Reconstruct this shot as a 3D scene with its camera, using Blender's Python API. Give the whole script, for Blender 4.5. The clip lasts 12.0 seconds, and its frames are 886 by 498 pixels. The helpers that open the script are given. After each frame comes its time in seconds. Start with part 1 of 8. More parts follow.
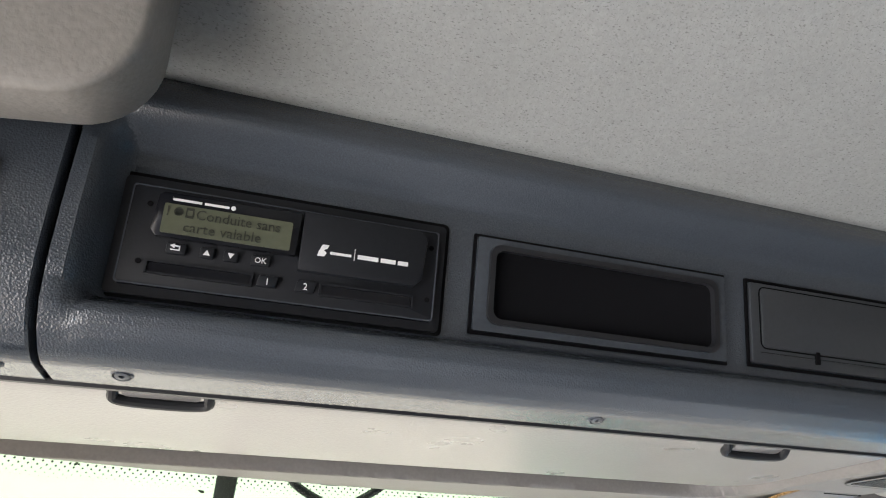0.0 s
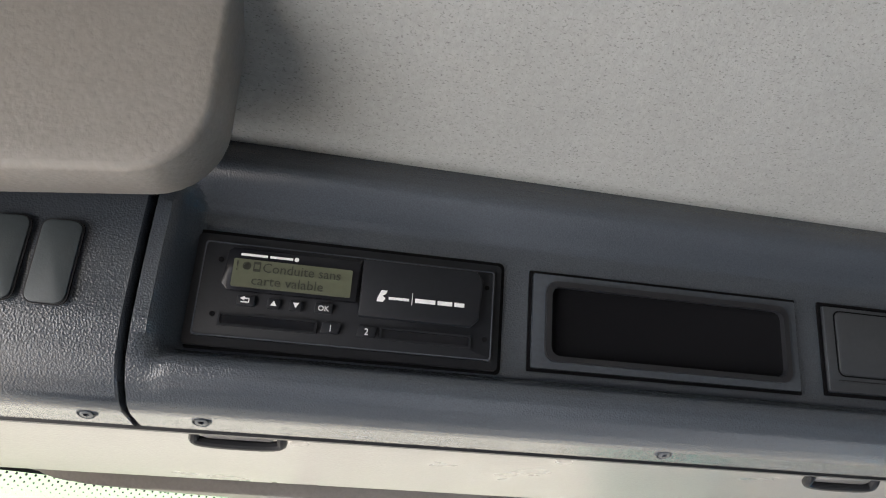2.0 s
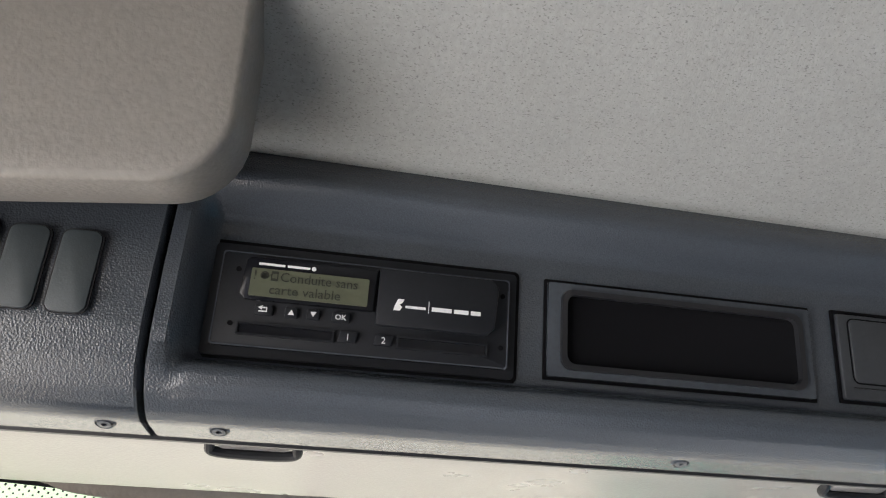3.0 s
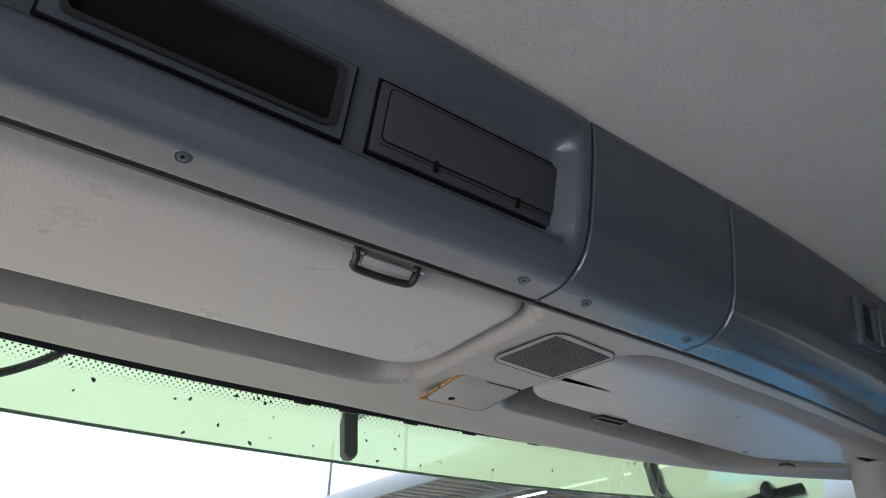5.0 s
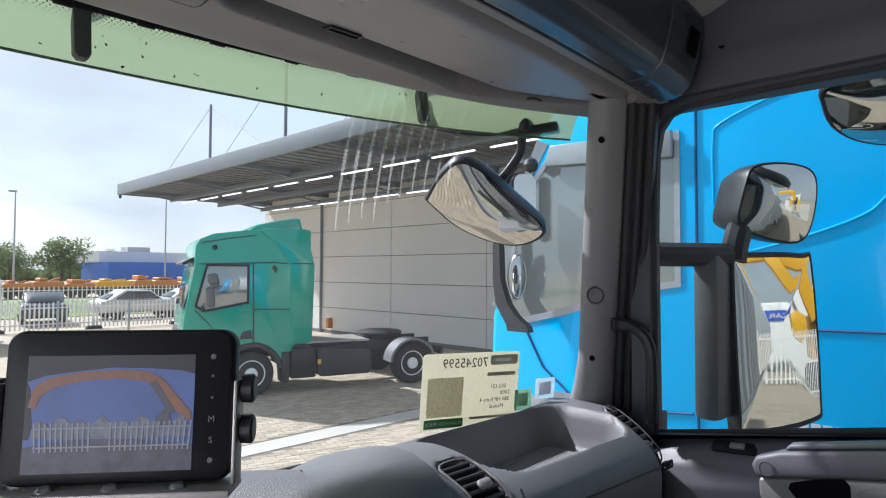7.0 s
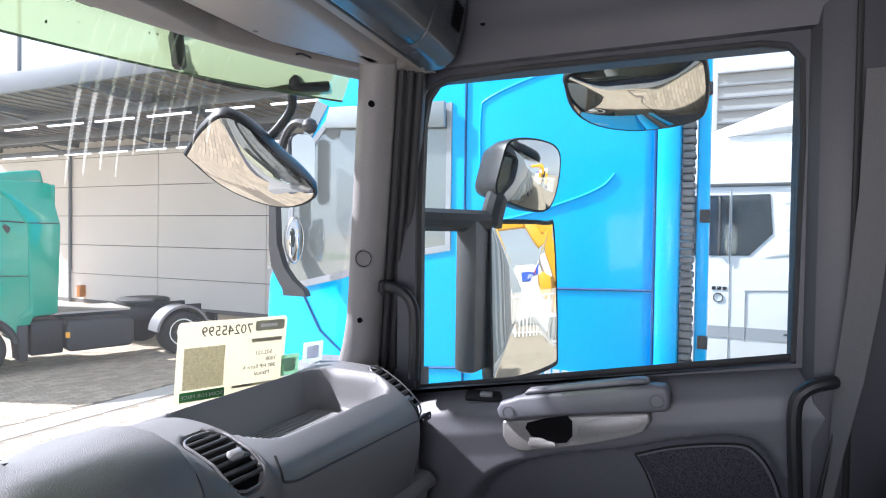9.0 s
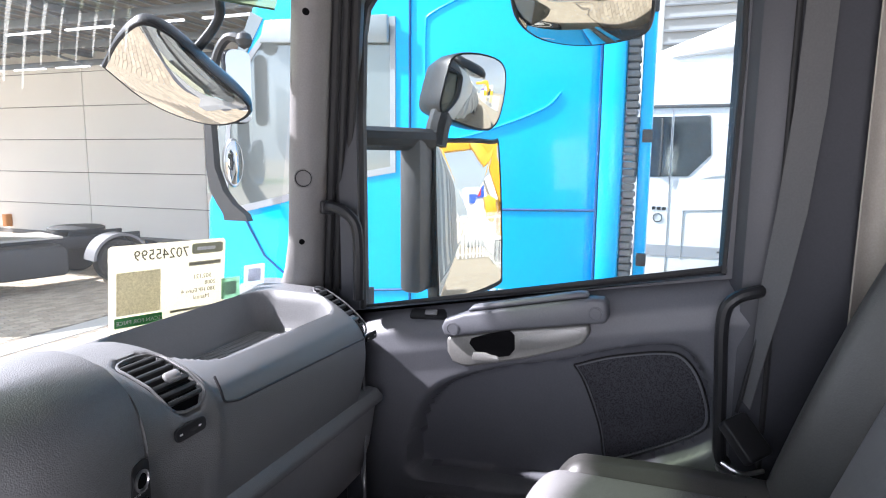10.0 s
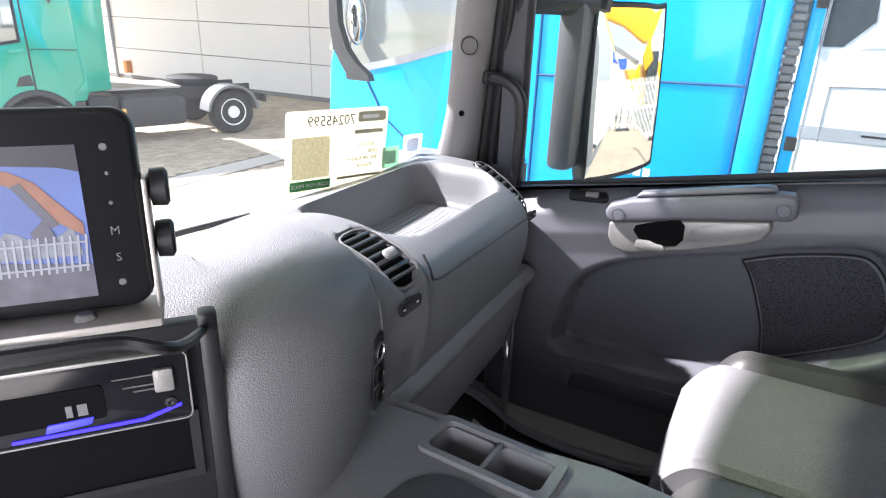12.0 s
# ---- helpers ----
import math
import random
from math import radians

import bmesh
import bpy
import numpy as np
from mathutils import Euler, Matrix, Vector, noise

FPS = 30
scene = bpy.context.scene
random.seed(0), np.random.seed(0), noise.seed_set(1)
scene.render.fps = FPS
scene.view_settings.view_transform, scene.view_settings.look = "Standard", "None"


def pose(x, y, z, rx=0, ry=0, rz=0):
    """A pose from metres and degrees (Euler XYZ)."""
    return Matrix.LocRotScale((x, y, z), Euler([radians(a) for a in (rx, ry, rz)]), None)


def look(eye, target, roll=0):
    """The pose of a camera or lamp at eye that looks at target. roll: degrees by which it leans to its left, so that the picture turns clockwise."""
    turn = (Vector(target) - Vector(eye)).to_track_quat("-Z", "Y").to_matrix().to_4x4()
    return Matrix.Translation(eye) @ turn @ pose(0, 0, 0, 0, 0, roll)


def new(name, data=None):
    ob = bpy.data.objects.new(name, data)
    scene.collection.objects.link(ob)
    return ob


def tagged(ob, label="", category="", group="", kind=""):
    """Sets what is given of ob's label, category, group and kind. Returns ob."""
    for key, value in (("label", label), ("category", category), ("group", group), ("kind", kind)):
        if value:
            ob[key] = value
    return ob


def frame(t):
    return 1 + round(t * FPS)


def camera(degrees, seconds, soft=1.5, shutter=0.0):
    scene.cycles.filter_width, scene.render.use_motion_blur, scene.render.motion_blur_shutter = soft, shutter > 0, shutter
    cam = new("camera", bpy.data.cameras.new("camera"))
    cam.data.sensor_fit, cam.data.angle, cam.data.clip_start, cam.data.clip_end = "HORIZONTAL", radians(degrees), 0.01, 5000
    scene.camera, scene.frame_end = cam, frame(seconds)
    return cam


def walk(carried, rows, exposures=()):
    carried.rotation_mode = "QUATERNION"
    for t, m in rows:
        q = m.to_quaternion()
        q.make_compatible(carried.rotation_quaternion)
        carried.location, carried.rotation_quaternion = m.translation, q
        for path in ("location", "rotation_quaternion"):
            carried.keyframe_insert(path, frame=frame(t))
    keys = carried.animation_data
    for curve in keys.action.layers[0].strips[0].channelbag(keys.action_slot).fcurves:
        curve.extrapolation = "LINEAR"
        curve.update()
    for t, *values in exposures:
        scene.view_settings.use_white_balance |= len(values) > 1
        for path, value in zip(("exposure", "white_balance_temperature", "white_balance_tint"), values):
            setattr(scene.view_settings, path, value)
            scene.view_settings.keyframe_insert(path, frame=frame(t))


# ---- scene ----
cam = camera(71.4, 12.0, 1.1)
PATH = [
    (0, (-0.524, 0.14, 1.367), (-0.02, 1.806, 2.353), 0.6),
    (0.5, (-0.516, 0.142, 1.364), (-0.204, 1.857, 2.345), 1.8),
    (1, (-0.511, 0.139, 1.365), (-0.216, 1.837, 2.38), 1.9),
    (1.5, (-0.524, 0.137, 1.373), (-0.243, 1.843, 2.378), 2.0),
    (2, (-0.521, 0.123, 1.378), (-0.232, 1.82, 2.396), 1.7),
    (2.5, (-0.53, 0.121, 1.38), (-0.259, 1.804, 2.426), 1.9),
    (2.7, (-0.531, 0.12, 1.381), (-0.258, 1.801, 2.43), 1.8),
    (4.3, (-0.478, 0.168, 1.266), (0.018, 1.773, 2.35), 2.8),
    (4.5, (-0.439, 0.158, 1.249), (0.14, 1.749, 2.313), 3.9),
    (5, (-0.345, 0.163, 1.222), (0.626, 1.567, 2.263), 0.2),
    (5.5, (-0.241, 0.148, 1.174), (0.918, 1.581, 1.952), -1.3),
    (6, (-0.194, 0.1, 1.155), (0.939, 1.672, 1.647), 0.3),
    (6.5, (-0.182, 0.043, 1.131), (0.962, 1.663, 1.393), 0.9),
    (7, (-0.173, 0.012, 1.122), (1.242, 1.424, 1.192), 0.2),
    (7.5, (-0.161, 0.003, 1.124), (1.539, 1.056, 1.143), 0.6),
    (7.7, (-0.172, 0.016, 1.128), (1.617, 0.91, 1.14), 0.8),
    (9.3, (-0.135, -0.009, 1.117), (1.683, 0.823, 1.052), 0.8),
    (9.5, (-0.13, -0.001, 1.114), (1.694, 0.813, 1.015), 0.7),
    (10, (-0.126, -0.009, 1.109), (1.733, 0.671, 0.825), 0.5),
    (10.5, (-0.107, 0.011, 1.103), (1.749, 0.534, 0.571), 0.6),
    (11, (-0.112, 0.047, 1.116), (1.706, 0.481, 0.404), 0.9),
    (11.5, (-0.155, 0.096, 1.132), (1.634, 0.633, 0.417), 1.5),
    (12, (-0.162, 0.137, 1.128), (1.482, 1.026, 0.415), 2.1),
]
walk(cam, [(t, look(eye, target, roll)) for t, eye, target, roll in PATH], exposures=[(0, 2.2, 6100, 11), (2.7, 2.2, 6150, 11), (4.3, 1.5, 5900, 13), (5, 1.6, 5800, 12), (5.5, 1.65, 5800, 12), (6, 1.0, 5950, 12), (6.5, 0.75, 5950, 13), (7, 0.8, 5950, 13), (7.5, 1.25, 5950, 13), (9.3, 1.82, 6050, 19), (10, 2.05, 6100, 18), (10.5, 2.45, 6050, 17), (11, 2.65, 6200, 17), (11.5, 2.75, 6300, 17), (12, 2.3, 6250, 17)])

# ---- world, sun, exposure ----
SUN_EL, SUN_AZ = 42.0, 345.0   # degrees above the horizon; compass bearing, +y is 0, +x is 90
world = bpy.data.worlds.new("sky")
scene.world = world
world.use_nodes = True
wn = world.node_tree.nodes
sky = wn.new("ShaderNodeTexSky")
sky.sky_type = "NISHITA"
sky.sun_disc = False
sky.sun_elevation = radians(SUN_EL)
sky.sun_rotation = radians(SUN_AZ)
sky.air_density, sky.dust_density, sky.ozone_density = 1.0, 1.2, 1.0
hsv = wn.new("ShaderNodeHueSaturation")
hsv.inputs["Saturation"].default_value = 0.8
world.node_tree.links.new(sky.outputs[0], hsv.inputs["Color"])
# thin broken cloud over the sky
tc, cloud, thin, veil = wn.new("ShaderNodeTexCoord"), wn.new("ShaderNodeTexNoise"), wn.new("ShaderNodeMapRange"), wn.new("ShaderNodeMix")
stretch = wn.new("ShaderNodeMapping")
stretch.inputs["Scale"].default_value = (1.0, 1.0, 3.0)
cloud.inputs["Scale"].default_value, cloud.inputs["Detail"].default_value, cloud.inputs["Roughness"].default_value = 2.2, 6, 0.55
thin.inputs["From Min"].default_value, thin.inputs["From Max"].default_value = 0.35, 0.65
thin.inputs["To Min"].default_value, thin.inputs["To Max"].default_value = 0.55, 1.0
veil.data_type = "RGBA"
veil.inputs[7].default_value = (3.7, 3.9, 4.2, 1)
wl = world.node_tree.links
wl.new(tc.outputs["Generated"], stretch.inputs["Vector"])
wl.new(stretch.outputs[0], cloud.inputs["Vector"])
wl.new(cloud.outputs["Fac"], thin.inputs["Value"])
wl.new(thin.outputs[0], veil.inputs[0])
wl.new(hsv.outputs[0], veil.inputs[6])
wl.new(veil.outputs[2], wn["Background"].inputs[0])
wn["Background"].inputs[1].default_value = 0.13
sun_data = bpy.data.lights.new("sun", "SUN")
sun_data.energy, sun_data.angle, sun_data.color = 4.4, radians(1.6), (1.0, 0.97, 0.94)
sun = new("sun", sun_data)
sun_dir = Vector((math.sin(radians(SUN_AZ)) * math.cos(radians(SUN_EL)), math.cos(radians(SUN_AZ)) * math.cos(radians(SUN_EL)), math.sin(radians(SUN_EL))))
sun.matrix_world = look(sun_dir * 60, (0, 0, 0))

# fill lamp added on the unseen driver's side to brighten the cab
cab_fill = bpy.data.lights.new("driver_side_fill", "AREA")
cab_fill.shape, cab_fill.size, cab_fill.size_y = "RECTANGLE", 1.0, 1.0
cab_fill.energy, cab_fill.color = 4.9, (1.0, 0.985, 0.965)
cab_fill.spread = radians(145)
cab_fill_lamp = new("driver_side_fill", cab_fill)
cab_fill_lamp.matrix_world = look((-1.12, -0.05, 0.92), (0.9, -0.30, 0.60))

# ---- materials ----


def mat(name, base, rough=0.5, metal=0.0, vary=0.12, scale=18.0, bump=0.0, bump_scale=400.0, fine=0.06, fine_scale=300.0,
        spec=0.5, coat=0.0, cells=False, tint=None, deep=0.3):
    """A surface with broad and fine variation of colour, uneven gloss and a fine relief; sizes in world metres."""
    m = bpy.data.materials.new(name)
    m.use_nodes = True
    n, l = m.node_tree.nodes, m.node_tree.links
    b = n["Principled BSDF"]
    geo = n.new("ShaderNodeNewGeometry")
    broad = n.new("ShaderNodeTexNoise")
    broad.inputs["Scale"].default_value, broad.inputs["Detail"].default_value = scale, 5
    grain = n.new("ShaderNodeTexNoise")
    grain.inputs["Scale"].default_value, grain.inputs["Detail"].default_value = fine_scale, 2
    for q in (broad, grain):
        l.new(geo.outputs["Position"], q.inputs["Vector"])
    dark = [c * (1 - vary) for c in base]
    light = [min(1, c * (1 + vary)) for c in (tint or base)]
    ramp = n.new("ShaderNodeMix")
    ramp.data_type = "RGBA"
    ramp.inputs[6].default_value, ramp.inputs[7].default_value = (*dark, 1), (*light, 1)
    l.new(broad.outputs["Fac"], ramp.inputs[0])
    mul = n.new("ShaderNodeMix")
    mul.data_type, mul.blend_type = "RGBA", "MULTIPLY"
    mul.inputs[0].default_value = 1.0
    gr = n.new("ShaderNodeMapRange")
    gr.inputs["From Min"].default_value, gr.inputs["From Max"].default_value = 0.3, 0.7
    gr.inputs["To Min"].default_value, gr.inputs["To Max"].default_value = 1 - fine, 1 + fine
    l.new(grain.outputs["Fac"], gr.inputs["Value"])
    l.new(ramp.outputs[2], mul.inputs[6])
    l.new(gr.outputs[0], mul.inputs[7])
    l.new(mul.outputs[2], b.inputs["Base Color"])
    rr = n.new("ShaderNodeMapRange")
    rr.inputs["To Min"].default_value, rr.inputs["To Max"].default_value = max(0.02, rough * 0.85), min(1, rough * 1.15)
    l.new(broad.outputs["Fac"], rr.inputs["Value"])
    l.new(rr.outputs[0], b.inputs["Roughness"])
    b.inputs["Metallic"].default_value = metal
    b.inputs["Specular IOR Level"].default_value = spec
    b.inputs["Coat Weight"].default_value = coat
    if bump:
        if cells:
            h = n.new("ShaderNodeTexVoronoi")
            h.feature = "SMOOTH_F1"
            out = h.outputs["Distance"]
        else:
            h = n.new("ShaderNodeTexNoise")
            h.inputs["Detail"].default_value = 3
            out = h.outputs["Fac"]
        h.inputs["Scale"].default_value = bump_scale
        l.new(geo.outputs["Position"], h.inputs["Vector"])
        bp = n.new("ShaderNodeBump")
        bp.inputs["Strength"].default_value, bp.inputs["Distance"].default_value = bump, deep / bump_scale
        l.new(out, bp.inputs["Height"])
        l.new(bp.outputs[0], b.inputs["Normal"])
    return m


def speckle(m, colour, scale, low, high, stretch=(1, 1, 1)):
    """Scatters small flecks of another colour over a material."""
    n, l = m.node_tree.nodes, m.node_tree.links
    b = n["Principled BSDF"]
    old = b.inputs["Base Color"].links[0].from_socket
    geo = n.new("ShaderNodeNewGeometry")
    mp = n.new("ShaderNodeMapping")
    mp.inputs["Scale"].default_value = stretch
    l.new(geo.outputs["Position"], mp.inputs["Vector"])
    t = n.new("ShaderNodeTexNoise")
    t.inputs["Scale"].default_value, t.inputs["Detail"].default_value = scale, 3
    l.new(mp.outputs[0], t.inputs["Vector"])
    r = n.new("ShaderNodeMapRange")
    r.inputs["From Min"].default_value, r.inputs["From Max"].default_value = low, high
    l.new(t.outputs["Fac"], r.inputs["Value"])
    x = n.new("ShaderNodeMix")
    x.data_type = "RGBA"
    x.inputs[7].default_value = (*colour, 1)
    l.new(r.outputs[0], x.inputs[0])
    l.new(old, x.inputs[6])
    l.new(x.outputs[2], b.inputs["Base Color"])
    return m


def glass(name, colour=(1, 1, 1), gloss=0.9, haze=0.0, ior=1.45, milk=None):
    """A thin pane: clear, with reflections that grow towards grazing angles, and a little dust."""
    m = bpy.data.materials.new(name)
    m.use_nodes = True
    n, l = m.node_tree.nodes, m.node_tree.links
    n.remove(n["Principled BSDF"])
    clear, shine, dust = n.new("ShaderNodeBsdfTransparent"), n.new("ShaderNodeBsdfGlossy"), n.new("ShaderNodeBsdfTranslucent")
    clear.inputs[0].default_value = (*colour, 1)
    shine.inputs["Roughness"].default_value = 0.01
    dust.inputs[0].default_value = (*(milk or colour), 1)
    fr = n.new("ShaderNodeFresnel")
    fr.inputs["IOR"].default_value = ior
    sc = n.new("ShaderNodeMath")
    sc.operation = "MULTIPLY"
    sc.inputs[1].default_value = gloss
    l.new(fr.outputs[0], sc.inputs[0])
    a, b = n.new("ShaderNodeMixShader"), n.new("ShaderNodeMixShader")
    l.new(sc.outputs[0], a.inputs[0])
    l.new(clear.outputs[0], a.inputs[1])
    l.new(shine.outputs[0], a.inputs[2])
    b.inputs[0].default_value = haze
    l.new(a.outputs[0], b.inputs[1])
    l.new(dust.outputs[0], b.inputs[2])
    l.new(b.outputs[0], n["Material Output"].inputs[0])
    return m


def glow(name, colour, strength, cloud=0.0, scale=60.0):
    """A lit surface; cloud makes its brightness uneven."""
    m = bpy.data.materials.new(name)
    m.use_nodes = True
    b = m.node_tree.nodes["Principled BSDF"]
    if cloud:
        n, l = m.node_tree.nodes, m.node_tree.links
        g, t, r = n.new("ShaderNodeNewGeometry"), n.new("ShaderNodeTexNoise"), n.new("ShaderNodeMapRange")
        t.inputs["Scale"].default_value, t.inputs["Detail"].default_value = scale, 6
        r.inputs["From Min"].default_value, r.inputs["From Max"].default_value = 0.3, 0.7
        r.inputs["To Min"].default_value, r.inputs["To Max"].default_value = strength * (1 - cloud), strength * (1 + cloud)
        l.new(g.outputs["Position"], t.inputs["Vector"])
        l.new(t.outputs["Fac"], r.inputs["Value"])
        l.new(r.outputs[0], b.inputs["Emission Strength"])
    b.inputs["Base Color"].default_value = (*[c * 0.3 for c in colour], 1)
    b.inputs["Emission Color"].default_value = (*colour, 1)
    b.inputs["Emission Strength"].default_value = strength
    return m


CONSOLE = mat("slate_grained_plastic", (0.050, 0.058, 0.070), 0.21, bump=0.5, bump_scale=1000, cells=True, vary=0.08, spec=0.65, deep=0.5, fine=0.16, fine_scale=1300)
CONSOLE_FINE = mat("slate_smooth_plastic", (0.052, 0.060, 0.072), 0.25, bump=0.25, bump_scale=900, vary=0.1)
SWITCH = mat("slate_switch_plastic", (0.040, 0.050, 0.056), 0.5, bump=0.2, bump_scale=900, vary=0.08)
BLACK = mat("black_plastic", (0.016, 0.0165, 0.019), 0.42, bump=0.15, bump_scale=900, spec=0.3)
GLOSS_BLACK = mat("glossy_black_plastic", (0.009, 0.0095, 0.012), 0.12, spec=0.25)
# near-black: shade of holes and recesses put into colour; also black seams, display
DARK_VOID = mat("black_and_hollow_shade", (0.004, 0.004, 0.005), 0.9, spec=0.1)
RUBBER = mat("black_rubber", (0.02, 0.02, 0.022), 0.75, bump=0.2, bump_scale=300)
HEADLINER = speckle(mat("grey_fleck_headlining", (0.32, 0.323, 0.313), 0.95, bump=0.6, bump_scale=700, vary=0.08, spec=0.1), (0.19, 0.19, 0.185), 900, 0.58, 0.70, (0.6, 1.1, 1.1))
VISOR = mat("taupe_vinyl", (0.235, 0.223, 0.217), 0.29, bump=0.25, bump_scale=500, cells=True, vary=0.08)
PANEL = mat("taupe_moulded_plastic", (0.195, 0.183, 0.175), 0.48, bump=0.2, bump_scale=700, vary=0.12)
PAD = mat("beige_leatherette", (0.235, 0.218, 0.20), 0.55, bump=0.35, bump_scale=330, vary=0.06)
DASH = mat("grey_grained_dash_plastic", (0.150, 0.153, 0.160), 0.44, bump=0.85, bump_scale=780, cells=True, vary=0.08, deep=0.45)
DASH_DARK = mat("dark_grey_dash_plastic", (0.21, 0.213, 0.225), 0.5, bump=0.3, bump_scale=700, vary=0.1)
DOOR_UP = mat("slate_door_plastic", (0.108, 0.111, 0.127), 0.5, bump=0.3, bump_scale=800, vary=0.08)
DOOR_LOW = mat("dark_door_plastic", (0.072, 0.076, 0.096), 0.58, bump=0.3, bump_scale=800, vary=0.1)
FRAME_DARK = mat("charcoal_frame_plastic", (0.042, 0.044, 0.054), 0.5, bump=0.25, bump_scale=800, vary=0.1)
PILLAR = mat("grey_pillar_plastic", (0.185, 0.18, 0.18), 0.6, bump=0.25, bump_scale=700, vary=0.08)
SILVER = mat("satin_silver_plastic", (0.24, 0.236, 0.23), 0.42, metal=0.4)
RIM = mat("pale_rim_paint", (0.70, 0.70, 0.68), 0.4, metal=0.1)
STEEL = mat("steel", (0.55, 0.55, 0.56), 0.3, metal=1.0)
FABRIC = speckle(mat("grey_moquette", (0.225, 0.222, 0.227), 0.95, bump=0.8, bump_scale=700, spec=0.1, deep=0.4, fine=0.15, fine_scale=900), (0.115, 0.115, 0.122), 800, 0.43, 0.62)
LEATHER = mat("black_leatherette", (0.060, 0.059, 0.058), 0.38, bump=0.3, bump_scale=420, cells=True)
INSET = mat("dark_inset_plastic", (0.078, 0.081, 0.097), 0.6, bump=0.2, bump_scale=900)
SPEAKER = speckle(mat("perforated_speaker_plastic", (0.06, 0.061, 0.072), 0.75, bump=0.8, bump_scale=520, cells=True, spec=0.2), (0.02, 0.02, 0.024), 480, 0.50, 0.58)
SILVER_DARK = mat("worn_satin_silver", (0.24, 0.238, 0.232), 0.45, metal=0.5)
CURTAIN = mat("greige_curtain_cloth", (0.36, 0.335, 0.30), 0.95, bump=0.3, bump_scale=600)
MAT_RUBBER = mat("black_floor_rubber", (0.045, 0.045, 0.048), 0.7, bump=0.3, bump_scale=200)
GLASS = glass("window_glass", (0.84, 0.88, 0.865), 0.4, 0.010)
DOOR_GLASS = glass("door_glass", (0.84, 0.88, 0.865), 0.06, 0.008)
GREEN_ACRYL = glass("green_tinted_acrylic", (0.20, 0.245, 0.165), 0.5, 0.40, 1.45, (0.30, 0.37, 0.22))
MIRROR = mat("mirror_glass", (0.50, 0.50, 0.48), 0.015, metal=1.0, vary=0.0, fine=0.0)
MIRROR_DIM = mat("tinted_mirror_glass", (0.56, 0.54, 0.50), 0.015, metal=1.0, vary=0.0, fine=0.0)
TACHO = mat("matt_black_plastic", (0.012, 0.013, 0.016), 0.5, bump=0.2, bump_scale=900, spec=0.2)
BLUE = mat("sky_blue_paint", (0.0, 0.44, 0.93), 0.3, vary=0.05, scale=3, coat=0.25, fine=0.02, spec=0.3)
GREEN = mat("teal_green_paint", (0.0, 0.30, 0.215), 0.16, vary=0.08, scale=2, coat=0.4, fine=0.02, spec=0.5, bump=0.05, bump_scale=2.6)
WHITE = mat("white_paint", (0.78, 0.78, 0.77), 0.35, vary=0.05, scale=2, coat=0.3)
TYRE = mat("tyre_rubber", (0.022, 0.022, 0.023), 0.8, bump=0.4, bump_scale=80)
CHASSIS = mat("dark_chassis_paint", (0.03, 0.031, 0.034), 0.55, vary=0.3)
DARK_GLASS = mat("dark_vehicle_glass", (0.03, 0.04, 0.045), 0.06, spec=0.8)
TRUCK_GLASS = mat("tinted_truck_glass", (0.27, 0.30, 0.30), 0.05, metal=0.5, spec=0.8, vary=0.25, scale=1.2)
CONCRETE = mat("pale_concrete_panel", (0.78, 0.74, 0.69), 0.85, vary=0.08, scale=0.6, bump=0.2, bump_scale=60, fine=0.04, fine_scale=40)
GALV = mat("galvanised_steel", (0.40, 0.42, 0.45), 0.5, metal=0.4, vary=0.15, scale=2)
ROOFING = mat("grey_roof_sheet", (0.22, 0.23, 0.25), 0.6, vary=0.15, scale=1)
SOFFIT = mat("weathered_timber_soffit", (0.18, 0.165, 0.15), 0.85, vary=0.25, scale=1.5)
YELLOW = mat("yellow_machine_paint", (0.72, 0.38, 0.02), 0.4, vary=0.15, scale=3)
ORANGE = mat("rusty_orange_paint", (0.50, 0.20, 0.05), 0.6, vary=0.35, scale=1)
GRASS = mat("mown_grass", (0.16, 0.22, 0.07), 0.95, vary=0.3, scale=0.4, fine=0.2, fine_scale=6)
PAPER = mat("white_sign_card", (0.78, 0.76, 0.64), 0.7, vary=0.03)
def translucent(m, share):
    """Lets part of the light through, as thin card and cloth do."""
    n, l = m.node_tree.nodes, m.node_tree.links
    p = n["Principled BSDF"]
    t, x = n.new("ShaderNodeBsdfTranslucent"), n.new("ShaderNodeMixShader")
    l.new(p.inputs["Base Color"].links[0].from_socket, t.inputs[0])
    x.inputs[0].default_value = share
    l.new(p.outputs[0], x.inputs[1])
    l.new(t.outputs[0], x.inputs[2])
    l.new(x.outputs[0], n["Material Output"].inputs[0])
    return m


translucent(PAPER, 0.6)
INK = mat("black_print", (0.03, 0.03, 0.03), 0.7)
GREY_INK = translucent(mat("grey_print", (0.46, 0.45, 0.38), 0.7), 0.5)
SIGN_INK = translucent(mat("olive_grey_print", (0.11, 0.11, 0.085), 0.7), 0.5)
GREEN_INK = translucent(mat("green_print", (0.10, 0.36, 0.14), 0.7), 0.5)
PRINT_WHITE = mat("white_print", (0.75, 0.75, 0.75), 0.6)
LCD = mat("grey_green_lcd", (0.082, 0.088, 0.058), 0.35, vary=0.04)
LCD_INK = mat("dark_lcd_segments", (0.02, 0.022, 0.015), 0.5)
RUST = mat("brown_stain", (0.38, 0.23, 0.09), 0.9, vary=0.4, scale=60)
BARK = mat("bark", (0.09, 0.07, 0.05), 0.9, vary=0.3, bump=0.5, bump_scale=20)
LEAF = translucent(mat("leaves", (0.10, 0.145, 0.055), 0.7, vary=0.4, scale=0.5, tint=(0.15, 0.20, 0.075)), 0.35)
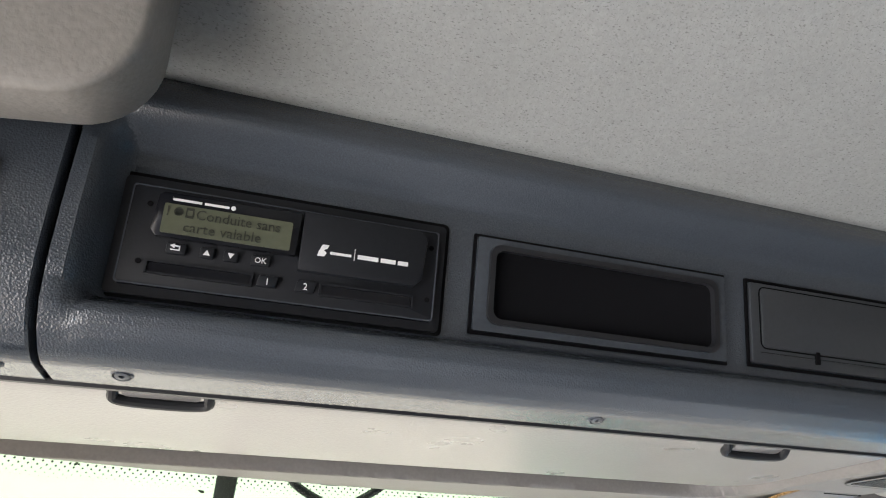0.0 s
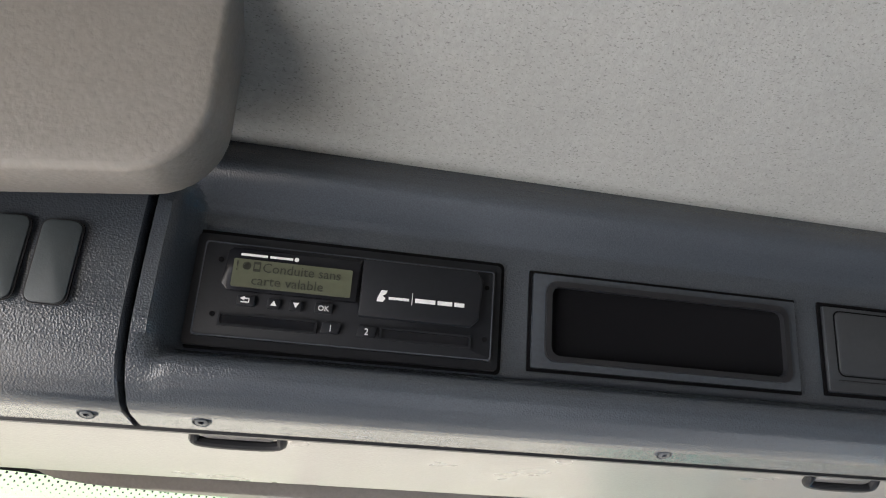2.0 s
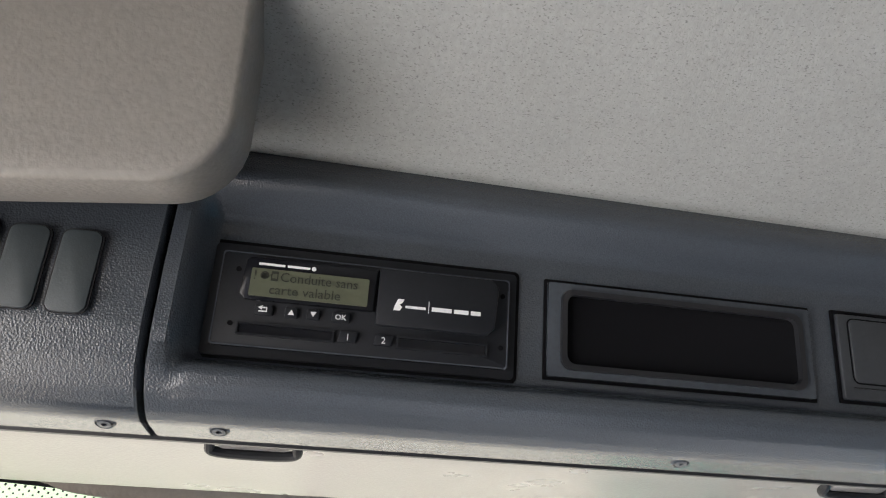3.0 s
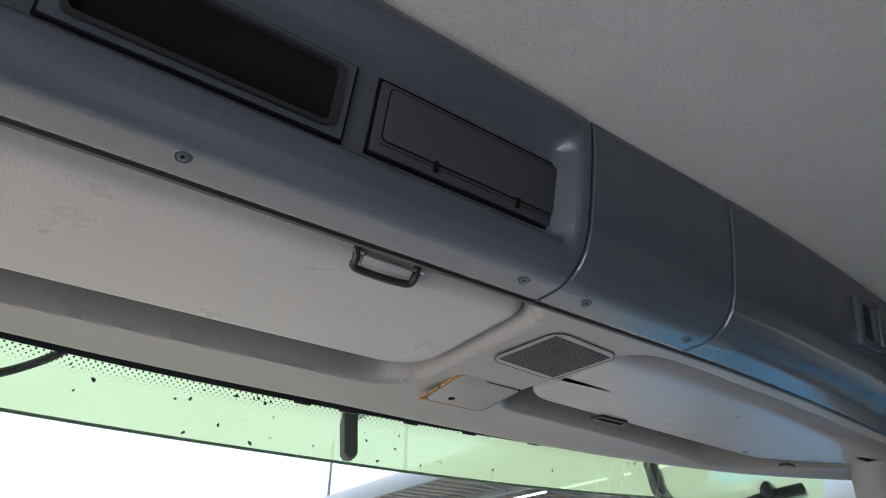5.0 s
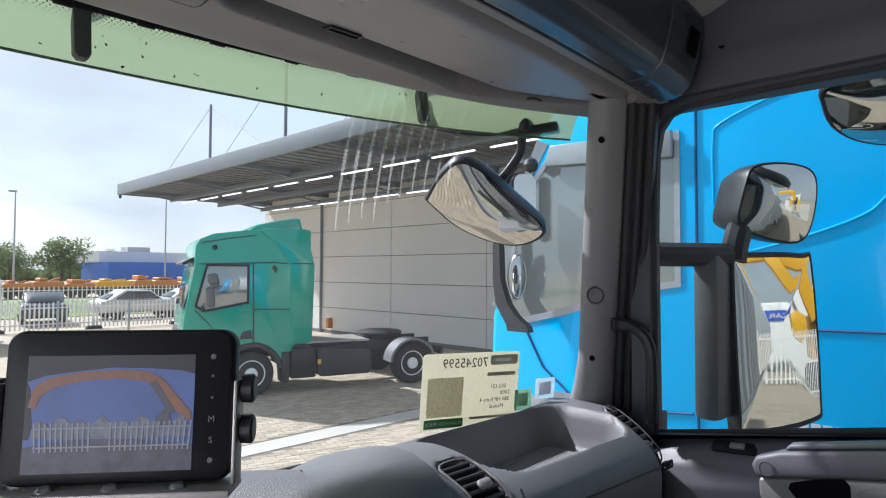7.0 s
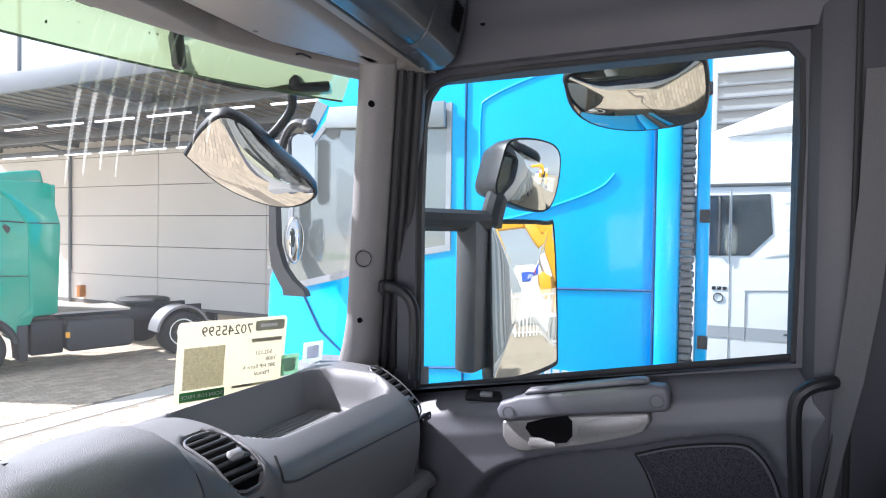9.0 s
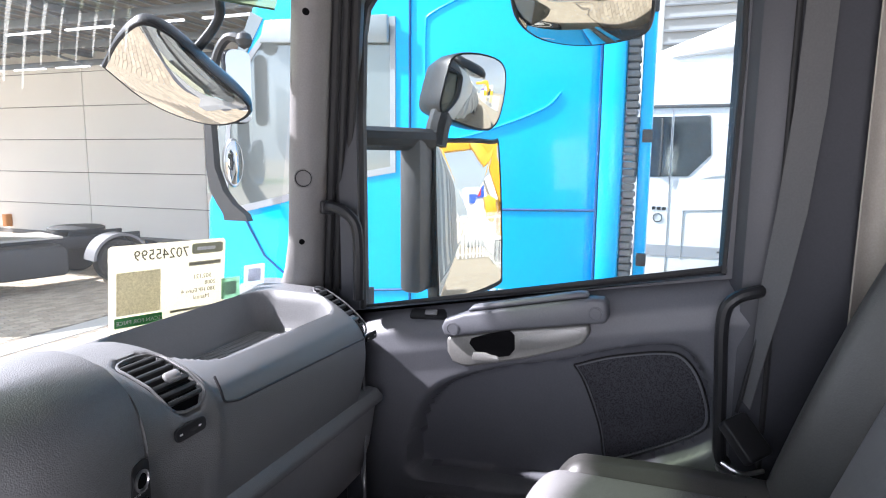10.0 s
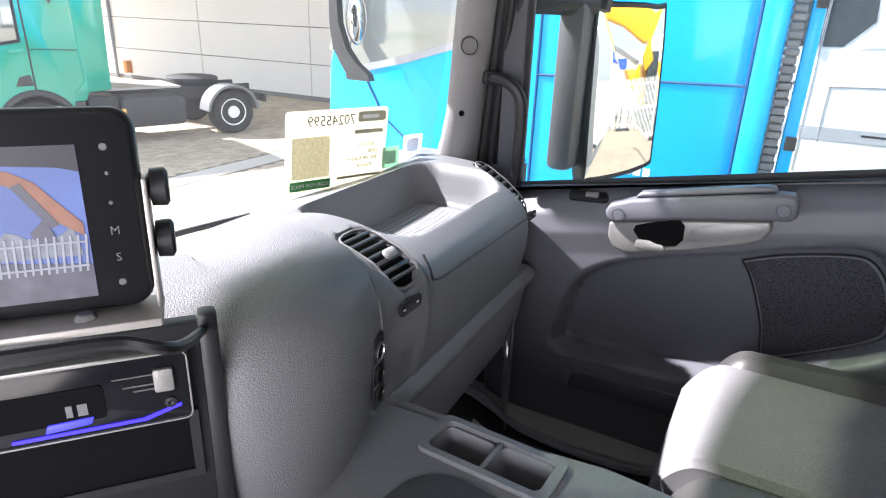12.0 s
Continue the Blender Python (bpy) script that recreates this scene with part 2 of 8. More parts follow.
RED = mat("red_plastic", (0.55, 0.04, 0.02), 0.4)

# ---- mesh helpers ----


def finish(bm, smooth=True, angle=35):
    bmesh.ops.recalc_face_normals(bm, faces=bm.faces[:])
    me = bpy.data.meshes.new("mesh")
    for f in bm.faces:
        f.smooth = smooth
    if smooth:
        lim = radians(angle)
        for e in bm.edges:
            if len(e.link_faces) == 2 and e.calc_face_angle(0) > lim:
                e.smooth = False
    bm.to_mesh(me)
    bm.free()
    return me


def thing(name, label, category, at=(0, 0, 0), group="", kind=""):
    ob = new(name)
    ob.empty_display_size = 0.05
    ob.location = at
    return tagged(ob, label, category, group, kind)


def part(name, bm, material, parent=None, label="", smooth=True, angle=35):
    """One bmesh as one mesh object under a thing or a part. World coordinates are kept."""
    me = finish(bm, smooth, angle) if isinstance(bm, bmesh.types.BMesh) else bm
    if not me.materials:
        me.materials.append(material)
    ob = new(name, me)
    if parent is not None:
        ob.parent = parent
        root = parent
        off = Vector((0, 0, 0))
        while root is not None:
            off += root.location
            root = root.parent
        ob.location = -off
    if label:
        ob["label"] = label
    return ob


def solo(name, bm, material, label, category, group="", kind="", smooth=True, angle=35):
    return tagged(part(name, bm, material, None, "", smooth, angle), label, category, group, kind)


def bevel(bm, w, seg=2, angle=30):
    if w > 0:
        es = [e for e in bm.edges if len(e.link_faces) == 2 and e.calc_face_angle(0) > radians(angle)]
        bmesh.ops.bevel(bm, geom=es, offset=w, segments=seg, affect="EDGES", profile=0.5, clamp_overlap=True)
    return bm


def box(x0, x1, y0, y1, z0, z1, w=0.0, seg=2, m=None):
    bm = bmesh.new()
    bmesh.ops.create_cube(bm, size=1)
    for v in bm.verts:
        v.co = Vector((x0 + (v.co.x + 0.5) * (x1 - x0), y0 + (v.co.y + 0.5) * (y1 - y0), z0 + (v.co.z + 0.5) * (z1 - z0)))
    bevel(bm, w, seg)
    if m is not None:
        bm.transform(m)
    return bm


def join(*bms):
    out = bmesh.new()
    for b in bms:
        me = bpy.data.meshes.new("tmp")
        b.to_mesh(me)
        b.free()
        out.from_mesh(me)
        bpy.data.meshes.remove(me)
    return out


def rrect(w, h, r, n=4):
    """A rounded rectangle about the origin, counter-clockwise."""
    pts = []
    for cx, cy, a0 in ((w / 2 - r, h / 2 - r, 0), (-w / 2 + r, h / 2 - r, 90), (-w / 2 + r, -h / 2 + r, 180), (w / 2 - r, -h / 2 + r, 270)):
        for i in range(n + 1):
            a = radians(a0 + 90 * i / n)
            pts.append((cx + r * math.cos(a), cy + r * math.sin(a)))
    return pts


def slab(pts, depth, m=None, w=0.0, seg=2):
    """A flat outline in local x, y made thick along local +z from 0 to depth."""
    bm = bmesh.new()
    f = bm.faces.new([bm.verts.new((x, y, 0)) for x, y in pts])
    r = bmesh.ops.extrude_face_region(bm, geom=[f])
    for v in r["geom"]:
        if isinstance(v, bmesh.types.BMVert):
            v.co.z += depth
    bmesh.ops.recalc_face_normals(bm, faces=bm.faces[:])
    bevel(bm, w, seg, 50)
    if m is not None:
        bm.transform(m)
    return bm


def frame_ring(outer, inner, depth, m=None):
    """A flat ring between two outlines with the same number of points, made thick."""
    bm = bmesh.new()
    n = len(outer)
    rows = [[bm.verts.new((x, y, z)) for x, y in pts] for pts, z in ((outer, 0), (outer, depth), (inner, depth), (inner, 0))]
    for a in range(4):
        b = (a + 1) % 4
        for i in range(n):
            j = (i + 1) % n
            bm.faces.new((rows[a][i], rows[a][j], rows[b][j], rows[b][i]))
    if m is not None:
        bm.transform(m)
    return bm


def tube(points, r, seg=8, caps=True):
    pts = [Vector(p) for p in points]
    bm = bmesh.new()
    rings = []
    ref = Vector((0, 0, 1))
    for i, p in enumerate(pts):
        d = (pts[min(i + 1, len(pts) - 1)] - pts[max(i - 1, 0)]).normalized()
        if abs(d.dot(ref)) > 0.95:
            ref = Vector((1, 0, 0)) if abs(d.x) < 0.9 else Vector((0, 1, 0))
        u = d.cross(ref).normalized()
        v = d.cross(u).normalized()
        ref = -v if v.dot(ref) < 0 else v
        u = d.cross(ref).normalized()
        rr = r[i] if isinstance(r, (list, tuple)) else r
        rings.append([bm.verts.new(p + (u * math.cos(2 * math.pi * k / seg) + ref * math.sin(2 * math.pi * k / seg)) * rr) for k in range(seg)])
    for a, b in zip(rings, rings[1:]):
        for k in range(seg):
            bm.faces.new((a[k], a[(k + 1) % seg], b[(k + 1) % seg], b[k]))
    if caps:
        bm.faces.new(rings[0])
        bm.faces.new(rings[-1][::-1])
    return bm


def smooth_line(points, n=6):
    """A Catmull-Rom curve through points."""
    p = [Vector(q) for q in points]
    p = [p[0] * 2 - p[1]] + p + [p[-1] * 2 - p[-2]]
    out = []
    for i in range(1, len(p) - 2):
        for k in range(n):
            t = k / n
            out.append(0.5 * ((2 * p[i]) + (-p[i - 1] + p[i + 1]) * t + (2 * p[i - 1] - 5 * p[i] + 4 * p[i + 1] - p[i + 2]) * t * t + (-p[i - 1] + 3 * p[i] - 3 * p[i + 1] + p[i + 2]) * t ** 3))
    return out + [p[-2]]


def skin(rings, closed=False, thick=0.0):
    """A surface through rows of points; thick gives it a back along -normal."""
    bm = bmesh.new()
    rows = [[bm.verts.new(Vector(p)) for p in row] for row in rings]
    n = len(rows[0])
    for a, b in zip(rows, rows[1:]):
        for k in range(n if closed else n - 1):
            j = (k + 1) % n
            try:
                bm.faces.new((a[k], a[j], b[j], b[k]))
            except ValueError:
                pass
    if thick:
        bmesh.ops.recalc_face_normals(bm, faces=bm.faces[:])
        bmesh.ops.solidify(bm, geom=bm.faces[:], thickness=thick)
    return bm


def cap_ends(bm):
    bmesh.ops.holes_fill(bm, edges=[e for e in bm.edges if len(e.link_faces) == 1], sides=0)
    return bm


def lathe(profile, seg=20, m=None):
    """Turns (radius, height) pairs about local z."""
    rings = [[(r * math.cos(2 * math.pi * k / seg), r * math.sin(2 * math.pi * k / seg), z) for k in range(seg)] for r, z in profile]
    bm = skin(rings, closed=True)
    cap_ends(bm)
    if m is not None:
        bm.transform(m)
    return bm


def basis(origin, xaxis, zaxis):
    """A pose with local x along xaxis and local z (out of a face) near zaxis."""
    z = Vector(zaxis).normalized()
    x = Vector(xaxis)
    x = (x - z * x.dot(z)).normalized()
    y = z.cross(x)
    return Matrix(((x.x, y.x, z.x, origin[0]), (x.y, y.y, z.y, origin[1]), (x.z, y.z, z.z, origin[2]), (0, 0, 0, 1)))


def words(name, text, size, material, parent, m, align="LEFT", label="", mirrored=False, wide=1.0):
    """Lettering in the built-in font, as a thin mesh."""
    cu = bpy.data.curves.new(name, "FONT")
    cu.body, cu.size, cu.align_x, cu.extrude, cu.resolution_u = text, size, align, 0.0002, 2
    tmp = bpy.data.objects.new(name, cu)
    me = bpy.data.meshes.new_from_object(tmp)
    bpy.data.objects.remove(tmp)
    bpy.data.curves.remove(cu)
    me.transform(Matrix.Diagonal((-wide if mirrored else wide, 1, 1, 1)))
    if mirrored:
        me.flip_normals()
    me.transform(m)
    me.materials.clear()
    return part(name, me, material, parent, label)


def bars(x0, x1, y, h, m, z=0.0004):
    return box(x0, x1, y, y + h, 0, z, 0, 2, m)


def mshift(m, x, y, z=0.0):
    return m @ Matrix.Translation((x, y, z))

# ---- cab shell ----
GROUND = -1.35
FLOOR = 0.18


def y_glass(x, z):
    """The windscreen's surface."""
    return 0.985 - 0.215 * max(0.0, abs(x - 0.03)) ** 2.6 + 0.13 * (1.49 - z)


solo("floor", box(-1.12, 1.22, -1.3, 1.0, FLOOR - 0.06, FLOOR), MAT_RUBBER, "black rubber floor covering of the cab", "floor", kind="structure")
solo("wall_rear", box(-1.12, 1.22, -1.36, -1.3, FLOOR, 1.86), CURTAIN, "greige cloth-covered rear wall of the cab", "wall", kind="structure")

def bow_head(x):
    return 0.056 * max(0.0, (x - 0.25) / 0.75) ** 1.5


# headlining: rises from the console to the roof, with a shallow raised field
rows = []
for y, z in ((0.455, 1.637), (0.425, 1.640), (0.38, 1.653), (0.30, 1.676), (0.20, 1.705), (0.05, 1.73), (-0.3, 1.75), (-0.8, 1.76), (-1.32, 1.76)):
    row = []
    for i in range(25):
        x = -1.12 + 2.34 * i / 24
        row.append((x, y + bow_head(x), z + (0.007 * min(1.0, max(0.0, (0.0 - x) / 0.6)) if y > 0.2 else 0.0)))
    rows.append(row)
solo("ceiling", skin(rows, thick=0.02), HEADLINER, "grey fleck fabric headlining of the cab roof", "ceiling", kind="structure")
solo("roof_trim", tube(smooth_line([(-0.9, 0.325, 1.6678), (-0.3, 0.328, 1.6668), (0.0, 0.331, 1.6658), (0.23, 0.337, 1.6638), (0.40, 0.339, 1.6650), (0.475, 0.333, 1.6680), (0.520, 0.30, 1.6765), (0.528, 0.15, 1.7155), (0.528, -0.4, 1.7505)]), 0.0030, 6), mat("grey_seam_cloth", (0.20, 0.20, 0.195), 0.9), "thin grey seam across the headlining", "trim", kind="structure")


def side_wall(name, x, out, label):
    """A cab side with a window opening that goes through it."""
    t = 0.09 if out < 0 else 0.06
    t *= out
    y0, y1 = (-0.115 if out > 0 else -0.47), 0.615
    bm = join(
        box(min(x, x + t), max(x, x + t), -1.36, y0 - 0.02, FLOOR, 1.72),
        box(min(x, x + t), max(x, x + t), y0 - 0.02, 0.66, FLOOR, 0.74 if out > 0 else 0.30),
        box(min(x, x + t), max(x, x + t), y0 - 0.02, 0.66, 1.485, 1.72),
        box(min(x, x + t), max(x, x + t), 0.66, 0.86, FLOOR, 0.80))
    return solo(name, bm, DOOR_LOW, label, "wall", kind="structure", smooth=False)


side_wall("wall_right", 1.152, 1, "dark plastic-lined side of the cab with a door window")
# left opening enlarged to make room for the added fill lamp
side_wall("wall_left", -1.06, -1, "dark plastic-lined driver side of the cab, opened up for the fill lamp")
solo("wall_front", box(-1.12, 1.2, 0.98, 1.06, FLOOR, 0.69), DOOR_LOW, "dark bulkhead below the windscreen", "wall", kind="structure")
solo("roof_panel", box(-1.2, 1.25, -1.4, 0.95, 1.80, 1.86, 0.02), WHITE, "white outer roof of the cab", "roof", kind="structure")
solo("roof_front", skin([[(x, y_glass(x, 1.5) - 0.02, 1.495) for x in np.linspace(-1.1, 1.15, 20)], [(x, y_glass(x, 1.5) + 0.02, 1.56) for x in np.linspace(-1.1, 1.15, 20)], [(x, y_glass(x, 1.5) - 0.06, 1.80) for x in np.linspace(-1.1, 1.15, 20)]], thick=0.015), CONSOLE_FINE, "dark front roof panel above the windscreen", "roof", kind="structure")

# windscreen with a black dotted border along the top
ws = thing("windscreen", "wide curved windscreen of clear glass with a dotted black border", "window", kind="structure")
nx, nz = 28, 10
rows = []
for j in range(nz + 1):
    z = 0.68 + (1.52 - 0.68) * j / nz
    rows.append([(x, y_glass(x, z), z) for x in np.linspace(-1.02, 1.06, nx)])
pane = part("pane", skin(rows), GLASS, ws)
pane.visible_shadow = False
part("border", skin([[(x, y_glass(x, z) - 0.003, z) for x in np.linspace(-1.02, 1.06, nx)] for z in (1.490, 1.518)]), BLACK, ws, "black ceramic border")
dots = bmesh.new()
for i in range(0, 460):
    x = -0.85 + i * 0.0039
    for j in range(6):
        z = 1.4885 - j * 0.0036
        if (i + j) % 2 == 0:
            r = 0.0014 - 0.0002 * j
            y = y_glass(x, z) - 0.003
            dots.faces.new([dots.verts.new((x + r * math.cos(a), y, z + r * math.sin(a))) for a in np.linspace(0, 2 * math.pi, 7)[:-1]])
part("dot_pattern", dots, BLACK, ws, "fading row of black dots")
streaks = bmesh.new()
rnd = random.Random(5)
for i in range(10):
    x0, z1 = 0.545 + 0.026 * i, 1.18 + 0.012 * i + rnd.uniform(0, 0.03)
    w = rnd.uniform(0.0022, 0.0042)
    row = []
    for k in range(15):
        t = k / 14
        x, z = x0 - 0.062 * t + 0.030 * t * t, 1.482 + (z1 - 1.482) * t
        q = w * (0.35 + 0.65 * math.sin(math.pi * min(1.0, t * 0.85 + 0.12)))
        row.append([streaks.verts.new((x + d, y_glass(x, z) - 0.002, z)) for d in (-q, q)])
    for a, b in zip(row, row[1:]):
        streaks.faces.new((a[0], a[1], b[1], b[0]))
part("wiped_streaks", streaks, glass("dried_wash_streak", (1, 1, 1), 0.0, 0.11, 1.45, (0.9, 0.92, 0.85)), ws, "pale dried wash streaks").visible_shadow = False
part("seal", tube([(x, y_glass(x, 1.505) - 0.010, 1.506) for x in np.linspace(-1.0, 1.03, 30)], 0.008), RUBBER, ws, "black rubber seal")

# ---- overhead console ----
console = thing("overhead_console", "slate grey grained plastic overhead console with a recessed radio bay", "console", (0, 0.46, 1.47))
XL, XG1, XG2, XG3, XR = -1.04, -0.635, 0.006, 0.213, 0.86


def bow(x):
    """How far the console's face bends towards the front near the door."""
    return 0.056 * max(0.0, (x - 0.25) / 0.75) ** 1.5


PLAIN = [(0.470, 1.640), (0.437, 1.628), (0.432, 1.610), (0.436, 1.580), (0.444, 1.540), (0.452, 1.510), (0.460, 1.492), (0.470, 1.481), (0.482, 1.4735), (0.489, 1.4710), (0.494, 1.4702), (0.521, 1.4700), (0.524, 1.4706), (0.530, 1.478)]
BAY = [(0.470, 1.640), (0.437, 1.628), (0.430, 1.612), (0.4283, 1.6045), (0.4290, 1.6010), (0.4312, 1.5985), (0.4345, 1.5968), (0.4535, 1.5885), (0.4575, 1.5850), (0.4590, 1.5785), (0.4770, 1.5105), (0.4778, 1.5065), (0.4762, 1.5035), (0.4665, 1.4985), (0.4630, 1.4955), (0.4620, 1.4910), (0.4640, 1.4855), (0.4710, 1.4790), (0.482, 1.4735), (0.489, 1.4710), (0.494, 1.4702), (0.521, 1.4700), (0.524, 1.4706), (0.530, 1.478)]


def resample(profile, n):
    p = [Vector((0, a, b)) for a, b in profile]
    d = [0]
    for a, b in zip(p, p[1:]):
        d.append(d[-1] + (b - a).length)
    out = []
    for i in range(n):
        s = d[-1] * i / (n - 1)
        k = max(j for j in range(len(d)) if d[j] <= s + 1e-9)
        k = min(k, len(p) - 2)
        q = p[k].lerp(p[k + 1], (s - d[k]) / (d[k + 1] - d[k]))
        out.append((q.y, q.z))
    return out


def plain_panel(name, x0, x1, label="", material=CONSOLE_FINE, n=8):
    pr = resample(PLAIN, 80)
    rings = [[(x, y + bow(x), z) for y, z in pr] for x in np.linspace(x0, x1, n)]
    lo = [(x0, y + 0.012 + bow(x0), z + 0.004) for y, z in pr]
    hi = [(x1, y + 0.012 + bow(x1), z + 0.004) for y, z in pr]
    rings[0] = [(x0 + 0.002, y + bow(x0), z) for y, z in pr]
    rings[-1] = [(x1 - 0.002, y + bow(x1), z) for y, z in pr]
    return part(name, skin([lo, [(x0 + 0.0008, y + 0.002 + bow(x0), z) for y, z in pr]] + rings + [[(x1 - 0.0008, y + 0.002 + bow(x1), z) for y, z in pr], hi]), material, console, label)


plain_panel("switch_panel", XL, XG1 - 0.0015, "slate panel with blank rocker switches", CONSOLE)
plain_panel("side_panel", XG2 + 0.0015, XG3 - 0.0015)
locker = plain_panel("locker_door", XG3 + 0.0015, XR - 0.0015, "smooth dark locker door with a latch", CONSOLE_FINE, 14)
end_cap = plain_panel("end_cap", XR + 0.0015, 1.03, "vented end cap", CONSOLE_FINE)

# the bay: face blends from the plain section into the recess at both ends
n = 170
plain_r = resample(PLAIN, n)
bay_r = resample(BAY, n)
# matching by arc keeps the lip and the top edge common to both sections
rings = []
for x, k in ((XG1 + 0.0005, -1), (XG1 + 0.002, 0), (XG1 + 0.010, 0), (XG1 + 0.013, 0.12), (XG1 + 0.017, 0.45), (XG1 + 0.022, 0.85), (XG1 + 0.026, 1), (-0.5, 1), (-0.3, 1), (-0.1, 1), (-0.05, 1), (XG2 - 0.033, 1), (XG2 - 0.028, 0.93), (XG2 - 0.022, 0.6), (XG2 - 0.016, 0.2), (XG2 - 0.013, 0.05), (XG2 - 0.010, 0), (XG2 - 0.002, 0), (XG2 - 0.0005, -1)):
    if k < 0:
        rings.append([(x, y + 0.006, z + 0.002) for y, z in plain_r])
    else:
        rings.append([(x, a[0] * (1 - k) + b[0] * k, a[1] * (1 - k) + b[1] * k) for a, b in zip(plain_r, bay_r)])
part("bay", skin(rings), CONSOLE, console, "pebble-grained recessed bay", angle=40)
# black joint, thickened to stand in for the shaded gap above the visors
part("seam", tube([(x, 0.5285 + bow(x), 1.4722) for x in np.linspace(XL, 1.0, 60)], 0.0034, 6), BLACK, console)
part("backing", box(XL, 1.0, 0.55, 0.57, 1.535, 1.63), BLACK, console)


def bay_pose(x, z):
    """A pose on the bay's face at that x and height; local y runs up the face."""
    t = (1.577 - z) / (1.577 - 1.508)
    y = 0.459 + 0.0185 * t
    up = Vector((0, -0.0185, 0.069)).normalized()
    return basis((x, y, z), (1, 0, 0), Vector((1, 0, 0)).cross(up))


def screw(name, x, y, z, normal, parent, r=0.0040):
    m = basis((x, y, z), (1, 0, 0), normal)
    s = part(name, lathe([(r * 1.5, -0.0008), (r * 1.5, 0.0004), (r * 1.25, 0.0012), (r * 1.2, 0.0004), (r, 0.0003), (r * 0.95, 0.0014), (r * 0.4, 0.0016), (r * 0.36, 0.0004)], 18, m), CONSOLE_FINE, parent)
    part("socket", lathe([(r * 0.38, 0.0), (r * 0.3, 0.0006)], 6, m), DARK_VOID, s)
    return s


for x in (-0.657, -0.595, -0.309, -0.030, 0.044, 0.189):
    screw("screw", x, 0.499, 1.4702, (0, -0.25, -1), console)
screw("screw", 0.90, 0.499 + bow(0.90), 1.4702, (0, -0.25, -1), console)

COVER = mat("dark_slate_cover", (0.034, 0.037, 0.042), 0.45, bump=0.2, bump_scale=900)
# blank rocker switches in the left panel
for i in range(3):
    x = -0.6765 - 0.0266 * i
    m = basis((x, 0.4440, 1.5350), (1, 0, 0), (0, -0.97, -0.22))
    s = part("blank_switch", slab(rrect(0.0205, 0.046, 0.005), 0.0025, m, 0.0010), SWITCH, console, "blank rocker switch cover")
    part("surround", frame_ring(rrect(0.0222, 0.0475, 0.0056), rrect(0.0207, 0.0462, 0.005), 0.0012, m), BLACK, s)

# locker latch and vent slots of the end cap
m = basis((0.518, 0.440 + bow(0.518), 1.555), (1, 0, 0), (0, -0.97, -0.2))
la = part("latch", frame_ring(rrect(0.056, 0.066, 0.004), rrect(0.036, 0.046, 0.003), 0.006, m), CONSOLE_FINE, locker, "recessed push latch")
part("latch_pull", slab(rrect(0.034, 0.044, 0.003), 0.002, mshift(m, 0, 0, -0.002), 0.001), BLACK, la)
part("latch_bar", slab(rrect(0.008, 0.05, 0.002), 0.009, mshift(m, 0.026, 0, 0), 0.001), CONSOLE_FINE, la)
for i in range(5):
    x = 0.955 + i * 0.011
    part("vent_slot", slab(rrect(0.005, 0.05, 0.002), 0.002, basis((x, 0.4395 + bow(x), 1.556), (1, 0, 0), (0, -0.97, -0.2))), DARK_VOID, end_cap)

# ---- tachograph ----
TX, TZ = -0.5185, 1.5395
tm = bay_pose(TX, TZ) @ Matrix.Diagonal((0.94, 0.95, 1, 1))
tacho = thing("tachograph", "black digital tachograph with a small lit display and card slots", "tachograph", tuple(tm.translation))
W, H = 0.186, 0.058
part("face", slab(rrect(W, H, 0.002), 0.007, tm, 0.0012), TACHO, tacho)
part("bezel", frame_ring(rrect(W + 0.012, H + 0.012, 0.003), rrect(W + 0.001, H + 0.001, 0.002), 0.003, tm), TACHO, tacho)
part("bezel_seam", frame_ring(rrect(W + 0.017, H + 0.017, 0.004), rrect(W + 0.0124, H + 0.0124, 0.003), 0.0012, tm), DARK_VOID, tacho)
for sx, sz in ((-0.0825, 0.018), (-0.0825, -0.016), (0.0885, 0.018), (0.0885, -0.016)):
    part("release_hole", lathe([(0.0018, 0.0), (0.0016, 0.0076)], 12, mshift(tm, sx, sz, 0)), DARK_VOID, tacho)
lcd_h = part("display_housing", slab([(-0.075, 0.0255), (0.0042, 0.0255), (0.0034, -0.0012), (-0.076, -0.0012), (-0.0795, 0.003), (-0.0775, 0.0235)], 0.005, mshift(tm, 0, 0, 0.007), 0.0008), GLOSS_BLACK, tacho)
part("display", slab(rrect(0.073, 0.0175, 0.001), 0.0006, mshift(tm, -0.0372, 0.0098, 0.0121)), LCD, lcd_h, "grey-green liquid crystal display")
words("display_text", "!", 0.0088, LCD_INK, lcd_h, mshift(tm, -0.0725, 0.0112, 0.0129))
part("display_sign", lathe([(0.0026, 0.0), (0.0026, 0.0003), (0.0018, 0.0003), (0.0018, 0.0)], 16, mshift(tm, -0.0655, 0.0143, 0.0128)), LCD_INK, lcd_h)
part("display_sign", frame_ring(rrect(0.0044, 0.0062, 0.0004), rrect(0.0030, 0.0030, 0.0004), 0.0003, mshift(tm, -0.0594, 0.0143, 0.0128)), LCD_INK, lcd_h)
words("display_text", "Conduite sans", 0.0086, LCD_INK, lcd_h, mshift(tm, -0.0562, 0.0112, 0.0129), wide=0.98)
words("display_text", "carte valable", 0.0086, LCD_INK, lcd_h, mshift(tm, -0.0620, 0.0030, 0.0129), wide=1.02)
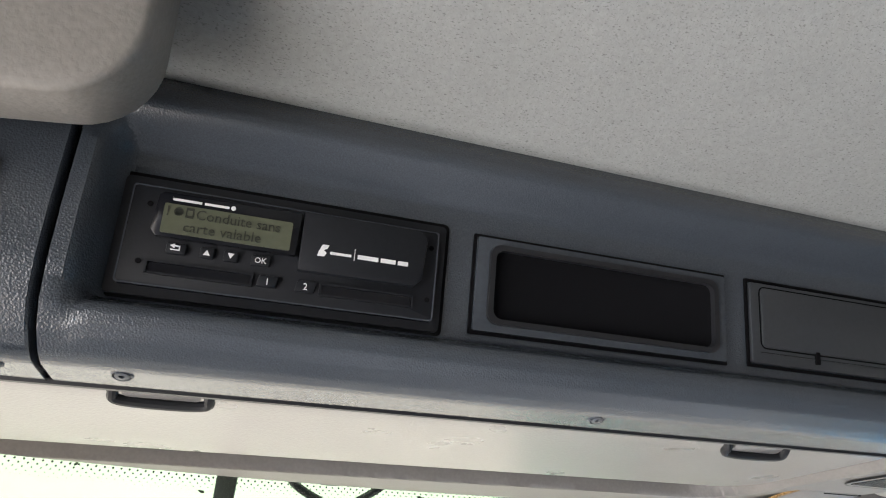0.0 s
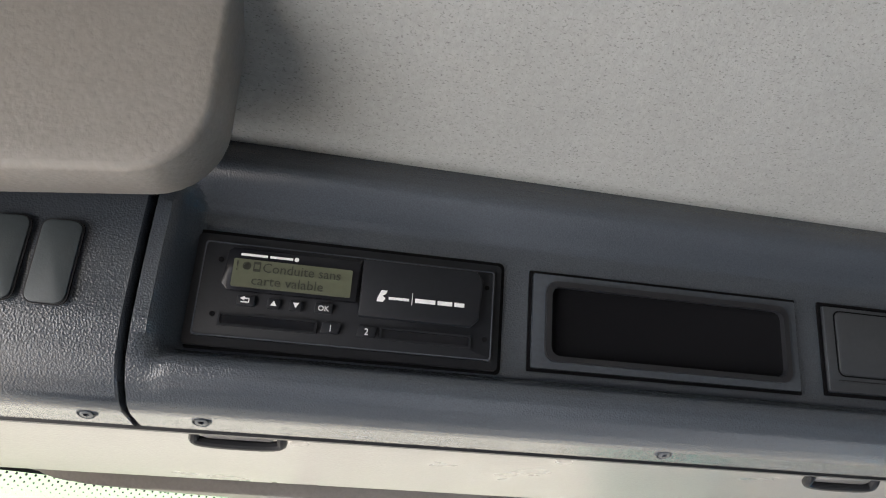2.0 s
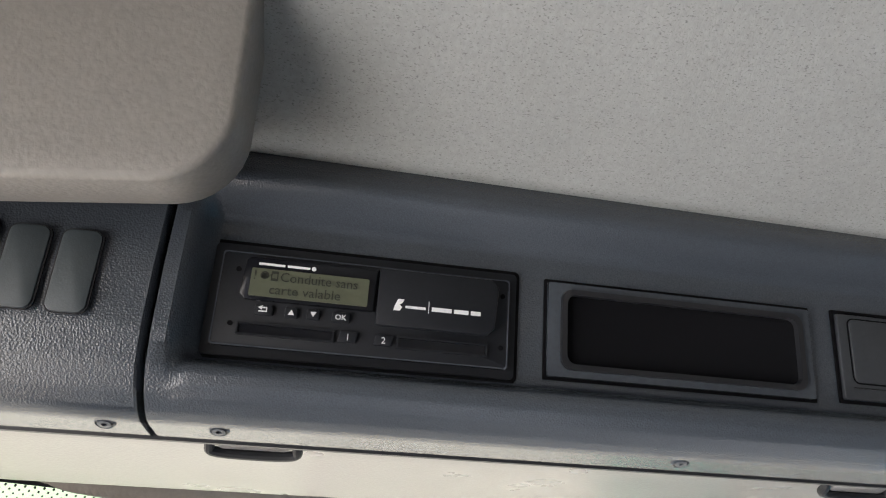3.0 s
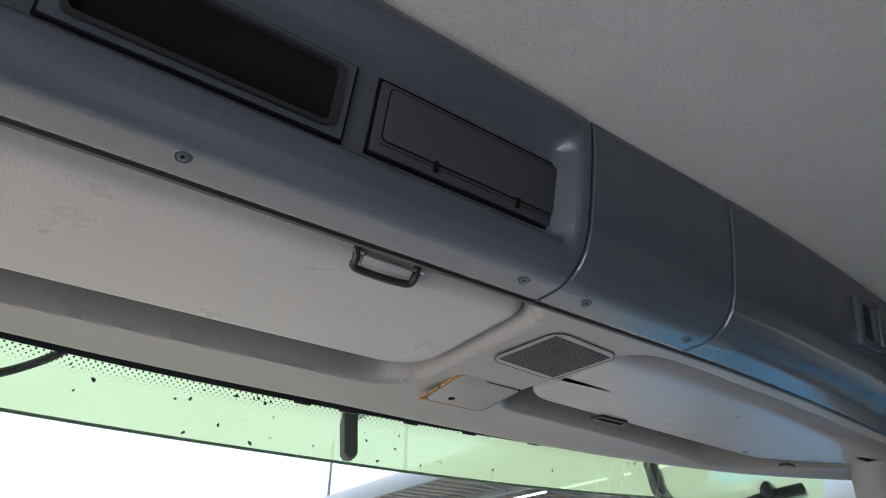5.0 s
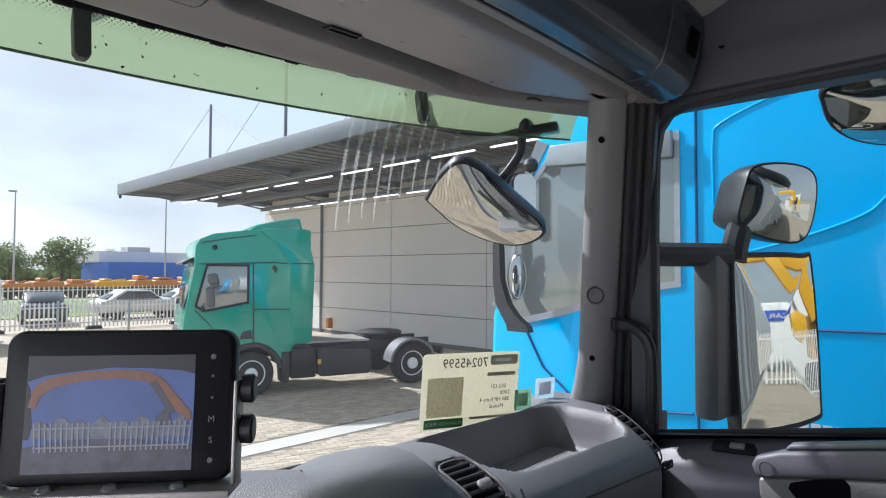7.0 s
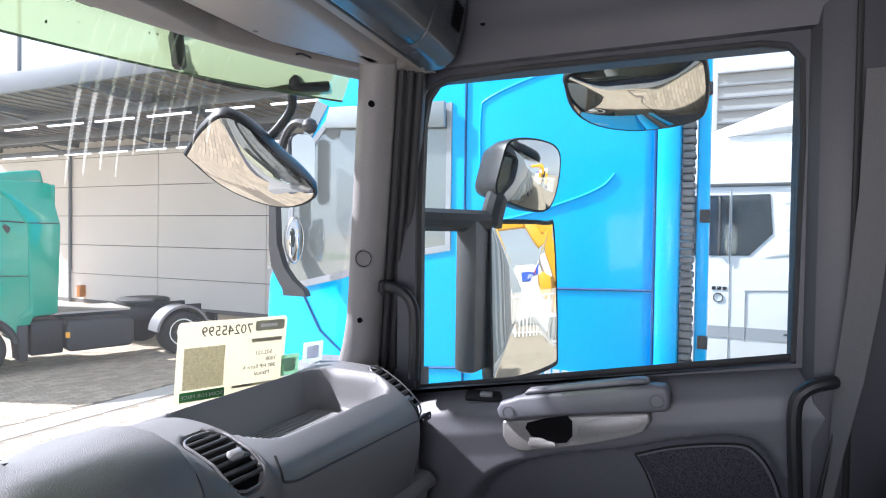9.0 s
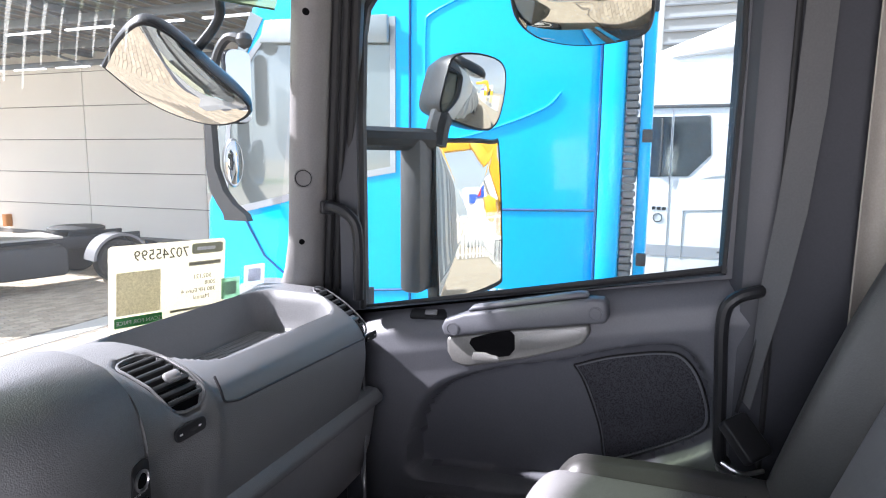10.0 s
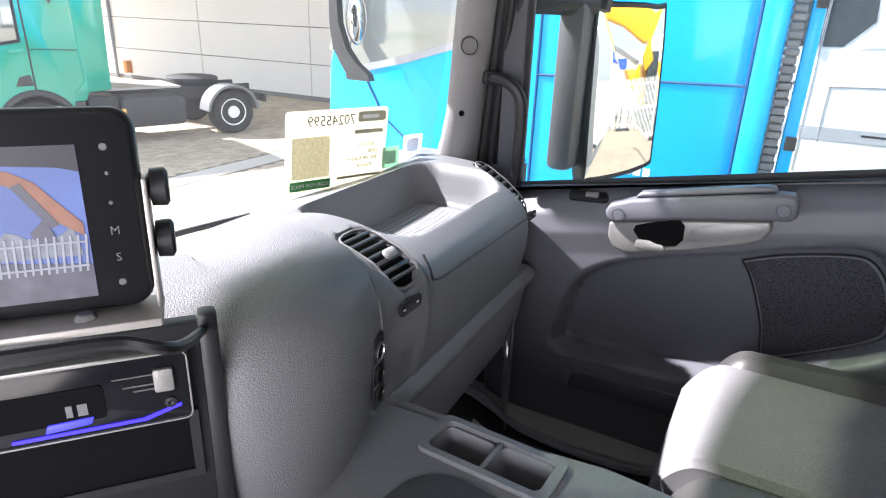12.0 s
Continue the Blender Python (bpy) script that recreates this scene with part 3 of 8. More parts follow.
part("maker_mark", join(bars(-0.070, -0.054, 0.0207, 0.0014, mshift(tm, 0, 0, 0.0122)), bars(-0.0525, -0.0385, 0.0207, 0.0014, mshift(tm, 0, 0, 0.0122)), lathe([(0.0014, 0), (0.0014, 0.0003), (0.0009, 0.0003)], 12, mshift(tm, -0.0362, 0.0215, 0.0122))), PRINT_WHITE, lcd_h)
cover = part("printer_cover", slab([(0.0056, 0.0270), (0.079, 0.0270), (0.0845, 0.0215), (0.0825, -0.005), (0.078, -0.0095), (0.0056, -0.0095)], 0.0065, mshift(tm, 0, 0, 0.007), 0.001), TACHO, tacho, "smooth black printer cover")
part("maker_mark", join(slab([(0.0165, 0.003), (0.0185, 0.0078), (0.0225, 0.0078), (0.0215, 0.0055), (0.0195, 0.0045), (0.0215, 0.0028), (0.020, 0.0005), (0.016, 0.0005)], 0.0004, mshift(tm, 0, 0, 0.0136)), bars(0.0235, 0.0365, 0.0024, 0.0016, mshift(tm, 0, 0, 0.0136)), bars(0.0383, 0.0387, 0.0005, 0.0075, mshift(tm, 0, 0, 0.0136)), bars(0.0405, 0.0535, 0.002, 0.0026, mshift(tm, 0, 0, 0.0136)), bars(0.055, 0.0645, 0.002, 0.0026, mshift(tm, 0, 0, 0.0136)), bars(0.066, 0.0725, 0.002, 0.0026, mshift(tm, 0, 0, 0.0136))), PRINT_WHITE, cover)
for i, (bx, sign) in enumerate(((-0.0636, "\u21b5"), (-0.0467, "\u25b2"), (-0.0333, "\u25bc"), (-0.0162, "OK"))):
    b = part("button", slab(rrect(0.011 if i in (0, 3) else 0.008, 0.0065, 0.0012), 0.0025, mshift(tm, bx, -0.0065, 0.007), 0.0006), TACHO, tacho)
    if sign == "OK":
        words("button_sign", sign, 0.0048, PRINT_WHITE, b, mshift(tm, bx, -0.0082, 0.0097), "CENTER")
    elif i == 0:
        part("button_sign", join(bars(bx - 0.003, bx + 0.002, -0.0078, 0.0007, mshift(tm, 0, 0, 0.0096)), bars(bx + 0.0015, bx + 0.0022, -0.0078, 0.0028, mshift(tm, 0, 0, 0.0096)), bars(bx - 0.001, bx + 0.002, -0.0055, 0.0007, mshift(tm, 0, 0, 0.0096)), slab([(bx - 0.0035, -0.0052), (bx - 0.0008, -0.0038), (bx - 0.0008, -0.0066)], 0.0004, mshift(tm, 0, 0, 0.0096))), PRINT_WHITE, b)
    else:
        s = 1 if i == 1 else -1
        part("button_sign", slab([(bx - 0.0019, -0.0065 - 0.0016 * s), (bx + 0.0019, -0.0065 - 0.0016 * s), (bx, -0.0065 + 0.0016 * s)][::s], 0.0004, mshift(tm, 0, 0, 0.0096)), PRINT_WHITE, b)
for x0, x1, nb, nx_ in ((-0.0784, -0.0191, "1", -0.0102), (0.0203, 0.0793, "2", 0.0122)):
    part("card_slot", frame_ring([(x0, -0.0225), (x1, -0.0225), (x1, -0.0145), (x0, -0.0145)], [(x0 + 0.0012, -0.0213), (x1 - 0.0012, -0.0213), (x1 - 0.0012, -0.0157), (x0 + 0.0012, -0.0157)], 0.002, mshift(tm, 0, 0, 0.007)), TACHO, tacho, "card slot frame")
    part("card_flap", slab([(x0 + 0.0016, -0.0209), (x1 - 0.0016, -0.0209), (x1 - 0.0016, -0.0161), (x0 + 0.0016, -0.0161)], 0.001, mshift(tm, 0, 0, 0.007)), GLOSS_BLACK, tacho)
    b = part("slot_button", slab([(nx_ - 0.0065, -0.0218), (nx_ + 0.0048, -0.0218), (nx_ + 0.0062, -0.0148), (nx_ - 0.0052, -0.0148)], 0.0026, mshift(tm, 0, 0, 0.007), 0.0006), TACHO, tacho)
    words("button_sign", nb, 0.0058, PRINT_WHITE, b, mshift(tm, nx_ - 0.0003, -0.0204, 0.0098), "CENTER")

# ---- open storage pocket and blank cover ----
pm = bay_pose(-0.311, 1.5405)
pocket = thing("storage_pocket", "empty black storage pocket framed in grey plastic", "storage pocket", tuple(pm.translation))
part("rim", frame_ring(rrect(0.186, 0.060, 0.001), rrect(0.166, 0.047, 0.006), 0.004, pm), CONSOLE_FINE, pocket)
part("inner_lip", frame_ring(rrect(0.170, 0.051, 0.007), rrect(0.163, 0.044, 0.006), 0.006, mshift(pm, 0, 0, 0.0015)), BLACK, pocket)
# dish only 2 mm deep; its near-black colour stands in for deep shade
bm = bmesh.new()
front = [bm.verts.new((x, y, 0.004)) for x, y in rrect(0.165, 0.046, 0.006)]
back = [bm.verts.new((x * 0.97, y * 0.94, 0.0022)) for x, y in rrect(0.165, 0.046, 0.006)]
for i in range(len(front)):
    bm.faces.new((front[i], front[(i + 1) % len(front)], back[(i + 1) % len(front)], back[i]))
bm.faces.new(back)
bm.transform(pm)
part("hollow", bm, DARK_VOID, pocket, "near-black shallow dish with the pocket's shade in its colour")
part("cover_seam", frame_ring(rrect(W + 0.0006, H + 0.0006, 0.002), rrect(W - 0.0012, H - 0.0012, 0.002), 0.0006, mshift(tm, 0, 0, 0.0066)), CONSOLE_FINE, tacho)
part("seam", frame_ring(rrect(0.1905, 0.0645, 0.001), rrect(0.1865, 0.0605, 0.001), 0.0014, pm), DARK_VOID, pocket)
cm = bay_pose(-0.1035, 1.5415)
cover = thing("blank_radio_cover", "dark grey blank cover in the radio bay", "cover", tuple(cm.translation))
part("plate", slab(rrect(0.184, 0.058, 0.0015), 0.0035, cm, 0.0008), COVER, cover)
part("raised_field", slab(rrect(0.172, 0.043, 0.004), 0.0014, mshift(cm, 0.002, 0.004, 0.0035), 0.0006), COVER, cover)
part("seam", frame_ring(rrect(0.1895, 0.0635, 0.001), rrect(0.1852, 0.0592, 0.001), 0.0014, cm), DARK_VOID, cover)
part("field_seam", frame_ring(rrect(0.1742, 0.0452, 0.005), rrect(0.1722, 0.0432, 0.004), 0.0004, mshift(cm, 0.002, 0.004, 0.0034)), DARK_VOID, cover)
part("hinge_line", box(-0.085, 0.085, -0.0215, -0.0208, 0.0034, 0.0041, 0, 2, cm), BLACK, cover)
for x in (-0.036, 0.046):
    part("clip_notch", slab(rrect(0.0035, 0.009, 0.0008), 0.0052, mshift(cm, x, -0.0205, 0)), DARK_VOID, cover)

# ---- padded box under the headlining, upper left ----
pad = thing("padded_roof_box", "beige leatherette padded box below the headlining", "storage box", (-0.8, 0.35, 1.6))
part("cushion", slab([(a, b - 0.11 * (0.254 - a) * (1 if b < 0 else 0)) for a, b in rrect(0.508, 0.306, 0.034, 8)], 0.05, basis((-0.845, 0.352, 1.707), (1, 0, 0), (0, -0.93, -0.36)), 0.004, 3), PAD, pad)
part("backing", slab(rrect(0.496, 0.290, 0.035, 8), 0.012, basis((-0.842, 0.3525, 1.708), (1, 0, 0), (0, 0.93, 0.36)), 0.003), DOOR_LOW, pad, "dark plastic edge shell")

# ---- moulded panel under the console, with the sun visors ----
lining = thing("visor_panel", "taupe moulded panel between console and windscreen", "trim panel", (0, 0.7, 1.48), kind="structure")


def y_head(x):
    return y_glass(x, 1.49) - 0.045


def z_lining(x, f):
    """Height of the panel from the console's seam (f = 0) to the windscreen (f = 1)."""
    return 1.4735 + 0.006 * f - 0.016 * min(1.0, max(0.0, x / 0.8)) * math.exp(-((f - 0.88) / 0.09) ** 2)


VIS = ((-0.86, 0.028, 0.532, 0.757, 0.05), (0.184, 1.00, 0.566, 0.80, 0.045))


def dist_in(x, y):
    """Signed distance into the nearest visor's rounded outline."""
    best = -1
    for x0, x1, y0, y1, r in VIS:
        if x0 > 0:
            q = min(max(x, x0), x1)
            y1, y0 = min(0.753 + 0.058 * (q - 0.2), y_head(q) - 0.058), 0.566 + bow(q)
            y1 = min(y1 + 0.042, y_head(q) - 0.045)
        else:
            y1 += 0.052
        cx, cy, hx, hy = (x0 + x1) / 2, (y0 + y1) / 2, (x1 - x0) / 2, (y1 - y0) / 2
        qx, qy = abs(x - cx) - hx + r, abs(y - cy) - hy + r
        d = math.hypot(max(qx, 0), max(qy, 0)) + min(max(qx, qy), 0) - r
        best = max(best, -d)
    return best


rows = []
for i in range(300):
    x = -1.02 + 2.08 * i / 299
    row = []
    for j in range(150):
        f = j / 149
        y0 = 0.515 + bow(x)
        y = y0 + (y_head(x) + 0.03 - y0) * f
        z = z_lining(x, f)
        d = dist_in(x, y) + 0.013
        if d > 0:
            z += 0.060 * min(1.0, d / 0.013) ** 1.3
        if f > 0.88:
            z += 0.024 * ((f - 0.88) / 0.12) ** 2
        row.append((x, y, z))
    rows.append(row)
part("shell", skin(rows), PANEL, lining, angle=60)


def visor(x0, x1, y0, y1, r, label):
    ob = thing("sun_visor", label, "sun visor", ((x0 + x1) / 2, (y0 + y1) / 2, 1.49), "sun visors over the windscreen")
    rings = []
    outline = []
    base = rrect(x1 - x0, y1 - y0, r, 8)
    fine = []
    for (ax, ay), (bx_, by_) in zip(base, base[1:] + base[:1]):
        k = max(1, int(math.hypot(bx_ - ax, by_ - ay) / 0.03))
        fine += [(ax + (bx_ - ax) * q / k, ay + (by_ - ay) * q / k) for q in range(k)]
    for px, py in fine:
        X = (x0 + x1) / 2 + px
        Y = (y0 + y1) / 2 + py
        lim = min(0.753 + 0.058 * (X - 0.2), y_head(X) - 0.058)
        outline.append((X, max(min(Y - (0.8 - lim if py > 0 else 0.0), lim), 0.566 + bow(X)) if x0 > 0 else Y))
    cx, cy = (x0 + x1) / 2, (min(b for _, b in outline) + max(b for _, b in outline)) / 2
    top = min(b for _, b in outline)
    hx, hy = (x1 - x0) / 2, (max(b for _, b in outline) - top) / 2
    for d in (-0.0005, 0, 0.001, 0.003, 0.006, 0.010, 0.015, 0.020, 0.026, 0.033, 0.042, 0.06, 0.09):
        ring_ = []
        for a, b in outline:
            X, Y = cx + (a - cx) * (1 - max(d, 0) / hx), cy + (b - cy) * (1 - max(d, 0) / hy)
            edge = 0.0 if d < 0 else (1 - min(1.0, d / 0.006)) ** 2
            roll = max(0.0, 1 - (Y - (0.532 if x0 < 0 else 0.566 + bow(X))) / 0.040)
            ring_.append((X, Y, 1.497 + 0.022 * roll if d < 0 else 1.4795 + 0.006 * edge + 0.032 * roll ** 2))
        rings.append(ring_)
    bm = skin(rings, closed=True)
    cap_ends(bm)
    part("panel", bm, VISOR, ob)
    return ob


visor_l = visor(*VIS[0], "wide taupe vinyl sun visor folded up under the console")
visor_r = visor(*VIS[1], "taupe vinyl sun visor folded up beside the speaker grille")


def visor_handle(x, y, z, parent, w=0.058):
    pts = smooth_line([(x, y, z + 0.004), (x + 0.001, y + 0.004, z - 0.006), (x + 0.006, y + 0.012, z - 0.010), (x + w - 0.006, y + 0.012, z - 0.010), (x + w - 0.001, y + 0.004, z - 0.006), (x + w, y, z + 0.004)], 5)
    h = part("handle", tube(pts, 0.0034, 10), BLACK, parent, "black folding grip")
    part("grip_plate", slab(rrect(w - 0.012, 0.013, 0.004), 0.003, basis((x + w / 2, y + 0.004, z - 0.004), (1, 0, 0), (0, -0.25, -1)), 0.001), VISOR, h, "taupe grip plate")
    for q in (x, x + w):
        part("pin", lathe([(0.0016, -0.004), (0.0016, 0.006)], 8, basis((q, y, z - 0.001), (0, 1, 0), (1, 0, 0))), STEEL, h)


visor_handle(-0.159, 0.553, 1.481, visor_l)
visor_handle(-0.609, 0.545, 1.481, visor_l)
m = basis((0.366, 0.757, 1.4795), (1, 0, 0), (0, 0, -1))
part("finger_notch", frame_ring([(-0.032, -0.012), (0.032, -0.012), (0.028, 0.004), (-0.028, 0.004)], [(-0.028, -0.009), (0.028, -0.009), (0.024, 0.002), (-0.024, 0.002)], 0.004, m), BLACK, visor_r)
m = basis((0.874, 0.772, 1.4795), (1, 0, 0), (0, 0, -1))
part("finger_notch", frame_ring([(-0.032, -0.010), (0.032, -0.010), (0.028, 0.004), (-0.028, 0.004)], [(-0.028, -0.008), (0.028, -0.008), (0.024, 0.002), (-0.024, 0.002)], 0.004, m), BLACK, visor_r)

# speaker grille and hatch between the visors
sp = thing("roof_speaker_grille", "dark perforated speaker grille between the sun visors", "speaker grille", (0.12, 0.62, 1.477))
m = basis((0.1205, 0.620, 1.4738), (1, 0.10, 0), (0, 0, -1))
part("frame", frame_ring(rrect(0.102, 0.098, 0.016), rrect(0.088, 0.082, 0.010), 0.0010, m), PANEL, sp)
part("seam", frame_ring(rrect(0.106, 0.102, 0.018), rrect(0.1025, 0.0985, 0.017), 0.001, m), BLACK, sp)
gr = bmesh.new()
cells = []
for i in range(23):
    cells.append(box(-0.044 + i * 0.004 - 0.0009, -0.044 + i * 0.004 + 0.0009, -0.041, 0.041, 0.0004, 0.0018))
for j in range(22):
    cells.append(box(-0.044, 0.044, -0.0405 + j * 0.00385 - 0.0009, -0.0405 + j * 0.00385 + 0.0009, 0.0002, 0.0016))
gr = join(*cells)
gr.transform(m)
part("mesh", gr, BLACK, sp, "fine plastic grid", smooth=False)
part("hollow", slab(rrect(0.09, 0.084, 0.010), 0.0004, m), DARK_VOID, sp)
ha = thing("service_hatch", "small taupe hatch with a finger hole and a brown stained edge", "hatch", (0.12, 0.77, 1.477))
m = basis((0.1205, 0.7685, 1.4742), (1, 0.03, 0), (0, -0.10, -1))
part("lid", slab(rrect(0.092, 0.084, 0.010), 0.0025, m, 0.0008), PANEL, ha)
part("seam", frame_ring(rrect(0.0975, 0.0895, 0.012), rrect(0.0925, 0.0845, 0.010), 0.0018, m), BLACK, ha)
part("finger_hole", lathe([(0.0048, 0.0015), (0.0045, 0.0029)], 16, mshift(m, -0.016, -0.024, 0)), DARK_VOID, ha)
for i in range(9):
    part("vent_slit", slab(rrect(0.0055, 0.002, 0.0008), 0.003, mshift(m, -0.006 + 0.0062 * i, 0.0385, 0)), DARK_VOID, ha)
stain = []
rnd = random.Random(4)
for i in range(240):
    t = rnd.random()
    x = -0.052 + 0.06 * t if i % 2 else -0.046 + 0.10 * t
    y = 0.044 * (1 - 2 * t) if i % 2 == 0 else -0.043
    if i % 2 == 0:
        x = -0.048
    a = rnd.uniform(0.0006, 0.0020)
    stain.append(slab([(x + rnd.uniform(-.002, .002) + a * math.cos(q) * rnd.uniform(.6, 1.4), y + rnd.uniform(-.002, .002) + a * math.sin(q) * rnd.uniform(.6, 1.4)) for q in np.linspace(0, 6.28, 8)[:-1]], 0.0021, m))
part("stain", join(*stain), RUST, ha, "dried brown residue")

# ---- right windscreen pillar ----
pil = thing("pillar_right", "grey plastic windscreen pillar trim with round cap and screw holes", "pillar", (1.03, 0.73, 1.1), kind="structure")


def pil_c(z):
    t = (1.40 - z) / 0.475
    return Vector((0.979 + 0.080 * t, 0.690 + 0.074 * t, z))


PR, PD = Vector((0.53, -0.85, 0)), Vector((0.85, 0.53, 0))   # across the pillar and into it
rows = []
for z in (1.50, 1.47, 1.40, 1.30, 1.2, 1.1, 1.0, 0.925, 0.86, 0.82, 0.78):
    c = pil_c(z)
    wl = 1 + 0.9 * max(0, (0.95 - z) / 0.17) ** 2
    rows.append([tuple(c + PR * (r * (wl if r < -0.02 else 1)) + PD * d) for r, d in ((-0.010, 0.09), (-0.024, 0.055), (-0.030, 0.038), (-0.029, 0.024), (-0.023, 0.012), (-0.013, 0.004), (0.0, 0.0), (0.014, -0.001), (0.028, 0.003), (0.040, 0.010), (0.049, 0.020), (0.054, 0.034), (0.054, 0.07))])
part("trim", skin(rows), PILLAR, pil, angle=70)
pn = Vector((-0.72, -0.69, 0.05))
for z, r in ((1.399, 0.0075), (0.925, 0.0065)):
    part("screw_hole", lathe([(r, 0.0002), (r * 0.9, 0.0012)], 16, basis(tuple(pil_c(z) + Vector((-0.0, 0.0, 0)) + pn * 0.002), (0, 0, 1), pn)), DARK_VOID, pil)
m = basis(tuple(pil_c(1.068) + pn * 0.004), (0, 0, 1), pn)
part("cap", lathe([(0.021, 0.0), (0.021, 0.003), (0.019, 0.004), (0.0175, 0.0028), (0.0165, 0.0028), (0.016, 0.0036), (0.0, 0.0036)], 26, m), PILLAR, pil, "round plastic cap")
part("cap_ring", tube([tuple(m @ Vector((0.0172 * math.cos(a), 0.0172 * math.sin(a), 0.0036))) for a in np.linspace(0, 2 * math.pi, 31)], 0.0011, 5), BLACK, pil)

# black door seals and the door frame beside the pillar
seal = thing("door_seal", "black rubber door seal and frame beside the pillar", "seal", (1.09, 0.66, 1.1), kind="structure")
for a, d, r in ((0.062, 0.030, 0.010), (0.082, 0.032, 0.008), (0.102, 0.038, 0.010)):
    part("strip", tube([tuple(pil_c(z) + PR * a + PD * d) for z in (1.52, 1.4, 1.2, 1.0, 0.86, 0.78)], r, 8), RUBBER, seal)
part("frame_lining", skin([[tuple(pil_c(z) + PR * a + PD * d) for a, d in ((0.048, 0.045), (0.070, 0.040), (0.092, 0.042), (0.110, 0.050), (0.120, 0.070), (0.118, 0.13))] for z in (1.53, 1.4, 1.2, 1.0, 0.86, 0.77)]), FRAME_DARK, seal)
grab = thing("grab_handle", "black plastic grab handle on the windscreen pillar", "grab handle", (1.07, 0.66, 1.0))
part("bar", tube(smooth_line([(1.085, 0.715, 1.003), (1.068, 0.685, 1.005), (1.066, 0.655, 0.995), (1.070, 0.632, 0.965), (1.074, 0.628, 0.90), (1.078, 0.632, 0.80)], 6), 0.0125, 10), BLACK, grab)
part("mount", slab(rrect(0.030, 0.034, 0.006), 0.02, basis((1.088, 0.715, 1.003), (0, 0, 1), (-0.7, -0.7, 0)), 0.003), BLACK, grab)

# ---- right door ----
door = thing("door_right", "grey passenger door with pull handle, speaker and window", "door", (1.12, 0.25, 0.5), kind="structure")


def z_sill(y):
    """The window's lower edge, falling towards the front."""
    return 0.905 - 0.19 * (y + 0.115)


def sill_x(dz):
    """The lining's rounded upper edge, dz below the window."""
    prof = ((0.0, 1.150), (0.004, 1.128), (0.012, 1.112), (0.024, 1.096), (0.05, 1.078), (0.09, 1.070))
    for (a, xa), (b, xb) in zip(prof, prof[1:]):
        if dz <= b:
            return xa + (xb - xa) * (dz - a) / (b - a)
    return 1.070 + 0.006 * min(1.0, (dz - 0.09) / 0.05)


def outline_door(pts, n=5):
    """A smooth closed outline on the door, from y, z to the local x, y of on_door()."""
    q = smooth_line([(a, b, 0) for a, b in pts + [pts[0]]], n)[:-1]
    return [(-v.x, v.y) for v in q]


def on_door(x):
    """A pose on the door at that depth: local x towards the rear, y up, z into the cab."""
    return basis((x, 0, 0), (0, -1, 0), (-1, 0, 0))


def inside_by(pts, a, b):
    """Signed distance of a point into a closed outline."""
    best, hit = 9.0, False
    for (x0, y0), (x1, y1) in zip(pts, pts[1:] + pts[:1]):
        dx, dy = x1 - x0, y1 - y0
        k = min(1.0, max(0.0, ((a - x0) * dx + (b - y0) * dy) / (dx * dx + dy * dy + 1e-12)))
        best = min(best, math.hypot(a - x0 - k * dx, b - y0 - k * dy))
        if (y0 > b) != (y1 > b) and a < x0 + (b - y0) / (y1 - y0) * dx:
            hit = not hit
    return best if hit else -best


# the lower field and the speaker field lie deeper than the armrest above them
HOLLOW = outline_door([(0.513, 0.423), (0.505, 0.497), (0.487, 0.562), (0.456, 0.605), (0.41, 0.64), (0.312, 0.68), (0.241, 0.699), (0.166, 0.718), (0.083, 0.747), (-0.012, 0.769), (-0.06, 0.761), (-0.100, 0.712), (-0.122, 0.62), (-0.100, 0.570), (0.003, 0.51), (0.097, 0.455), (0.154, 0.432), (0.334, 0.413), (0.477, 0.405)], 3)
NY, NZ = 96, 84
grid = []
for i in range(NY + 1):
    y = -0.16 + 0.84 * i / NY
    row = []
    for j in range(NZ + 1):
        z = z_sill(y) * (1 - (j / NZ) ** 1.15) + 0.20 * (j / NZ) ** 1.15
        x = sill_x(z_sill(y) - z)
        d = inside_by(HOLLOW, -y, z) if z < 0.78 else -1
        k = min(1.0, max(0.0, (d + 0.004) / 0.020))
        x += 0.062 * k * k * (3 - 2 * k)
        if z < 0.37:
            x -= 0.004 * math.sin(min(1, (0.37 - z) / 0.05) * math.pi / 2)
        # the front edge of the lining turns outwards beside the dashboard
        x += 0.03 * max(0.0, (y - 0.56) / 0.12) ** 2
        row.append(((x, y, z), d))
    grid.append(row)


def door_faces(test):
    bm = bmesh.new()
    made = {}
    for i in range(NY):
        for j in range(NZ):
            quad = ((i, j), (i, j + 1), (i + 1, j + 1), (i + 1, j))
            if test(sum(grid[a][b][1] for a, b in quad) / 4, sum(grid[a][b][0][2] for a, b in quad) / 4):
                for a, b in quad:
                    if (a, b) not in made:
                        made[a, b] = bm.verts.new(grid[a][b][0])
                bm.faces.new([made[q] for q in quad])
    return bm


part("upper_lining", door_faces(lambda d, z: d <= 0.012 and z > 0.40), DOOR_UP, door, "slate grey top of the lining", angle=60)
part("lower_lining", door_faces(lambda d, z: d <= 0.012 and z <= 0.40), DOOR_UP, door, "dark lower lining", angle=60)
part("inset_field", door_faces(lambda d, z: d > 0.012), INSET, door, "smooth dark inset field", angle=60)
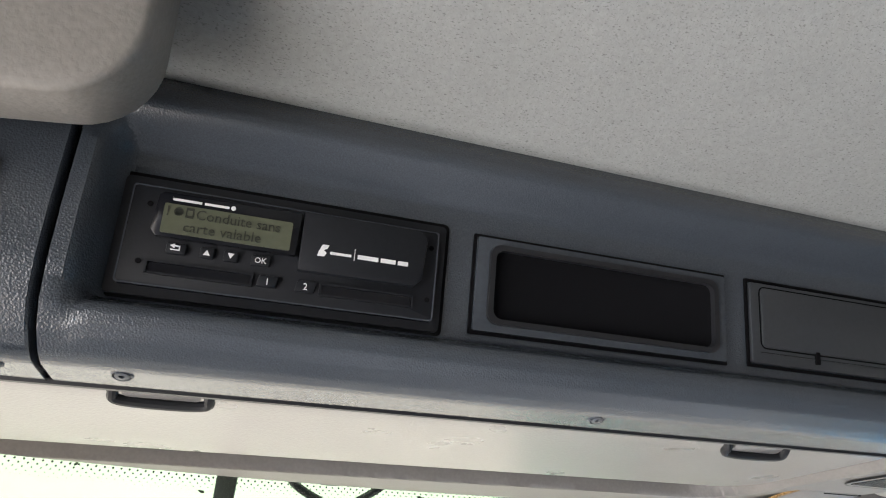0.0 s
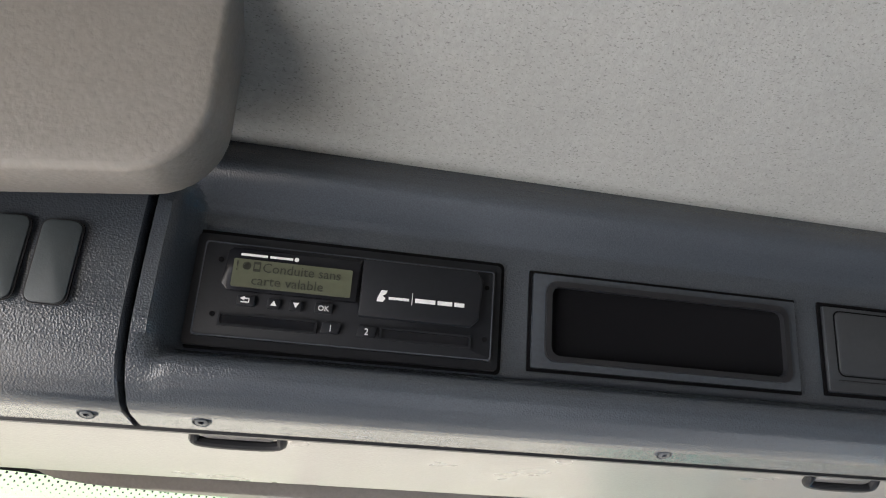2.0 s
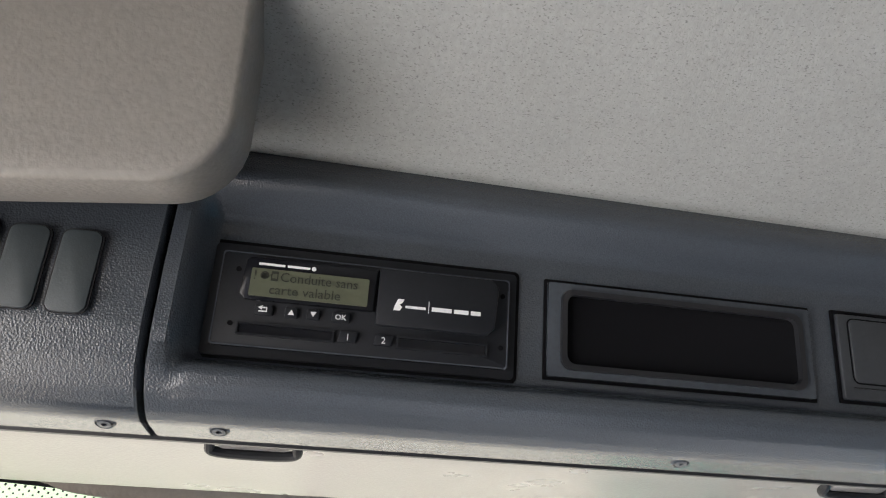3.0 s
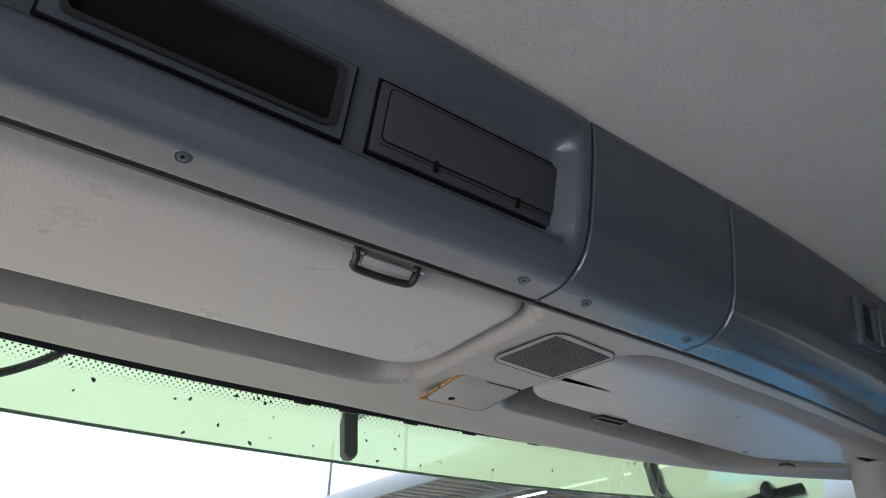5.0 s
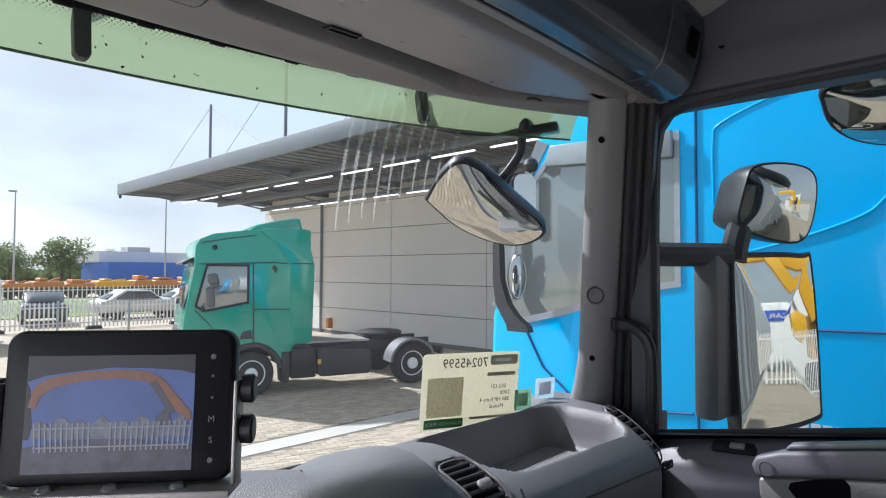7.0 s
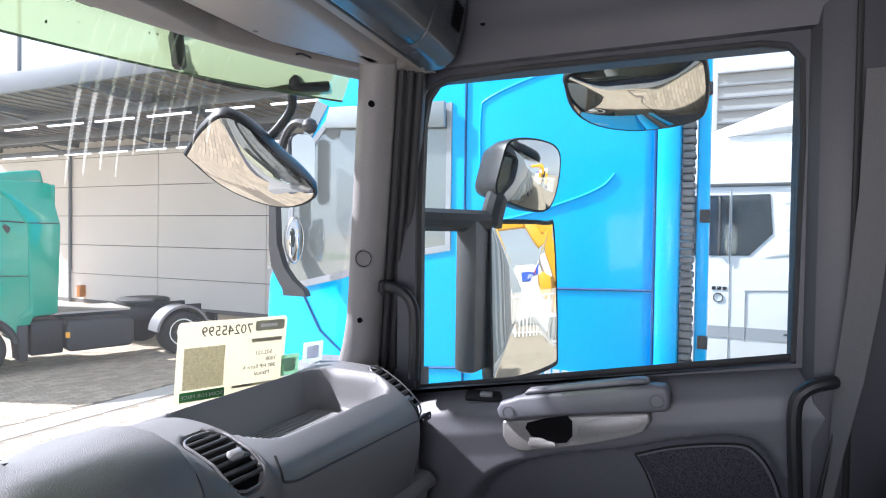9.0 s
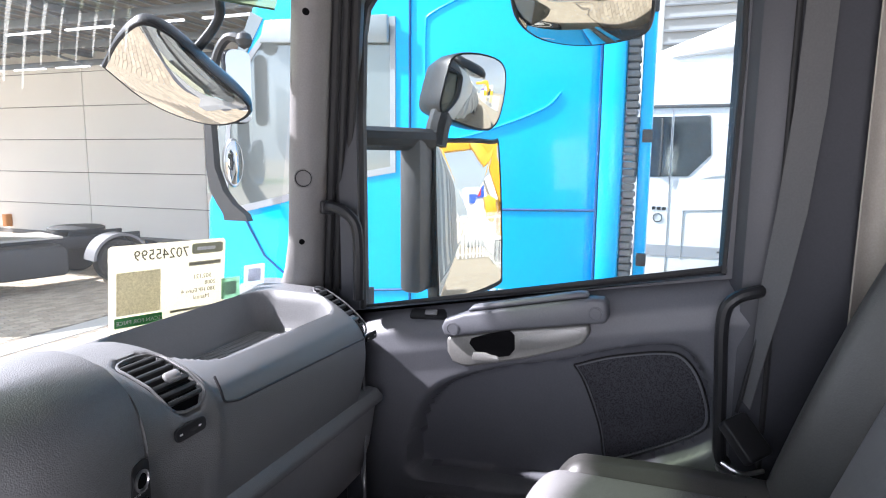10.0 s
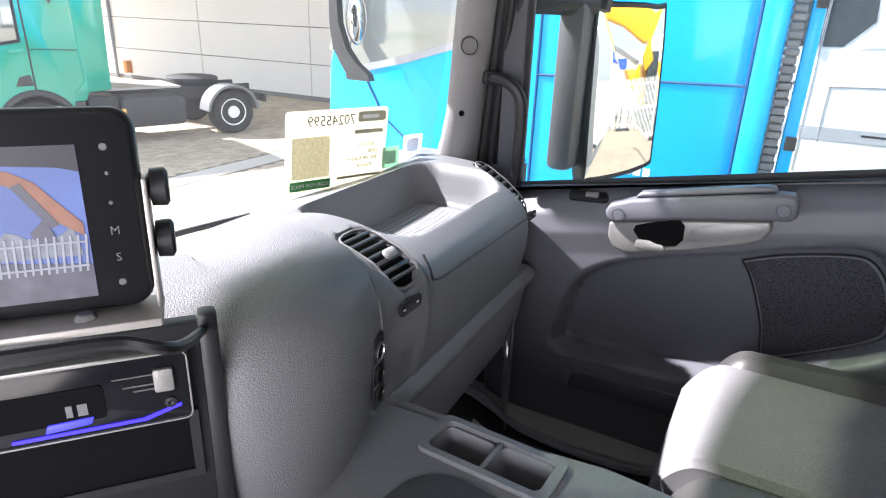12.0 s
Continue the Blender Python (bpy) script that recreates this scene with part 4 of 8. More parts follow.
spk = outline_door([(0.158, 0.690), (0.085, 0.717), (-0.015, 0.738), (-0.056, 0.730), (-0.088, 0.685), (-0.106, 0.614), (-0.085, 0.578), (0.007, 0.524), (0.080, 0.490), (0.090, 0.50), (0.099, 0.554), (0.115, 0.605), (0.138, 0.660)])
cy = sum(p[0] for p in spk) / len(spk)
cz = sum(p[1] for p in spk) / len(spk)
spk_in = [(cy + (a - cy) * 0.95, cz + (b - cz) * 0.95) for a, b in spk]
spf = part("speaker_field", slab(spk_in, 0.007, on_door(1.141), 0.002), SPEAKER, door, "perforated speaker cover")
part("rim", frame_ring(spk, spk_in, 0.011, on_door(1.142)), DOOR_UP, spf, "raised rim")
part("rim_seam", tube([(1.1315, -a, b) for a, b in spk + spk[:1]], 0.0022, 6), BLACK, spf)
part("pocket_edge", tube(smooth_line([(1.0725, 0.469, 0.330), (1.0725, 0.462, 0.362), (1.0725, 0.43, 0.372), (1.0725, 0.26, 0.378), (1.0725, 0.10, 0.384)], 5), 0.0045, 6), DOOR_UP, door, "moulded pocket edge")
part("door_pocket", slab([(-0.462, 0.325), (-0.455, 0.358), (-0.43, 0.366), (-0.10, 0.377), (-0.10, 0.330)], 0.002, on_door(1.0738), 0.001), DOOR_LOW, door, "shallow dark pocket")
# pull handle bar with two round caps
pull = part("pull_handle", slab([(-y, z) for y, z in ((0.419, 0.769), (0.411, 0.785), (0.37, 0.801), (0.117, 0.854), (0.096, 0.854), (0.088, 0.845), (0.085, 0.816), (0.094, 0.807), (0.128, 0.802), (0.271, 0.777), (0.401, 0.748), (0.413, 0.753))], 0.042, on_door(1.076), 0.008, 3), DOOR_UP, door, "dark grey pull bar")
for y, z in ((0.392, 0.768), (0.109, 0.826)):
    part("cap", lathe([(0.0135, 0.0), (0.0135, 0.0018), (0.0122, 0.0022), (0.0116, 0.0006), (0.0108, 0.0006), (0.0102, 0.0018), (0.0, 0.0020)], 24, on_door(1.0345) @ Matrix.Translation((-y, z, 0))), DOOR_UP, pull, "round screw cap")
part("top_ridge", slab([(-y, z) for y, z in ((0.367, 0.803), (0.357, 0.815), (0.147, 0.861), (0.129, 0.862), (0.123, 0.854))], 0.030, on_door(1.076), 0.006, 3), DOOR_UP, pull, "raised thumb ridge")
# silver release handle below it
rel = part("release_plate", slab([(-y, z) for y, z in ((0.411, 0.744), (0.41, 0.714), (0.398, 0.693), (0.379, 0.686), (0.361, 0.686), (0.248, 0.716), (0.156, 0.748), (0.133, 0.76), (0.12, 0.782), (0.123, 0.8), (0.271, 0.774))], 0.026, on_door(1.074), 0.006, 3), SILVER, door, "silver release handle plate")
# near-black plate on the handle; the recess's shade is in its colour
part("finger_recess", slab([(-y, z) for y, z in ((0.361, 0.737), (0.357, 0.748), (0.321, 0.762), (0.276, 0.773), (0.266, 0.764), (0.265, 0.735), (0.276, 0.72), (0.302, 0.714), (0.321, 0.718), (0.348, 0.722))], 0.003, on_door(1.0498), 0.0012), DARK_VOID, rel, "dark finger recess")
part("lever", slab([(-y, z) for y, z in ((0.351, 0.722), (0.325, 0.722), (0.313, 0.718), (0.302, 0.718), (0.294, 0.712), (0.3, 0.704), (0.325, 0.701), (0.354, 0.704))], 0.007, on_door(1.0490), 0.003, 2), SILVER, rel, "silver release lever")
part("grip_dish", slab(outline_door([(0.255, 0.758), (0.251, 0.735), (0.195, 0.749), (0.147, 0.764), (0.135, 0.778), (0.147, 0.789), (0.205, 0.78)], 3), 0.002, on_door(1.0490), 0.001), SILVER_DARK, rel, "satin grip dish")
# window switch on the sill's front end
wsw = part("window_switch", slab(rrect(0.085, 0.030, 0.008), 0.006, basis((1.100, 0.470, z_sill(0.470) - 0.020), (0, -1, 0.19), (-0.5, 0, 0.86)), 0.002), BLACK, door, "black window switch panel")
part("rocker", slab(rrect(0.028, 0.014, 0.003), 0.006, basis((1.098, 0.464, z_sill(0.464) - 0.016), (0, -1, 0.19), (-0.5, 0, 0.86)), 0.002), DASH_DARK, wsw)
part("sill_seal", tube([(1.136, y, z_sill(y) + 0.006) for y in np.linspace(-0.13, 0.64, 14)], 0.007, 8), RUBBER, door, "black glass seal")
# window frame and glass
win = [(0.642, z_sill(0.642)), (0.645, 1.20), (0.640, 1.38), (0.630, 1.435), (0.608, 1.464), (0.57, 1.475), (0.40, 1.482), (-0.05, 1.480), (-0.095, 1.470), (-0.118, 1.44), (-0.122, 1.30), (-0.115, z_sill(-0.115))]
o = [(-(a + (0.045 if a > 0.3 else -0.045 if a < 0 else 0)), b + (0.05 if b > 1.41 else 0)) for a, b in win]
part("window_frame", frame_ring(o, [(-a, b) for a, b in win], 0.05, basis((1.150, 0, 0), (0, -1, 0), (-1, 0, 0))), FRAME_DARK, door, "dark window surround")
part("frame_seal", tube([(1.118, a, b) for a, b in win], 0.008, 8), RUBBER, door)
gp = part("window_glass", slab([(-a, b) for a, b in win], 0.003, basis((1.142, 0, 0), (0, -1, 0), (-1, 0, 0))), DOOR_GLASS, door)
gp.visible_shadow = False
# header above the door
hd = thing("door_header", "dark trim above the passenger door with a screw hole", "trim", (1.1, 0.2, 1.56), kind="structure")
part("trim", skin([[(1.125, y, 1.485), (1.085, y, 1.492), (1.075, y, 1.52), (1.06, y, 1.56), (1.045, y, 1.575), (1.04, y, 1.60), (1.0, y, 1.645), (0.97, y, 1.68)] for y in np.linspace(0.62, -0.6, 12)]), FRAME_DARK, hd, angle=50)
part("screw_hole", lathe([(0.007, 0.0), (0.006, 0.002)], 14, basis((1.057, 0.47, 1.566), (0, 1, 0), (-0.9, 0, -0.3))), DARK_VOID, hd)
part("pale_edge", box(0.985, 1.0, -0.5, 0.40, 1.648, 1.662, 0.003), PILLAR, hd, "cream edge strip")

# ---- pillar behind the door, belt, curtain ----
bp = thing("pillar_rear", "dark plastic door pillar behind the passenger door", "pillar", (1.08, -0.22, 0.9), kind="structure")
rows = [[(1.16, -0.105, z), (1.10, -0.125, z), (1.075, -0.14, z), (1.068, -0.165, z), (1.068, -0.21, z), (1.075, -0.235, z), (1.075, -0.30, z), (1.085, -0.36, z), (1.13, -0.38, z)] for z in (FLOOR, 0.5, 0.8, 1.0, 1.2, 1.4, 1.50, 1.56)]
part("trim", skin(rows), FRAME_DARK, bp)
part("groove", tube([(1.068, -0.188, 0.30), (1.066, -0.190, 0.9), (1.064, -0.192, 1.52)], 0.005), RUBBER, bp)
part("screw_cap", lathe([(0.011, 0), (0.011, 0.004), (0.008, 0.005), (0, 0.005)], 16, basis((1.064, -0.222, 1.33), (0, 1, 0), (-1, 0, 0))), DARK_VOID, bp)
cu = thing("curtain", "greige cloth curtain drawn back behind the seat", "curtain", (1.05, -0.6, 1.1))
rows = []
for i in range(70):
    t = i / 69
    y = -0.30 - 0.62 * t
    x = 1.035 + 0.018 * math.sin(t * 34) + 0.012 * math.sin(t * 13 + 1)
    rows.append([(x + 0.006 * math.sin(z * 3 + t * 9), y, z) for z in np.linspace(0.55, 1.64, 12)])
part("cloth", skin(rows, thick=0.003), CURTAIN, cu)
part("rail", tube([(1.035, -0.28, 1.645), (1.035, -0.95, 1.645)], 0.007), DOOR_LOW, cu)
gb = thing("rear_grab_bar", "black bent grab bar at the rear of the door opening", "grab handle", (1.03, -0.12, 0.75))
part("bar", tube(smooth_line([(1.06, -0.195, 0.893), (1.03, -0.165, 0.893), (1.02, -0.125, 0.878), (1.02, -0.108, 0.84), (1.02, -0.112, 0.72), (1.02, -0.118, 0.60), (1.03, -0.130, 0.575)], 6), 0.011, 10), BLACK, gb)
part("foot", lathe([(0.016, 0), (0.016, 0.006), (0.010, 0.009), (0, 0.009)], 14, pose(1.03, -0.13, 0.562)), STEEL, gb, "steel fixing bolt")
belt = thing("seat_belt", "grey seat belt webbing with a black buckle housing", "seat belt", (1.03, -0.17, 0.9))


def strap(points, w, t=0.0014):
    rows = []
    for p, d in points:
        d = Vector(d).normalized() * w / 2
        p = Vector(p)
        rows.append([tuple(p - d), tuple(p - d * 0.5), tuple(p), tuple(p + d * 0.5), tuple(p + d)])
    return skin(rows, thick=t)


part("webbing", strap([((1.045, -0.222, 1.40), (0.1, 1, 0)), ((1.035, -0.215, 1.20), (0.2, 1, 0)), ((1.025, -0.200, 1.03), (0.4, 1, 0)), ((1.015, -0.182, 0.90), (0.7, 0.8, 0)), ((1.005, -0.168, 0.80), (1, 0.35, 0)), ((0.998, -0.152, 0.70), (1, 0.2, 0))], 0.046), mat("grey_webbing", (0.085, 0.085, 0.09), 0.7, bump=0.6, bump_scale=900), belt)
part("lower_strap", tube([(1.03, -0.178, 0.87), (1.012, -0.150, 0.74), (1.01, -0.140, 0.68)], 0.0035, 6), BLACK, belt)
bk = part("buckle", slab(rrect(0.052, 0.078, 0.008), 0.024, basis((0.985, -0.148, 0.640), (0.75, -0.65, 0.1), (-0.65, -0.35, 0.68)), 0.005, 3), BLACK, belt, "black buckle housing")
part("webbing_loop", slab(rrect(0.044, 0.045, 0.003), 0.004, basis((0.972, -0.153, 0.652), (0.75, -0.65, 0.1), (-0.65, -0.35, 0.68)), 0.001), mat("woven_black_webbing", (0.05, 0.05, 0.05), 0.8, bump=0.9, bump_scale=700), bk)
part("bracket", tube(smooth_line([(0.975, -0.118, 0.600), (0.965, -0.150, 0.590), (0.985, -0.185, 0.592)], 5), 0.004, 8), STEEL, bk, "steel belt bracket")
part("anchor", lathe([(0.012, 0), (0.012, 0.006), (0.006, 0.010), (0, 0.010)], 12, pose(0.985, -0.165, 0.565)), STEEL, belt)
part("wire_bracket", tube([(1.01, -0.20, 0.565), (0.995, -0.225, 0.60), (0.99, -0.235, 0.62)], 0.0035, 6), STEEL, belt)

# ---- dashboard ----
dash = thing("dashboard", "grey grained plastic dashboard with air vents and a top tray", "dashboard", (0.5, 0.6, 0.7))
M = [(0.030, 0.60), (0.020, 0.66), (0.010, 0.72), (0.002, 0.78), (0.0, 0.825), (0.006, 0.858), (0.018, 0.882), (0.040, 0.900), (0.072, 0.911), (0.105, 0.914), (0.14, 0.909), (0.18, 0.897), (0.215, 0.886), (0.25, 0.874), (0.275, 0.862), (0.30, 0.848), (0.34, 0.828), (0.40, 0.80), (0.46, 0.78)]
A = [(0.030, 0.60), (0.022, 0.66), (0.012, 0.70), (0.002, 0.75), (-0.002, 0.79), (0.002, 0.822), (0.014, 0.844), (0.036, 0.860), (0.070, 0.872), (0.11, 0.879), (0.15, 0.881), (0.18, 0.878), (0.21, 0.871), (0.245, 0.860), (0.275, 0.848), (0.30, 0.838), (0.34, 0.822), (0.40, 0.80), (0.46, 0.78)]
F = [(0.030, 0.60), (0.022, 0.66), (0.012, 0.70), (0.002, 0.75), (0.0, 0.79), (0.004, 0.815), (0.016, 0.832), (0.036, 0.843), (0.060, 0.851), (0.09, 0.856), (0.12, 0.858), (0.15, 0.859), (0.18, 0.859), (0.21, 0.859), (0.24, 0.857), (0.258, 0.855), (0.275, 0.848), (0.34, 0.82), (0.46, 0.78)]


def blend(a, b, k):
    return [(p[0] * (1 - k) + q[0] * k, p[1] * (1 - k) + q[1] * k) for p, q in zip(a, b)]


def y_front(x):
    return 0.478 + 0.118 * max(0.0, x - 0.42)


def ring(bx, by, dx, dy, prof, drop=0.0):
    n = math.hypot(dx, dy)
    out = []
    for s, z in prof:
        k = max(0.35 if s > 0.1 else 0.0, 1 - s / 0.16)
        out.append((bx + dx / n * s, by + dy / n * s, z - drop * k))
    return out


def drop(x):
    return 0.105 * max(0.0, x - 0.42)


rings = [ring(-0.30, 0.800, 0.62, 0.78, M), ring(-0.10, 0.643, 0.62, 0.78, M), ring(0.085, 0.497, 0.62, 0.78, M), ring(0.108, 0.474, 0.58, 0.81, M), ring(0.122, 0.460, 0.48, 0.88, M), ring(0.140, 0.449, 0.33, 0.94, M), ring(0.165, 0.441, 0.2, 1, M), ring(0.20, 0.437, 0.1, 1, M), ring(0.24, 0.442, 0.02, 1, M), ring(0.28, 0.453, -0.06, 1, M), ring(0.315, 0.466, -0.06, 1, M)]
part("centre_hump", skin(rings), DASH, dash, "leather-grained centre hump", angle=50)
STATIONS = [(0.3185, 0.466, blend(M, A, 0.25)), (0.335, 0.472, blend(M, A, 0.45)), (0.350, 0.475, blend(M, A, 0.75)), (0.365, 0.477, A), (0.435, 0.479, A), (0.442, 0.480, blend(A, F, 0.3)), (0.452, 0.482, blend(A, F, 0.85)), (0.460, 0.483, F), (0.49, y_front(0.49), F), (0.95, y_front(0.95), F), (1.11, y_front(1.11), F)]


def dash_section(x):
    """Front line and section of the passenger side at x."""
    for (a, ya, pa), (b, yb, pb) in zip(STATIONS, STATIONS[1:]):
        if x <= b:
            k = (x - a) / (b - a)
            return ya + (yb - ya) * k, blend(pa, pb, k)
    return STATIONS[-1][1:]


def tray_depth(x, q):
    """How deep the tray lies at x and q metres behind the front line."""
    qx, qy = abs(x - 0.705) - 0.225 + 0.055, abs(q - 0.159) - 0.096 + 0.055
    d = 0.055 - math.hypot(max(qx, 0), max(qy, 0)) - min(max(qx, qy), 0)
    k = min(1.0, max(0.0, (d + 0.006) / 0.026))
    return 0.082 * (k * k * (3 - 2 * k)) ** 0.8


def inside(dx, dy, hx, hy, r):
    """Depth inside a rounded rectangle."""
    qx, qy = abs(dx) - hx + r, abs(dy) - hy + r
    return r - math.hypot(max(qx, 0), max(qy, 0)) - min(max(qx, qy), 0)


def vent_sink(x, q):
    """How far the two air vents are let into the surface."""
    d = max(inside(x - 0.401, q - 0.050, 0.033, 0.048, 0.024), inside(x - 0.981, q - 0.061, 0.028, 0.060, 0.022))
    return min(1.0, max(0.0, d / 0.005))


rings = []
for x in [0.3165] + list(np.linspace(0.3185, 0.46, 40)) + list(np.linspace(0.466, 0.94, 80)) + list(np.linspace(0.944, 1.02, 22)) + list(np.linspace(1.03, 1.16, 14)):
    y0, sec = dash_section(min(max(x, 0.3185), 1.11))
    end = max(0.0, (min(x, 1.10) - 0.93) / 0.17)
    row = []
    for v in smooth_line([(0, a, b) for a, b in sec], 5):
        k = vent_sink(x, v.y)
        row.append((x, y0 + v.y + 0.007 * k + 0.012 * min(1.0, end * 8) + 0.12 * end ** 2, v.z - 0.010 * k - tray_depth(x, v.y) - (drop(x) + 0.05 * end ** 2) * max(0.35 if v.y > 0.1 else 0.0, 1 - v.y / 0.16)))
    if x < 0.318:
        row = [(a, b + 0.004, c - 0.004) for a, b, c in row]
    rings.append(row)
part("passenger_top", skin(rings), DASH, dash, "grey passenger side with an open tray", angle=60)
# ribbed rubber mat in the tray
RIB = mat("grey_ribbed_rubber", (0.26, 0.26, 0.265), 0.5)
traymat = thing("tray_mat", "grey ribbed rubber mat in the dashboard tray", "mat", (0.7, 0.65, 0.78))
sheet = [[(x, y_front(x) + q, 0.7795 - 0.35 * drop(x)) for q in (0.106, 0.15, 0.19, 0.230)] for x in np.linspace(0.525, 0.885, 12)]
part("sheet", skin(sheet, thick=0.004), RIB, traymat, smooth=False)
shear = Matrix(((1, 0, 0, 0), (0.118, 1, 0, 0), (-0.0368, 0, 1, 0), (0, 0, 0, 1)))
rib = box(0, 0.0036, 0.109, 0.227, -0.001, 0.0014)
rib.transform(shear)
rib = finish(rib, False)
rib.materials.append(RIB)
for i in range(48):
    x = 0.527 + 0.0075 * i
    o = part("rib", rib, RIB, traymat)
    o.location += Vector((x, y_front(x), 0.7795 - 0.35 * drop(x)))
cross = box(0.527, 0.883, 0, 0.0030, -0.001, 0.0010)
cross.transform(shear)
cross = finish(cross, False)
cross.materials.append(RIB)
for i in range(9):
    o = part("cross_rib", cross, RIB, traymat)
    o.location += Vector((0, 0.478 - 0.118 * 0.42 + 0.114 + 0.0130 * i, 0.7795 + 0.0368 * 0.42))
# seam lines of the lid
seam = [(0.456, 0.4990, 0.846), (0.450, 0.4850, 0.832), (0.452, 0.4825, 0.820), (0.462, 0.4838, 0.8145)] + [(x, y_front(x) + 0.0032, 0.8135 - drop(x)) for x in np.linspace(0.49, 0.93, 14)] + [(0.945, y_front(0.945) + 0.012, 0.824 - drop(0.945)), (0.952, y_front(0.952) + 0.03, 0.842 - drop(0.952))]
part("lid_seam", tube(smooth_line(seam, 3), 0.0019, 6), BLACK, dash)


# air vents on the two arches
def vent(x0, x1, base_y, dz, prof, knob_y, steps):
    fine = resample(prof, 33)
    arc = [0.0]
    for (a, b), (c, d) in zip(fine, fine[1:]):
        arc.append(arc[-1] + math.hypot(c - a, d - b))

    def inset(k):
        """How far the rounded ends draw in the side at that point of the profile."""
        r = 0.020
        e = max(0.0, r - min(arc[k], arc[-1] - arc[k]))
        return r - math.sqrt(max(0.0, r * r - e * e))

    def at(k, x, lift):
        q, z = fine[k]
        return (x, base_y(x) + q - lift * 0.7, z - dz(x) * max(0, 1 - q / 0.16) + lift)

    v = part("air_vent", skin([[at(k, (x0 + inset(k)) * (1 - f) + (x1 - inset(k)) * f, -0.0072) for k in range(33)] for f in np.linspace(0, 1, 6)]), DARK_VOID, dash, "black slatted air vent")
    for i in range(steps):
        k = 2 + round((i + 0.5) * 28 / steps)
        q = Vector((0, *fine[k]))
        d = (Vector((0, *fine[k + 1])) - Vector((0, *fine[k - 1]))).normalized()
        n = Vector((0, -d.z, d.y))
        bm = bmesh.new()
        for x in (x0 + 0.003 + inset(k), x1 - 0.003 - inset(k)):
            b = Vector((x, base_y(x) + q.y, q.z - dz(x) * max(0, 1 - q.y / 0.16)))
            for a, c in ((-0.0022, -0.0085), (0.0010, -0.0085), (0.0040, -0.0022), (0.0034, -0.0010), (0.0010, -0.0008), (-0.0012, -0.0016)):
                bm.verts.new(b + d * a + n * c)
        bm.verts.ensure_lookup_table()
        for j in range(6):
            bm.faces.new((bm.verts[j], bm.verts[(j + 1) % 6], bm.verts[6 + (j + 1) % 6], bm.verts[6 + j]))
        bm.faces.new([bm.verts[j] for j in range(6)])
        bm.faces.new([bm.verts[6 + j] for j in range(6)])
        part("slat", bm, SLAT, v, smooth=False)
    q, z = fine[knob_y]
    xm = (x0 + x1) / 2
    part("adjuster", slab(rrect(0.022, 0.013, 0.005), 0.007, basis((xm + 0.003, base_y(xm) + q, z - dz(xm) - 0.001), (1, 0, 0), (0, -0.6, 0.8)), 0.003), mat("pale_grey_plastic", (0.34, 0.34, 0.35), 0.4), v, "pale adjuster tab")
    rim = [at(k, x0 + inset(k), -0.0012) for k in range(33)] + [at(k, x1 - inset(k), -0.0012) for k in range(32, -1, -1)]
    part("rim", tube(rim + rim[:1], 0.0018, 6), DASH, v)
    return v


SLAT = mat("black_satin_slat", (0.035, 0.036, 0.038), 0.32)
A_sub = [(0.006, 0.830), (0.014, 0.844), (0.036, 0.860), (0.070, 0.872), (0.094, 0.877)]
vent(0.372, 0.430, lambda x: 0.478, lambda x: 0.0, A_sub, 14, 7)
F_sub = [(0.004, 0.815), (0.016, 0.832), (0.036, 0.843), (0.060, 0.851), (0.09, 0.856), (0.12, 0.858)]
vent(0.957, 1.005, lambda x: y_front(x) + 0.018, lambda x: drop(x) + 0.004, F_sub, 11, 7)
# thumb wheels under the vents
for x, y, z in ((0.384, 0.474, 0.8135), (0.985, 0.556, 0.748)):
    w = part("vent_wheel", slab(rrect(0.046, 0.016, 0.006), 0.004, basis((x, y, z), (1, 0.05, 0), (0, -1, 0.08)), 0.0015), BLACK, dash, "black thumb-wheel panel")
    part("wheel", lathe([(0.006, -0.008), (0.007, 0), (0.006, 0.008)], 14, basis((x + 0.004, y + 0.002, z), (0, 0, 1), (1, 0, 0))), RUBBER, w)
    for i in range(2):
        part("mark", box(-0.018 + i * 0.028, -0.014 + i * 0.028, -0.001, 0.001, 0.0042, 0.0046, 0, 2, basis((x, y, z), (1, 0.05, 0), (0, -1, 0.08))), PRINT_WHITE, w)
# socket panel
so = part("socket_panel", slab(rrect(0.030, 0.088, 0.008), 0.003, basis((0.302, 0.4625, 0.772), (1, 0.28, 0), (0.25, -1, 0.0)), 0.001), BLACK, dash, "black panel with power sockets")
for i, z in enumerate((0.797, 0.770, 0.747)):
    m = basis((0.302, 0.460, z), (1, 0.28, 0), (0.25, -1, 0.0))
    part("socket", lathe([(0.0105, 0.0), (0.0112, 0.003), (0.0095, 0.0035), (0.0088, 0.001), (0.0, 0.0008)], 20, m), STEEL if i == 0 else BLACK, so, "power socket" if i == 0 else "")
    part("socket_hole", lathe([(0.0078, 0.0), (0.0076, 0.0022), (0.0, 0.0022)], 18, m), DARK_VOID, so)
words("socket_text", "12V 10A MAX", 0.0042, PRINT_WHITE, so, basis((0.2885, 0.4562, 0.7832), (1, 0.28, 0), (0.25, -1, 0.0)))
words("socket_text", "24V 10A MAX", 0.0042, PRINT_WHITE, so, basis((0.2885, 0.4562, 0.757), (1, 0.28, 0), (0.25, -1, 0.0)))

part("end_cheek", skin([[(1.00, y_front(1.0) + 0.03, z), (1.045, 0.600, z), (1.085, 0.625, z), (1.125, 0.68, z), (1.17, 0.72, z)] for z in (0.72, 0.55, 0.40, 0.20)], thick=0.004), DASH_DARK, dash, "dark end panel beside the door")

